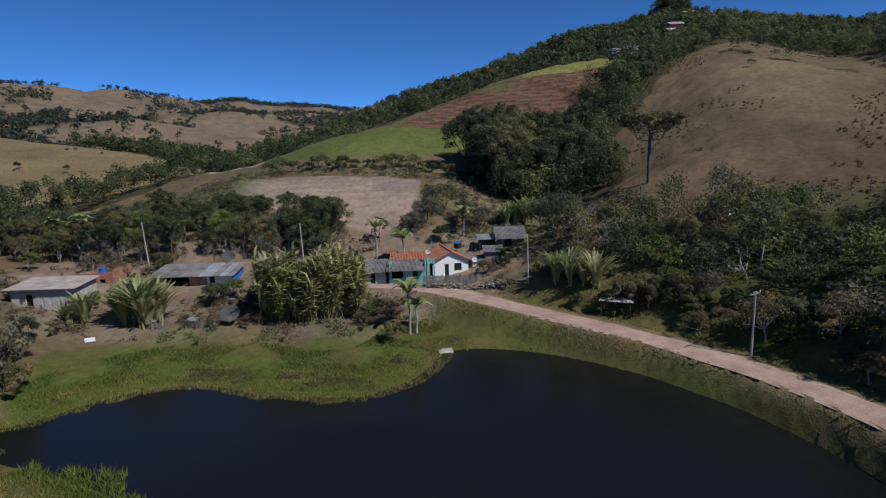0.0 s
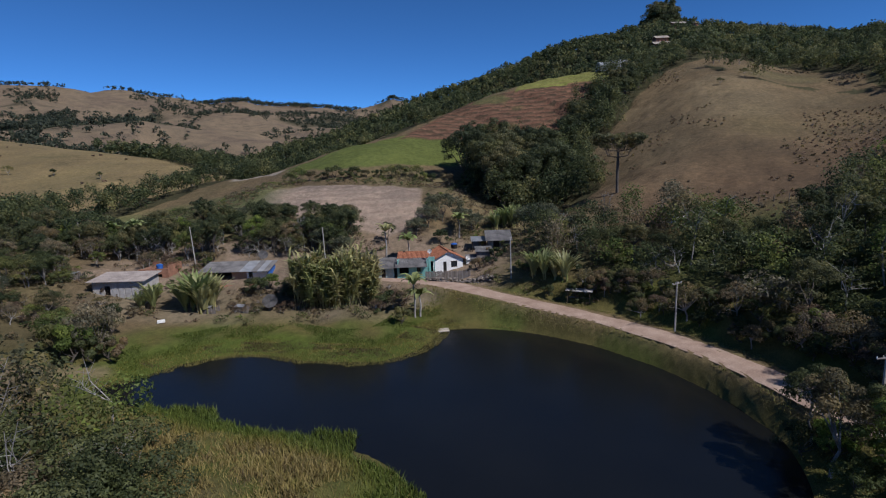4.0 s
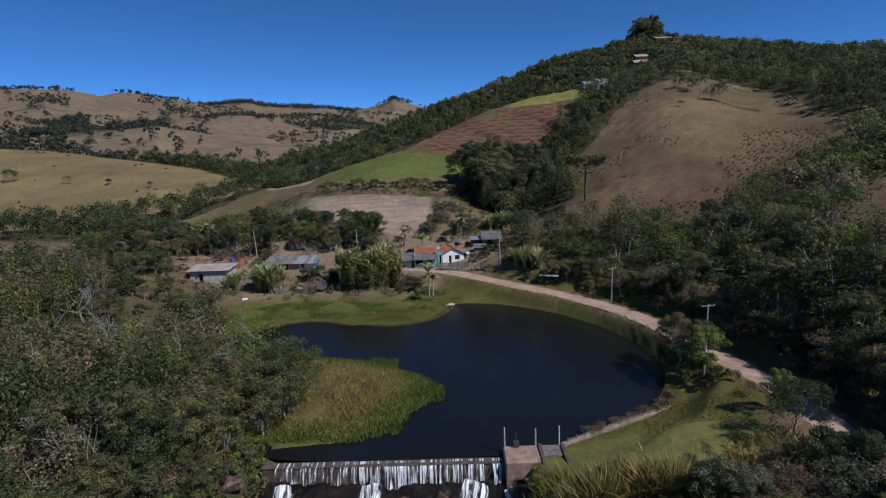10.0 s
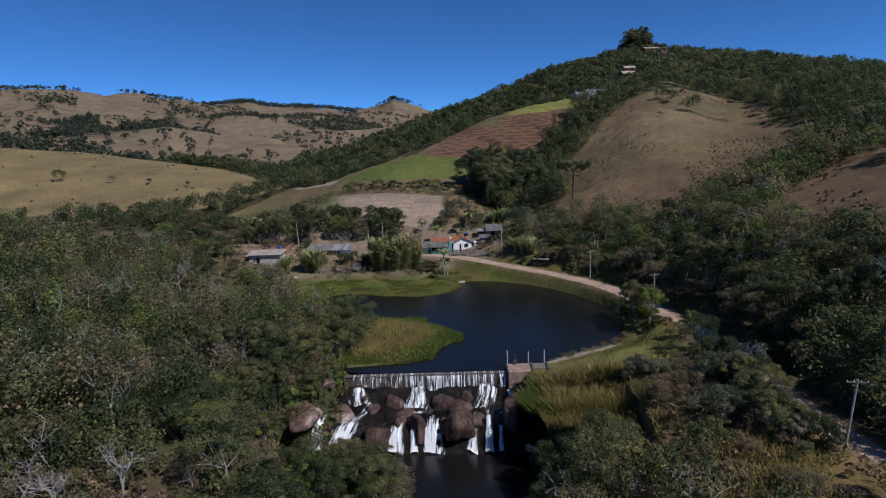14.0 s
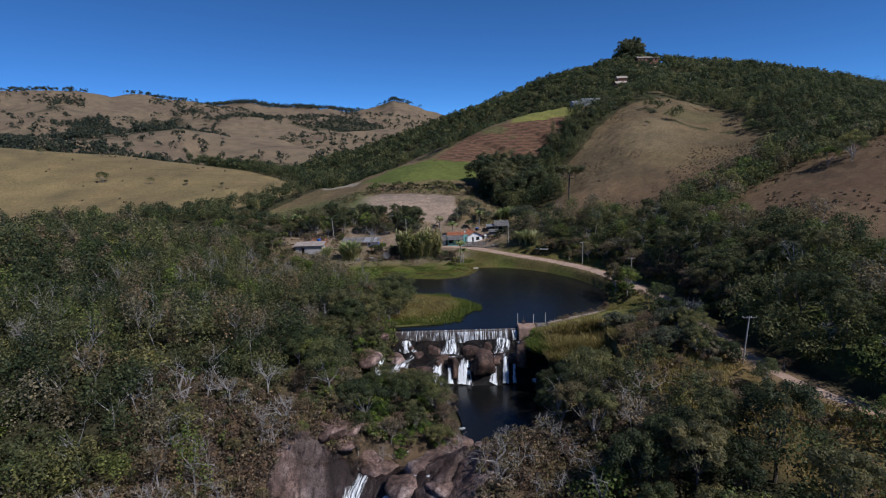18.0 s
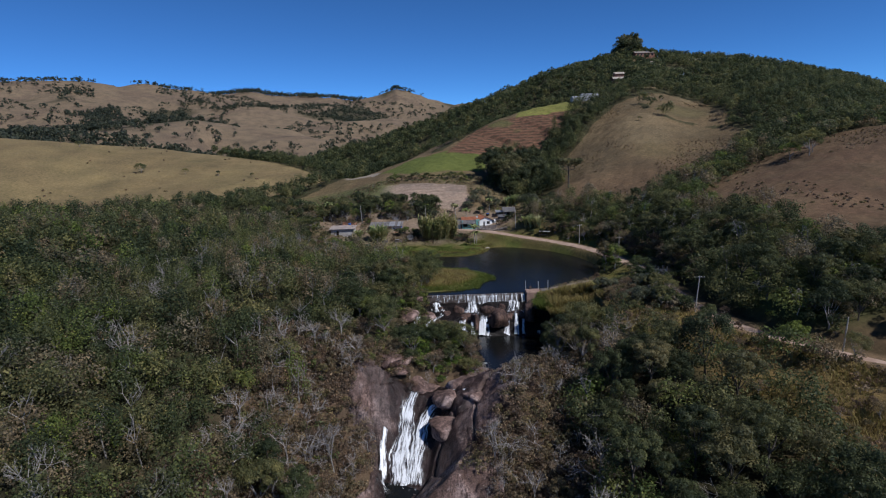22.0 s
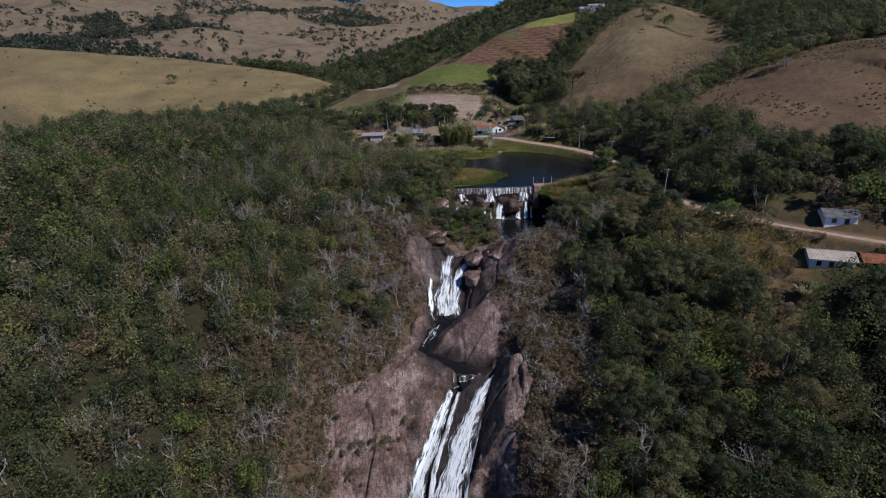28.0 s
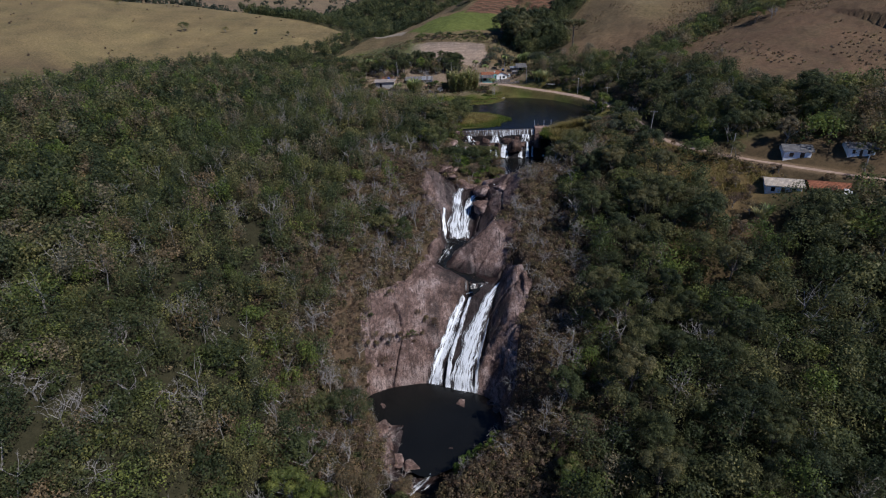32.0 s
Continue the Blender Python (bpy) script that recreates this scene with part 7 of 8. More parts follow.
for k in range(34):
    place((dry_bush, green_bush, dry_bush, pale_tree, dry_bush)[k % 5], rb.uniform(19, 29), rb.uniform(-20, -3), rb, 0.7, 1.0)
for x, y, s in ((27.5, -4.5, 0.75), (27, -20, 0.75), (30.5, -33, 0.6), (31.2, -11, 0.6), (30.0, -6, 0.7), (30.2, 3, 0.65), (28.6, -12, 0.7), (31.6, 8, 0.55), (29.2, -16, 0.6)):
    place(broadleaf, x, y, rb, s, s * 1.1)

# shrubs and grass between the weir pool and the upper fall
for k in range(34):
    x, y = rb.uniform(-34, -9), rb.uniform(-31, -20)
    if inside(np.array(x), np.array(y), WEIR_POOL) > 1.0 and near_line(np.array(x), np.array(y), CHANNEL) > 3.0:
        place((green_bush, dry_bush, green_bush)[k % 3], x, y, rb, 0.7, 1.2)
for k in range(26):
    place((green_bush, bright_bush, green_bush, broadleaf)[k % 4], rb.uniform(-23, -12.5), rb.uniform(-27.5, -18), rb, 0.5, 0.8)
isle = scatter(rb, -25, -10, -25, -7.5, 1.9, lambda a, b: (inside(a, b, WEIR_POOL) > 0.3) & (inside(a, b, UNDER_DAM) > -30))
for k, (x, y) in enumerate(isle):
    place((green_bush, bright_bush, green_bush, dry_bush)[k % 4], x, y, rb, 0.6, 1.15)
# scrub on the bank west of the houses, fresh bushes on the shore, and a hedge of shrubs along the road's upper side
for k in range(44):
    x, y = rb.uniform(-84, -54), rb.uniform(57, 75)
    place((green_bush, pale_tree, dry_bush, broadleaf, dry_bush)[k % 5] if x < -68 else (dry_bush, green_bush)[k % 2], x, y, rb, 0.4, 0.7 if x > -68 else 0.95)
for k in range(18):
    place((green_bush, dry_bush)[k % 2], rb.uniform(-62, -48), rb.uniform(86, 92), rb, 0.6, 1.0)
for k in range(46):
    y = -6 + 68 * k / 45
    x = float(np.interp(y, [-14, 0, 14, 24, 34, 44, 51.5, 62], [33.5, 35, 35.5, 34, 33, 30.5, 27, 19])) + rb.uniform(4.5, 7.5)
    place((roadside_shrub, roadside_shrub, dry_bush)[k % 3], x, y, rb, 0.8, 1.4)
for x, y in ((28.8, 23.0), (29.6, 26.8), (30.6, 22.4), (28.6, 29.0), (30.4, 19.0)):
    place((bright_bush, green_bush)[int(y) % 2], x, y, rb, 1.1, 1.6)
hedge = smooth_line([(36, -40), (44, -50), (55, -60), (69, -71), (95, -88)], 1.7)
for k, (x, y) in enumerate(hedge):
    if not 46 < x < 62:
        place((roadside_shrub, dry_bush, roadside_shrub, broadleaf)[k % 4], x + rb.normal() * 0.9, y + rb.normal() * 0.9, rb, 0.4, 0.7)
verge = smooth_line([(34, -4), (36, 14), (34.5, 24), (33.5, 34), (31, 44), (27.5, 51.5), (21.5, 60), (13.5, 67)], 0.75)
for k, (x, y) in enumerate(verge):
    off_ = rb.uniform(4.6, 8.6)
    place((roadside_shrub, dry_bush, roadside_shrub, roadside_shrub)[k % 4], x + off_ * 0.85, y + off_ * 0.5, rb, 0.7, 1.25)
# ochre scrub and a bare tree between the gorge and the road
rn = np.random.RandomState(77)
for k in range(34):
    y = -3 - 22 * k / 33
    x = float(np.interp(y, [-26, -14, 0], [34.5, 33.5, 35])) - rn.uniform(2.9, 6.5)
    place((pale_tree, roadside_shrub, green_bush, roadside_shrub)[k % 4], x, y, rn, *((0.3, 0.45) if k % 4 == 0 else (1.0, 1.7)))
for x, y in ((30.9, -10.4), (28.6, -13.5)):
    place(bare_tree, x, y, rn, 0.7, 0.9)
# scrub, trees and a wilted banana clump round the houses below the road
for k in range(64):
    x, y = rb.uniform(33, 60), rb.uniform(-88, -58)
    if abs(x - 50.5) > 6 or abs(y + 64.5) > 5:
        d_ = float(near_line(np.array(x), np.array(y), ROAD))
        if d_ > 4:
            place((green_bush, dry_bush, green_bush, dry_bush, broadleaf)[k % 5], x, y, rb, 0.5, 0.9)
for k in range(30):
    x, y = rb.uniform(40, 74), rb.uniform(-52, -36)
    if float(near_line(np.array(x), np.array(y), ROAD)) > 4.5 and abs(x - 59.2) > 5 and abs(x - 71.5) > 4:
        place((dark_tree, green_bush, broadleaf)[k % 3], x, y, rb, 0.55, 0.85)
for k in range(34):
    x, y = rb.uniform(38, 72), rb.uniform(-49, -28)
    if float(near_line(np.array(x), np.array(y), ROAD)) > 5 and (abs(x - 59.2) > 4.5 or y > -46):
        tagged(place((dark_tree, broadleaf)[k % 2], x, y, rb, 0.75, 1.1), group="dark trees beside the road")
for x, y in ((41.2, -71.5), (42.6, -72.4), (40.6, -73.0)):
    tagged(place(banana, x, y, rb, 0.5, 0.75), "wilted yellow banana clump on the scrubby lot")
for x, y in ((46.5, -80), (49.5, -78.5), (52, -81), (48, -83.5), (54.5, -78)):
    place(dark_tree, x, y, rb, 0.8, 1.05)
for x, y in ((-21.5, -107.0), (-23.5, -109.5), (-20.0, -109.0), (-25.5, -111.5), (-19.0, -105.5)):
    place(bright_bush, x, y, rb, 0.9, 1.3)
# thick growth on the bank west of the weir
for k in range(26):
    place((green_bush, bright_bush, dry_bush, green_bush)[k % 4], rb.uniform(-31, -24.3), rb.uniform(-1.5, 9.5), rb, 0.75, 1.2)
for k in range(18):
    place((broadleaf, green_bush, dark_tree)[k % 3], rb.uniform(-42, -29), rb.uniform(-3, 9), rb, 0.65, 0.95)
for k in range(26):
    place((green_bush, dry_bush, bright_bush)[k % 3], rb.uniform(-38, -27), rb.uniform(-16, 6), rb, 0.8, 1.3)
for k in range(8):
    place(broadleaf, rb.uniform(-40, -31), rb.uniform(-16, -4), rb, 0.6, 0.8)
bank = scatter(rb, -36, -22, -9, 11, 2.1, lambda a, b: (inside(a, b, UNDER_DAM) > 0.2) & (inside(a, b, LAKE) > 0.5))
for k, (x, y) in enumerate(bank):
    place((broadleaf, green_bush, green_bush, dry_bush)[k % 4], x, y, rb, 0.5, 0.75 + 0.35 * (k % 4 > 0))
for k in range(16):
    u = rb.rand()
    place(broadleaf, -20.5 - 15 * u + rb.normal() * 1.2, 11.5 + 12 * rb.rand() * (0.4 + 0.6 * u), rb, 0.75, 1.0)
# thick bushes and small trees on the scrubby shore towards the houses
for x, y, s in ((-50.5, 51.5, 2.0), (-48.0, 52.2, 1.9), (-46.0, 53.0, 1.6), (-52.8, 52.5, 1.7), (-49.0, 54.5, 1.9), (-55.5, 56.5, 1.4)):
    place(green_bush, x, y, rb, s, s * 1.1, tall=1.25)
for k in range(34):
    place((broadleaf, dark_tree, green_bush)[k % 3], rb.uniform(-94, -69), rb.uniform(50, 84), rb, 0.45, 0.75)
for k in range(54):
    place((green_bush, dark_tree, dry_bush, broadleaf, green_bush, pale_tree)[k % 6], rb.uniform(-80, -52), rb.uniform(42, 64), rb, 0.4, 0.6 if k % 6 in (1, 3) else 1.1)
# pale leafless shrubs that fringe the rocks of the gorge
fringe = scatter(rb, -62, 6, -112, -26, 3.0, lambda a, b: (rock_depth(a, b) > -1.0) & (inside(a, b, ROCK) < 13) & (inside(a, b, UNDER_DAM) > 1))
for x, y in fringe[rb.permutation(len(fringe))[:170]]:
    tagged(place(bare_tree, x, y, rb, 0.4, 0.8), "pale leafless shrub at the edge of the rocks", group="leafless shrubs by the falls")


# dry weeds, litter-strewn brush and low shrubs round the houses, the field's edges and the road's upper bank
verge_at = scatter(rb, 8, 52, -66, -3, 1.7, lambda a, b: (np.abs(a - np.interp(b, [-70, -46, -26, 0], [46, 33, 24, 20])) < 11) & (near_line(a, b, ROAD) > 2.6) & (fbm(a, b, 7, 88, 3) > -0.12))
joined_trees("verge_brush", "ochre and brown scrub between the road and the gorge", verge_at, rb.uniform(0.5, 1.4, len(verge_at)), rb.uniform(0.4, 1.9, len(verge_at)), 70, 0.14, 10, DRY_FAR, rb.uniform(0, 1, len(verge_at)), "brush")
yard_at = scatter(rb, -84, 26, 67, 131, 1.15, lambda a, b: (fbm(a, b, 5, 86, 3) > -0.02) & (near_line(a, b, ROAD) > 3.2) & (inside(a, b, LAKE) > 6.5) & (inside(a, b, FIELD) > 0.5) & ~((a > -48) & (a < 3) & (b > 79.5) & (b < 92)) & ~((a > -63) & (a < -52) & (b > 75) & (b < 89)))
joined_trees("yard_brush", "dry weeds and low brown shrubs round the houses", yard_at, rb.uniform(0.35, 1.0, len(yard_at)), rb.uniform(0.2, 1.1, len(yard_at)), 42, 0.11, 8, DRY_FAR, rb.uniform(0, 1, len(yard_at)), "brush")
low_at = scatter(rb, -84, 26, 67, 131, 2.6, lambda a, b: (fbm(a, b, 9, 87, 3) > 0.08) & (near_line(a, b, ROAD) > 4) & (inside(a, b, LAKE) > 8) & (inside(a, b, FIELD) > 1) & ~((a > -49) & (a < 4) & (b > 78) & (b < 93)) & ~((a > -64) & (a < -51) & (b > 66) & (b < 90)))
joined_trees("yard_shrubs", "low grey-green shrubs on the slope behind the houses", low_at, rb.uniform(0.6, 1.4, len(low_at)), rb.uniform(0.7, 2.2, len(low_at)), 120, 0.13, 12, LEAVES_FAR, rb.uniform(0.2, 1, len(low_at)), "shrubs")


# the araucaria on the pasture
def araucaria(x, y, h, crown, seed, label):
    r = np.random.RandomState(seed)
    verts, faces = [], []
    tube(verts, faces, (0, 0, -0.6), (0, 0, h * 0.5), h * 0.026, h * 0.022, 7)
    tube(verts, faces, (0, 0, h * 0.5), (0.1, 0, h * 0.95), h * 0.022, h * 0.012, 7)
    me = bpy.data.meshes.new("trunk")
    me.from_pydata(verts, [], faces)
    me.materials.append(BARK)
    bv, bf, tips = [], [], []
    for ring, (z, n, reach) in enumerate(((0.60, 7, 0.72), (0.70, 10, 0.95), (0.80, 11, 1.0), (0.90, 9, 0.8))):
        for k in range(n):
            a = 6.28 * (k + 0.5 * r.rand()) / n + ring
            o = Vector((math.cos(a), math.sin(a), 0))
            L = crown * reach * r.uniform(0.8, 1.05)
            p = Vector((0, 0, h * z))
            m = p + o * L * 0.6 + Vector((0, 0, 0.1 * L))
            e = p + o * L + Vector((0, 0, h * (0.955 - z) * 0.75 + 0.3))
            tube(bv, bf, p, m, 0.09, 0.06, 4)
            tube(bv, bf, m, e, 0.06, 0.03, 4)
            tips.extend((e, m.lerp(e, 0.6)))
    mb = bpy.data.meshes.new("limbs")
    mb.from_pydata(bv, [], bf)
    mb.materials.append(BARK)
    q, lobe = leaf_cloud(r, np.array([tuple(t) for t in tips]), np.full(len(tips), crown * 0.18), 4200, 0.24, 0.55)
    return thing("araucaria", label, "tree", [("trunk", me), ("limb", mb), ("crown", cloud_mesh("crown", q, lobe, DARK_LEAVES))], (x, y, ground_at(x, y)))


araucaria(34.6, 103.0, 12.6, 5.6, 3, "flat-topped araucaria standing alone on the pasture")
# the tall clump on the summit, lone trees on the pastures
for k in range(30):
    a, q = rb.uniform(0, 6.28), math.sqrt(rb.rand())
    tall = 1.0 - 0.45 * q ** 2
    place(dark_tree, 146 + 11 * q * math.cos(a), 381 + 7 * q * math.sin(a), rb, 2.0 * tall, 2.5 * tall, sink=4.5)
for k in range(14):
    place((broadleaf, green_bush, dark_tree)[k % 3], rb.uniform(4.5, 14), rb.uniform(-17, -10), rb, 0.5, 0.75)
# the tall belt of trees between the terraces and the pasture
for k in range(40):
    a, q = rb.uniform(0, 6.28), math.sqrt(rb.rand())
    tagged(place(dark_tree, 15.5 + 12.5 * q * math.cos(a), 133 + 17 * q * math.sin(a), rb, 1.25, 1.9, sink=1.5), group="tall trees below the terraces")
for k in range(26):
    u = k / 25
    tagged(place(dark_tree, 22 + 50 * u + rb.normal() * 2.5 - 3, 146 + 50 * u + rb.normal() * 2.5, rb, 0.8, 1.15, sink=0.8), group="tall trees below the terraces")
for x, y, s in ((85, 165, 0.28), (99, 178, 0.3), (104.5, 57, 0.95), (100, 60, 0.7), (108, 61, 0.8), (-200, 199, 0.75), (-150, 190, 0.45), (-128, 183, 0.4), (-172, 196, 0.4), (-96, 186, 0.6), (-262, 240, 0.5), (104, 206, 0.5), (99, 200, 0.5), (110, 203, 0.55)):
    place(broadleaf, x, y, rb, s, s * 1.1)


# tufts on the pastures, grass of the shore and of the floating meadow
tuft = scatter(rb, 30, 150, -10, 225, 1.8, lambda a, b: ~woods(a, b) & ~hill_woods(a, b) & (near_line(a, b, ROAD) > 9) & (inside(a, b, LAKE) > 12) & (fbm(a, b, 26, 81) + 0.26 * (b < 150) > 0.22) & (a > 26 + 0.2 * np.abs(b - 100)))
joined_trees("pasture_tufts", "small dark tussocks dotted over the dry pasture", tuft, rb.uniform(0.15, 0.4, len(tuft)), rb.uniform(0.08, 0.24, len(tuft)), 7, 0.42, 5, DRY_FAR, rb.uniform(0.1, 1.0, len(tuft)), "tussocks")
tuft3 = scatter(rb, 66, 150, -20, 70, 2.6, lambda a, b: ~woods(a, b) & (fbm(a, b, 12, 83) > 0.0))
joined_trees("slope_tufts", "small dark tussocks on the brown eastern pasture", tuft3, rb.uniform(0.15, 0.45, len(tuft3)), rb.uniform(0.15, 0.4, len(tuft3)), 7, 0.6, 5, DRY_FAR, rb.uniform(0, 0.9, len(tuft3)), "tussocks")
tuft2 = scatter(rb, -420, -90, 60, 300, 6.0, lambda a, b: (waves(a, b, 40, 82) > 0.75) & ~woods(a, b) & ~hill_woods(a, b))
joined_trees("hill_tufts", "small dark tussocks on the western pasture", tuft2, rb.uniform(0.3, 0.8, len(tuft2)), rb.uniform(0.3, 0.8, len(tuft2)), 7, 0.8, 5, DRY_FAR, rb.uniform(0, 0.6, len(tuft2)), "tussocks")


def grass(name, label, at, height, width, tones, z=None):
    n = len(at)
    r = np.random.RandomState(n)
    a = r.uniform(0, 6.28, n)
    w = width * r.uniform(0.6, 1.3, n)
    h = height * r.uniform(0.5, 1.25, n)
    g = land(at[:, 0], at[:, 1]) if z is None else z
    g = np.maximum(g, 0.0) - 0.05
    base = np.stack([at[:, 0], at[:, 1], g], 1)
    s = np.stack([np.cos(a), np.sin(a), 0 * a], 1) * w[:, None]
    lean = np.stack([r.normal(size=n), r.normal(size=n), 0 * a], 1) * (h * 0.45)[:, None]
    tip = base + lean + np.stack([0 * a, 0 * a, h], 1)
    v = np.stack([base - s, base + s, tip], 1)
    me = grid_mesh(name, v.reshape(-1, 3), np.arange(n * 3).reshape(n, 3), REED, smooth=False)
    t = me.attributes.new("tone", "FLOAT", "POINT")
    t.data.foreach_set("value", np.repeat(np.clip(tones, 0, 1), 3).astype(np.float32))
    return tagged(new(name, me), label, "grass", kind="stuff")


pts = np.stack([rb.uniform(-46, -3, 150000), rb.uniform(8, 50, 150000)], 1)
pts = pts[(pts[:, 1] > 11.0) | (pts[:, 0] < -23)]
d = inside(pts[:, 0], pts[:, 1], LAKE)
pts, d = pts[(d > -0.9 - 3.0 * fbm(pts[:, 0], pts[:, 1], 4.5, 84, 3)) & (pts[:, 0] < -3.5) & (pts[:, 0] > -36)][:42000], d[(d > -0.9 - 3.0 * fbm(pts[:, 0], pts[:, 1], 4.5, 84, 3)) & (pts[:, 0] < -3.5) & (pts[:, 0] > -36)][:42000]
grass("floating_meadow", "tall green to straw-coloured grass growing into the lake", pts, 0.6, 0.07, 0.12 + 0.70 * step(d, 0.8, 4.5) * step(pts[:, 0], -5, -12) + 0.10 * waves(pts[:, 0], pts[:, 1], 5, 91) + rb.normal(size=len(pts)) * 0.07)
pts = np.stack([rb.uniform(-46, 0, 120000), rb.uniform(46, 72, 120000)], 1)
d = inside(pts[:, 0], pts[:, 1], LAKE)
k = (d > -1.2 - 1.6 * fbm(pts[:, 0], pts[:, 1], 4, 85)) & (d < 9) & (pts[:, 1] > 47) & (rb.rand(len(pts)) < 0.75)
pts, d = pts[k][:46000], d[k][:46000]
grass("shore_grass", "green and brownish marsh grass along the far shore", pts, 0.26, 0.05, 0.10 + 0.55 * step(d, 5.5, 2.5) * step(fbm(pts[:, 0], pts[:, 1], 9, 92) + 0.5 * step(pts[:, 0], -28, -12), -0.4, 0.2) + 0.75 * step(d, 5, 3.5) * step(d, 0.0, 1.2) * step(fbm(pts[:, 0] * 0.5, pts[:, 1] * 1.5, 2.4, 94), -0.02, 0.1) + rb.normal(size=len(pts)) * 0.08)
pts = np.stack([rb.uniform(-6, 34, 120000), rb.uniform(8, 82, 120000)], 1)
d, q = inside(pts[:, 0], pts[:, 1], LAKE), near_line(pts[:, 0], pts[:, 1], ROAD)
k = (d > 0.2) & (d < 16) & (q > 2.4)
pts = pts[k][:26000]
grass("bank_grass", "short dry green grass on the bank below the road", pts, 0.22, 0.06, 0.58 + 0.2 * waves(pts[:, 0], pts[:, 1], 8, 93) + rb.normal(size=len(pts)) * 0.1)

pts = np.stack([rb.uniform(8, 50, 60000), rb.uniform(-64, 4, 60000)], 1)
mid = np.interp(pts[:, 1], [-70, -46, -26, 0], [46, 34, 25, 22])
k = (np.abs(pts[:, 0] - mid) < 9) & (near_line(pts[:, 0], pts[:, 1], ROAD) > 2.8) & (fbm(pts[:, 0], pts[:, 1], 6, 95) > -0.15)
pts = pts[k][:14000]
grass("verge_grass", "tall golden dry grass on the verge above the gorge", pts, 0.8, 0.10, 0.78 + 0.1 * waves(pts[:, 0], pts[:, 1], 8, 96) + rb.normal(size=len(pts)) * 0.08)
pts = np.stack([rb.uniform(6, 22, 60000), rb.uniform(-13, 2.5, 60000)], 1)
pts = pts[(fbm(pts[:, 0], pts[:, 1], 3, 97) > -0.3) & (pts[:, 1] > -13 + 0.35 * np.abs(pts[:, 0] - 13)) & (pts[:, 1] < 4.5 - 0.32 * pts[:, 0])][:24000]
grass("dam_grass", "tall straw-coloured tussock grass on the slope below the dam", pts, 1.5, 0.09, 0.74 + 0.16 * waves(pts[:, 0], pts[:, 1], 4, 98) + rb.normal(size=len(pts)) * 0.09)
pts = np.stack([rb.uniform(4.0, 7.2, 9000), rb.uniform(-9, -2.6, 9000)], 1)
pts = pts[(fbm(pts[:, 0], pts[:, 1], 2.5, 99) > -0.35) & (pts[:, 1] > -9 + 0.8 * (7.2 - pts[:, 0]))][:5000]
grass("reed_bed", "tall bright green grass beside the foot of the weir", pts, 1.7, 0.10, 0.16 + 0.10 * waves(pts[:, 0], pts[:, 1], 3, 90) + rb.normal(size=len(pts)) * 0.06)
pts = np.stack([rb.uniform(7.6, 17, 14000), rb.uniform(-8.5, -2.4, 14000)], 1)
pts = pts[fbm(pts[:, 0], pts[:, 1], 2.2, 89) > -0.2][:8000]
grass("tussock_grass", "tall leaning straw-coloured cane grass below the dam bank", pts, 2.6, 0.12, 0.78 + 0.12 * waves(pts[:, 0], pts[:, 1], 3, 88) + rb.normal(size=len(pts)) * 0.08)
strip = scatter(rb, -31, -22.5, -3, 10, 1.3, lambda a, b: inside(a, b, LAKE) > 0.8)
joined_trees("bank_brush", "grey-green tangled bushes on the bank beside the weir", strip, rb.uniform(0.8, 1.5, len(strip)), rb.uniform(1.0, 2.6, len(strip)), 130, 0.17, 14, LEAVES_FAR, rb.uniform(0.2, 0.9, len(strip)), "brush")

# ---- road, walls, fences, poles ----
DIRT = surface("dirt_road", (0.30, 0.205, 0.15), (0.46, 0.34, 0.26), 0.5, 0.95, relief=0.3, fine=6)


mid = smooth_line(ROAD, 0.8)
tx, ty = np.gradient(mid[:, 0]), np.gradient(mid[:, 1])
l = np.hypot(tx, ty)
u = np.linspace(-1, 1, 9)
half = 2.05 - 0.95 * step(mid[:, 1], -12, -34) + 0.3 * waves(mid[:, 0], mid[:, 1], 14, 95) + 0.5 * step(mid[:, 1], 66, 80)
rx_ = mid[:, :1] - (ty / l)[:, None] * u * half[:, None]
ry_ = mid[:, 1:] + (tx / l)[:, None] * u * half[:, None]
rz_ = road_z(away(rx_, ry_, ROAD)[1]) + 0.07 - 0.14 * np.abs(u) ** 4 - 0.05 * np.exp(-((np.abs(u) - 0.45) / 0.14) ** 2) + 0.03 * waves(rx_, ry_, 1.5, 96)
n, m = rx_.shape
ids = np.arange(n * m).reshape(n, m)
qs = np.stack([ids[:-1, :-1], ids[:-1, 1:], ids[1:, 1:], ids[1:, :-1]], -1).reshape(-1, 4)
tagged(new("road", grid_mesh("road", np.stack([rx_, ry_, rz_], -1).reshape(-1, 3), qs, DIRT)), "pale dusty dirt road with two wheel tracks", "road", kind="structure")


def pole(x, y, h, label, arm=True, lean=0.0, turn=0.0):
    g = ground_at(x, y)
    ob = empty("utility_pole", label, "utility pole", (x, y, g), turn, "poles along the road")
    part("shaft", rod((0, 0, -0.8), (lean, 0, h), 0.13, 0.09), surface("concrete_pole", (0.30, 0.28, 0.25), (0.46, 0.43, 0.40), 2.0) if "concrete_pole" not in bpy.data.materials else bpy.data.materials["concrete_pole"], ob)
    if arm:
        part("crossarm", boxed(lean - 0.95, lean + 0.95, -0.05, 0.05, h - 0.32, h - 0.22, bevel=0.02), GREY_WOOD, ob)
        for k in (-0.9, -0.3, 0.3, 0.9):
            part("insulator", rod((lean + k, 0, h - 0.22), (lean + k, 0, h - 0.06), 0.04, 0.03), WHITE_WALL, ob)
    return ob


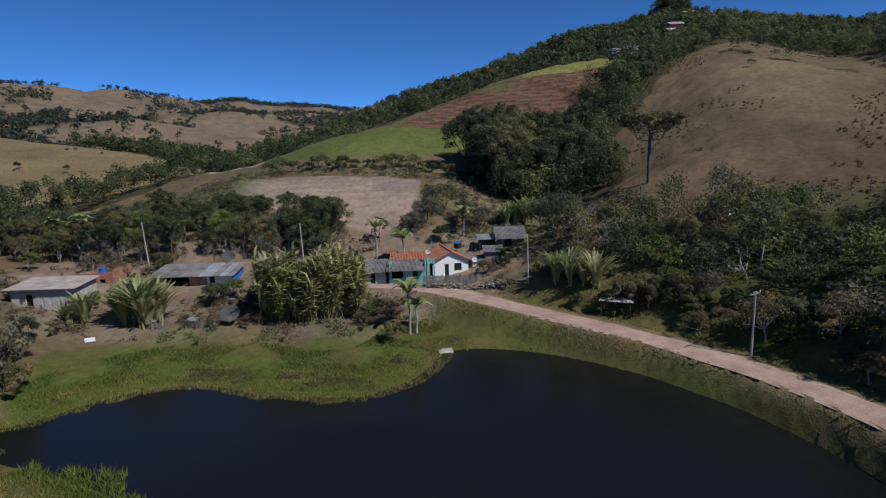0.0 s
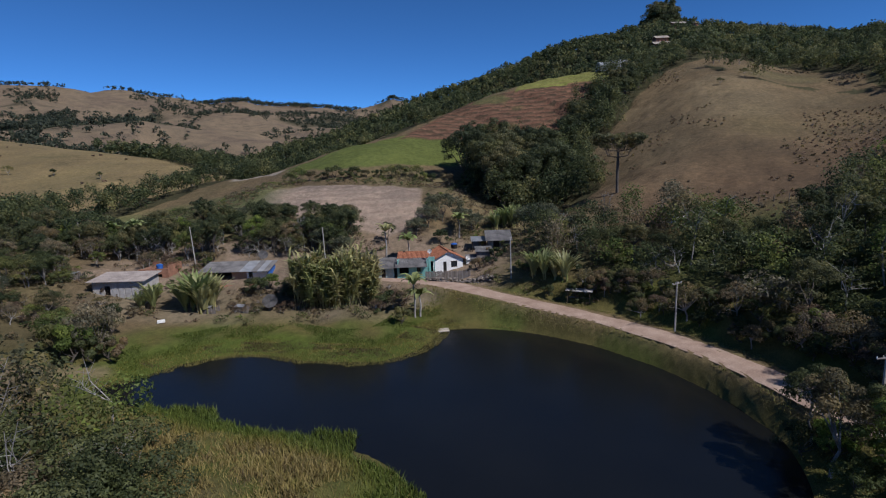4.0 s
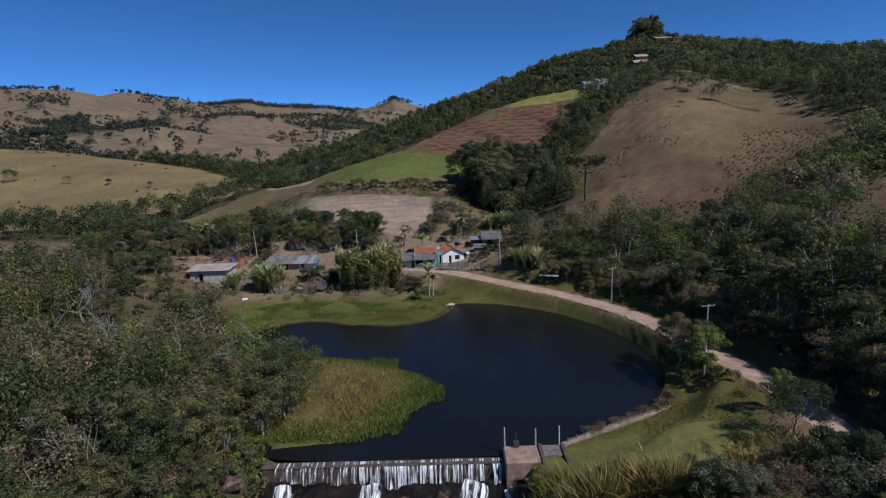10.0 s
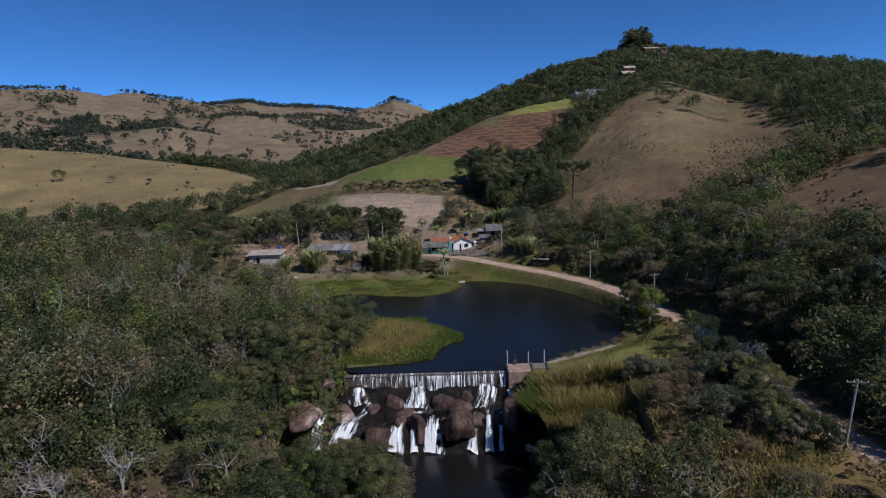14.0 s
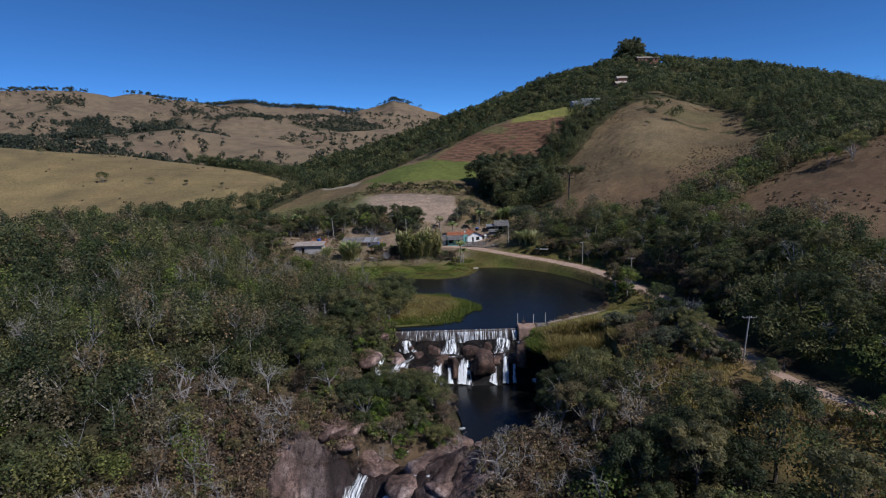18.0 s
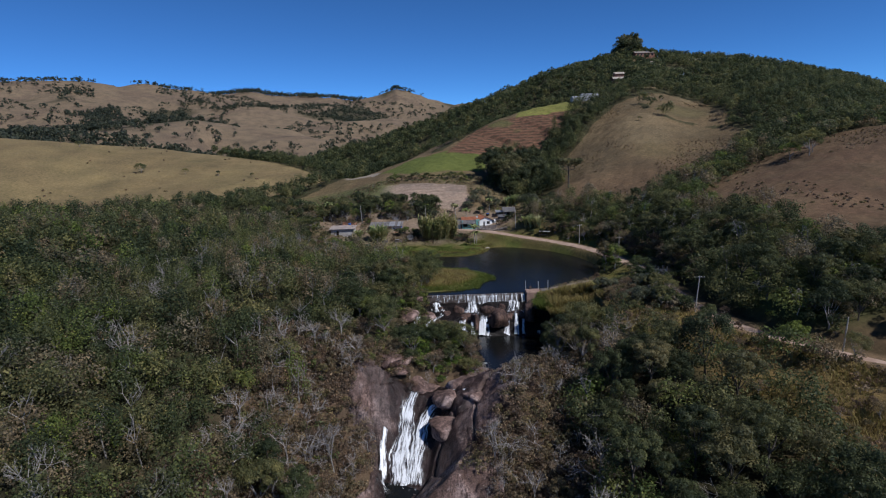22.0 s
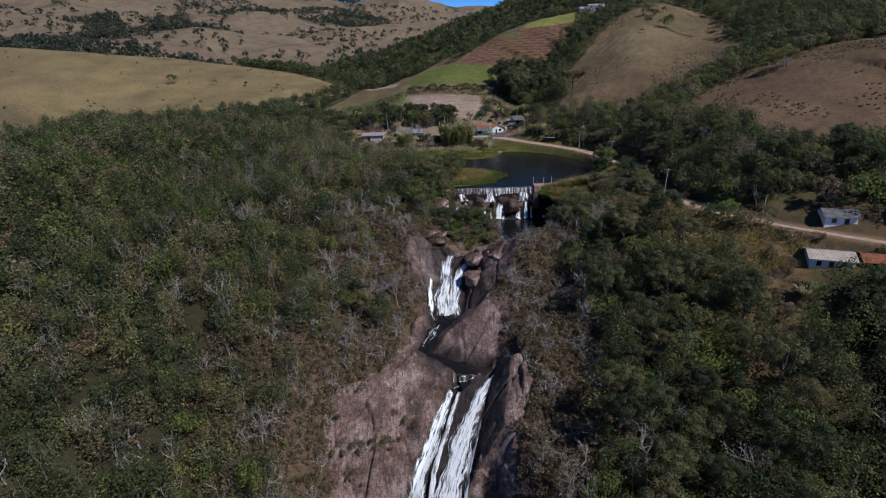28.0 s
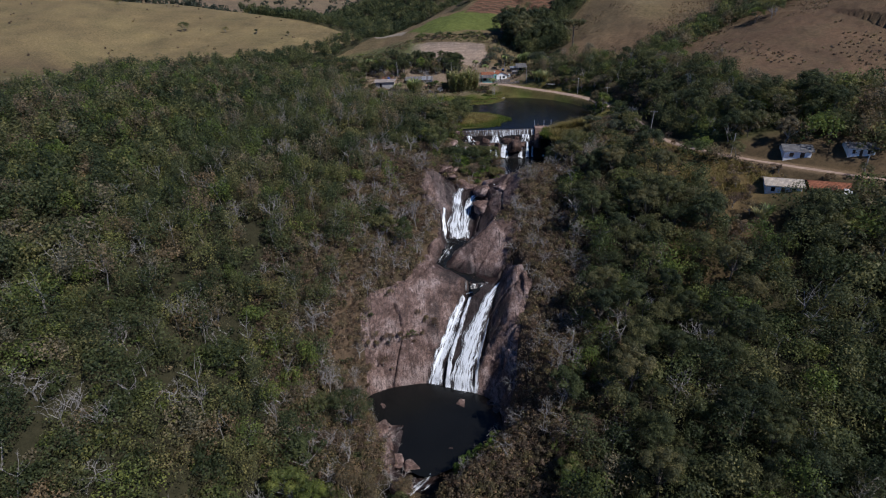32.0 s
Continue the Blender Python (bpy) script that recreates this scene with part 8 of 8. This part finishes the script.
PL = "slender grey utility pole with a crossarm beside the road"
pole(27.9, 54.6, 6.7, PL, turn=35)
pole(32.6, 26.5, 7.0, PL, turn=10)
pole(32.0, -24.5, 7.4, PL, lean=0.5, turn=-10)
pole(45.5, -46.4, 5.8, "plain grey utility pole at the road's edge", False, 0.3)
pole(65.6, -66.0, 5.6, "plain grey utility pole at the road's edge", False, 0.2)
pole(9.0, 77.3, 7.1, "grey utility pole beside the stone wall", False, -0.1)
pole(-25.5, 88.5, 7.0, "thin grey pole behind the cane thicket", False, -0.2)
pole(-51.5, 90.0, 7.5, "thin pale pole behind the houses", False, -0.4)
pole(-76, 93, 7.0, "thin pale pole among trees", False, 0.2)

# the plank fence and the dry-stone wall in front of the white house
fence = empty("plank_fence", "grey upright plank fence in front of the white house", "fence", (-6.0, 81.9, 4.3))
for k in range(46):
    ob = part("plank", boxed(k * 0.178, k * 0.178 + 0.15, 0, 0.03, -0.5, 1.25 + 0.10 * math.sin(k * 1.7) + 0.05 * math.sin(k * 5.1)), GREY_WOOD, fence)
for z in (0.25, 0.95):
    part("rail", boxed(0, 8.2, 0.03, 0.08, z, z + 0.08), GREY_WOOD, fence)
fence2 = empty("paling_fence", "pale grey paling fence round a small yard", "fence", (5.6, 79.6, 3.7), -14)
for k in range(34):
    part("plank", boxed(k * 0.19, k * 0.19 + 0.14, 0, 0.03, -0.5, 1.1 + 0.14 * math.sin(k * 2.1)), GREY_WOOD, fence2)
fence3 = empty("paling_fence", "weathered board fence behind the brick house", "fence", (-62, 88.5, 5.2), 3)
for k in range(60):
    part("plank", boxed(k * 0.3, k * 0.3 + 0.24, 0, 0.04, -0.8, 1.5 + 0.2 * math.sin(k * 2.1)), GREY_WOOD, fence3)
stone_wall = empty("stone_wall", "rough dry-stone wall along the road", "wall", (0, 0, 0))
STONES = [boulder_mesh(20 + k, f, STONE) for k, f in ((0, 0.8), (1, 0.7), (2, 0.9))]
rw = np.random.RandomState(12)
for k in range(120):
    u_ = rw.rand()
    x, y = -5.6 + 12.0 * u_, 81.3 - 2.4 * u_ ** 2
    tier = rw.randint(3)
    ob = new("stone", STONES[k % 3])
    ob.parent = stone_wall
    s = rw.uniform(0.2, 0.38)
    ob.matrix_basis = pose(x + rw.normal() * 0.05, y + rw.normal() * 0.12, ground_at(x, y) + 0.05 + tier * 0.27, 0, 0, rw.uniform(0, 360)) @ Matrix.Diagonal((s * 1.2, s, s * 0.8, 1))
for x, y, s in ((4.0, 80.6, 0.9), (4.9, 80.3, 0.7), (-12.5, 79, 0.6), (-10.5, 77.5, 0.5)):
    boulder(x, y, s, s * 0.8, s * 0.8, STONES, 1, "large pale boulder beside the stone wall", group="boulders by the road")

# wire fence along the lower edge of the pasture: posts only carry two strands
pasture_fence = empty("wire_fence", "wire fence of thin weathered posts below the pasture", "fence")
line = smooth_line([(48, 82), (58, 76), (70, 78), (84, 84)], 2.2)
for x, y in line:
    g = ground_at(x, y)
    part("post", rod((x, y, g - 0.4), (x, y, g + 1.35), 0.07, 0.06, 5), GREY_WOOD, pasture_fence)
dam_fence = empty("rail_fence", "old grey rail fence along the dam wall", "fence")
line = smooth_line([(10, 9.6), (13.5, 11.4), (18, 13.9), (24, 16.9)], 1.25)
for k, (x, y) in enumerate(line):
    part("post", rod((x, y - 0.4, 0.0), (x, y - 0.4, 1.0 + 0.1 * math.sin(k * 2.3)), 0.06, 0.05, 5), GREY_WOOD, dam_fence)
for a, b in zip(line[:-1], line[1:]):
    part("rail", rod((a[0], a[1] - 0.4, 0.8), (b[0], b[1] - 0.4, 0.8), 0.035, None, 4), GREY_WOOD, dam_fence)

# parked cars by the lower house
def car(x, y, z, rz, paint, label):
    ob = empty("car", label, "car", (x, y, z), rz)
    bm = bmesh.new()
    prof = [(-2.0, 0.35), (-2.05, 0.75), (-1.5, 0.9), (-0.9, 1.35), (0.6, 1.38), (1.1, 0.92), (1.9, 0.8), (2.0, 0.4)]
    a = [bm.verts.new((p, -0.8, q)) for p, q in prof]
    b = [bm.verts.new((p, 0.8, q)) for p, q in prof]
    for i in range(len(prof)):
        j = (i + 1) % len(prof)
        bm.faces.new((a[j], a[i], b[i], b[j]))
    bm.faces.new(a), bm.faces.new(b[::-1])
    bmesh.ops.bevel(bm, geom=bm.edges[:], offset=0.08, segments=2, affect="EDGES")
    body = part("body", bm, paint, ob)
    for s in (-1, 1):
        part("side_window", boxed(-0.8, 0.55, s * 0.81 - 0.015, s * 0.81 + 0.015, 0.95, 1.25), GLASS, ob)
        for wx in (-1.25, 1.25):
            w = part("wheel", rod((wx, s * 0.62, 0.32), (wx, s * 0.84, 0.32), 0.32, None, 14), SHADE_AND_BLACK, ob)
            part("rim", rod((wx, s * 0.84, 0.32), (wx, s * 0.86, 0.32), 0.18, None, 10), ZINC, w)
    return ob


car(60.0, -70.6, ground_at(60, -70.6), 60, surface("white_paint", (0.7, 0.7, 0.7), (0.8, 0.8, 0.8), 0.5, 0.3, relief=0), "white car parked beside the tiled annex")
car(57.2, -71.0, ground_at(57.2, -71.0), 75, surface("grey_paint", (0.25, 0.26, 0.28), (0.3, 0.3, 0.32), 0.5, 0.3, relief=0), "grey car parked beside the tiled annex")

for seed in SEEDS:
    for ob in list(seed.children_recursive) + [seed]:
        bpy.data.objects.remove(ob)
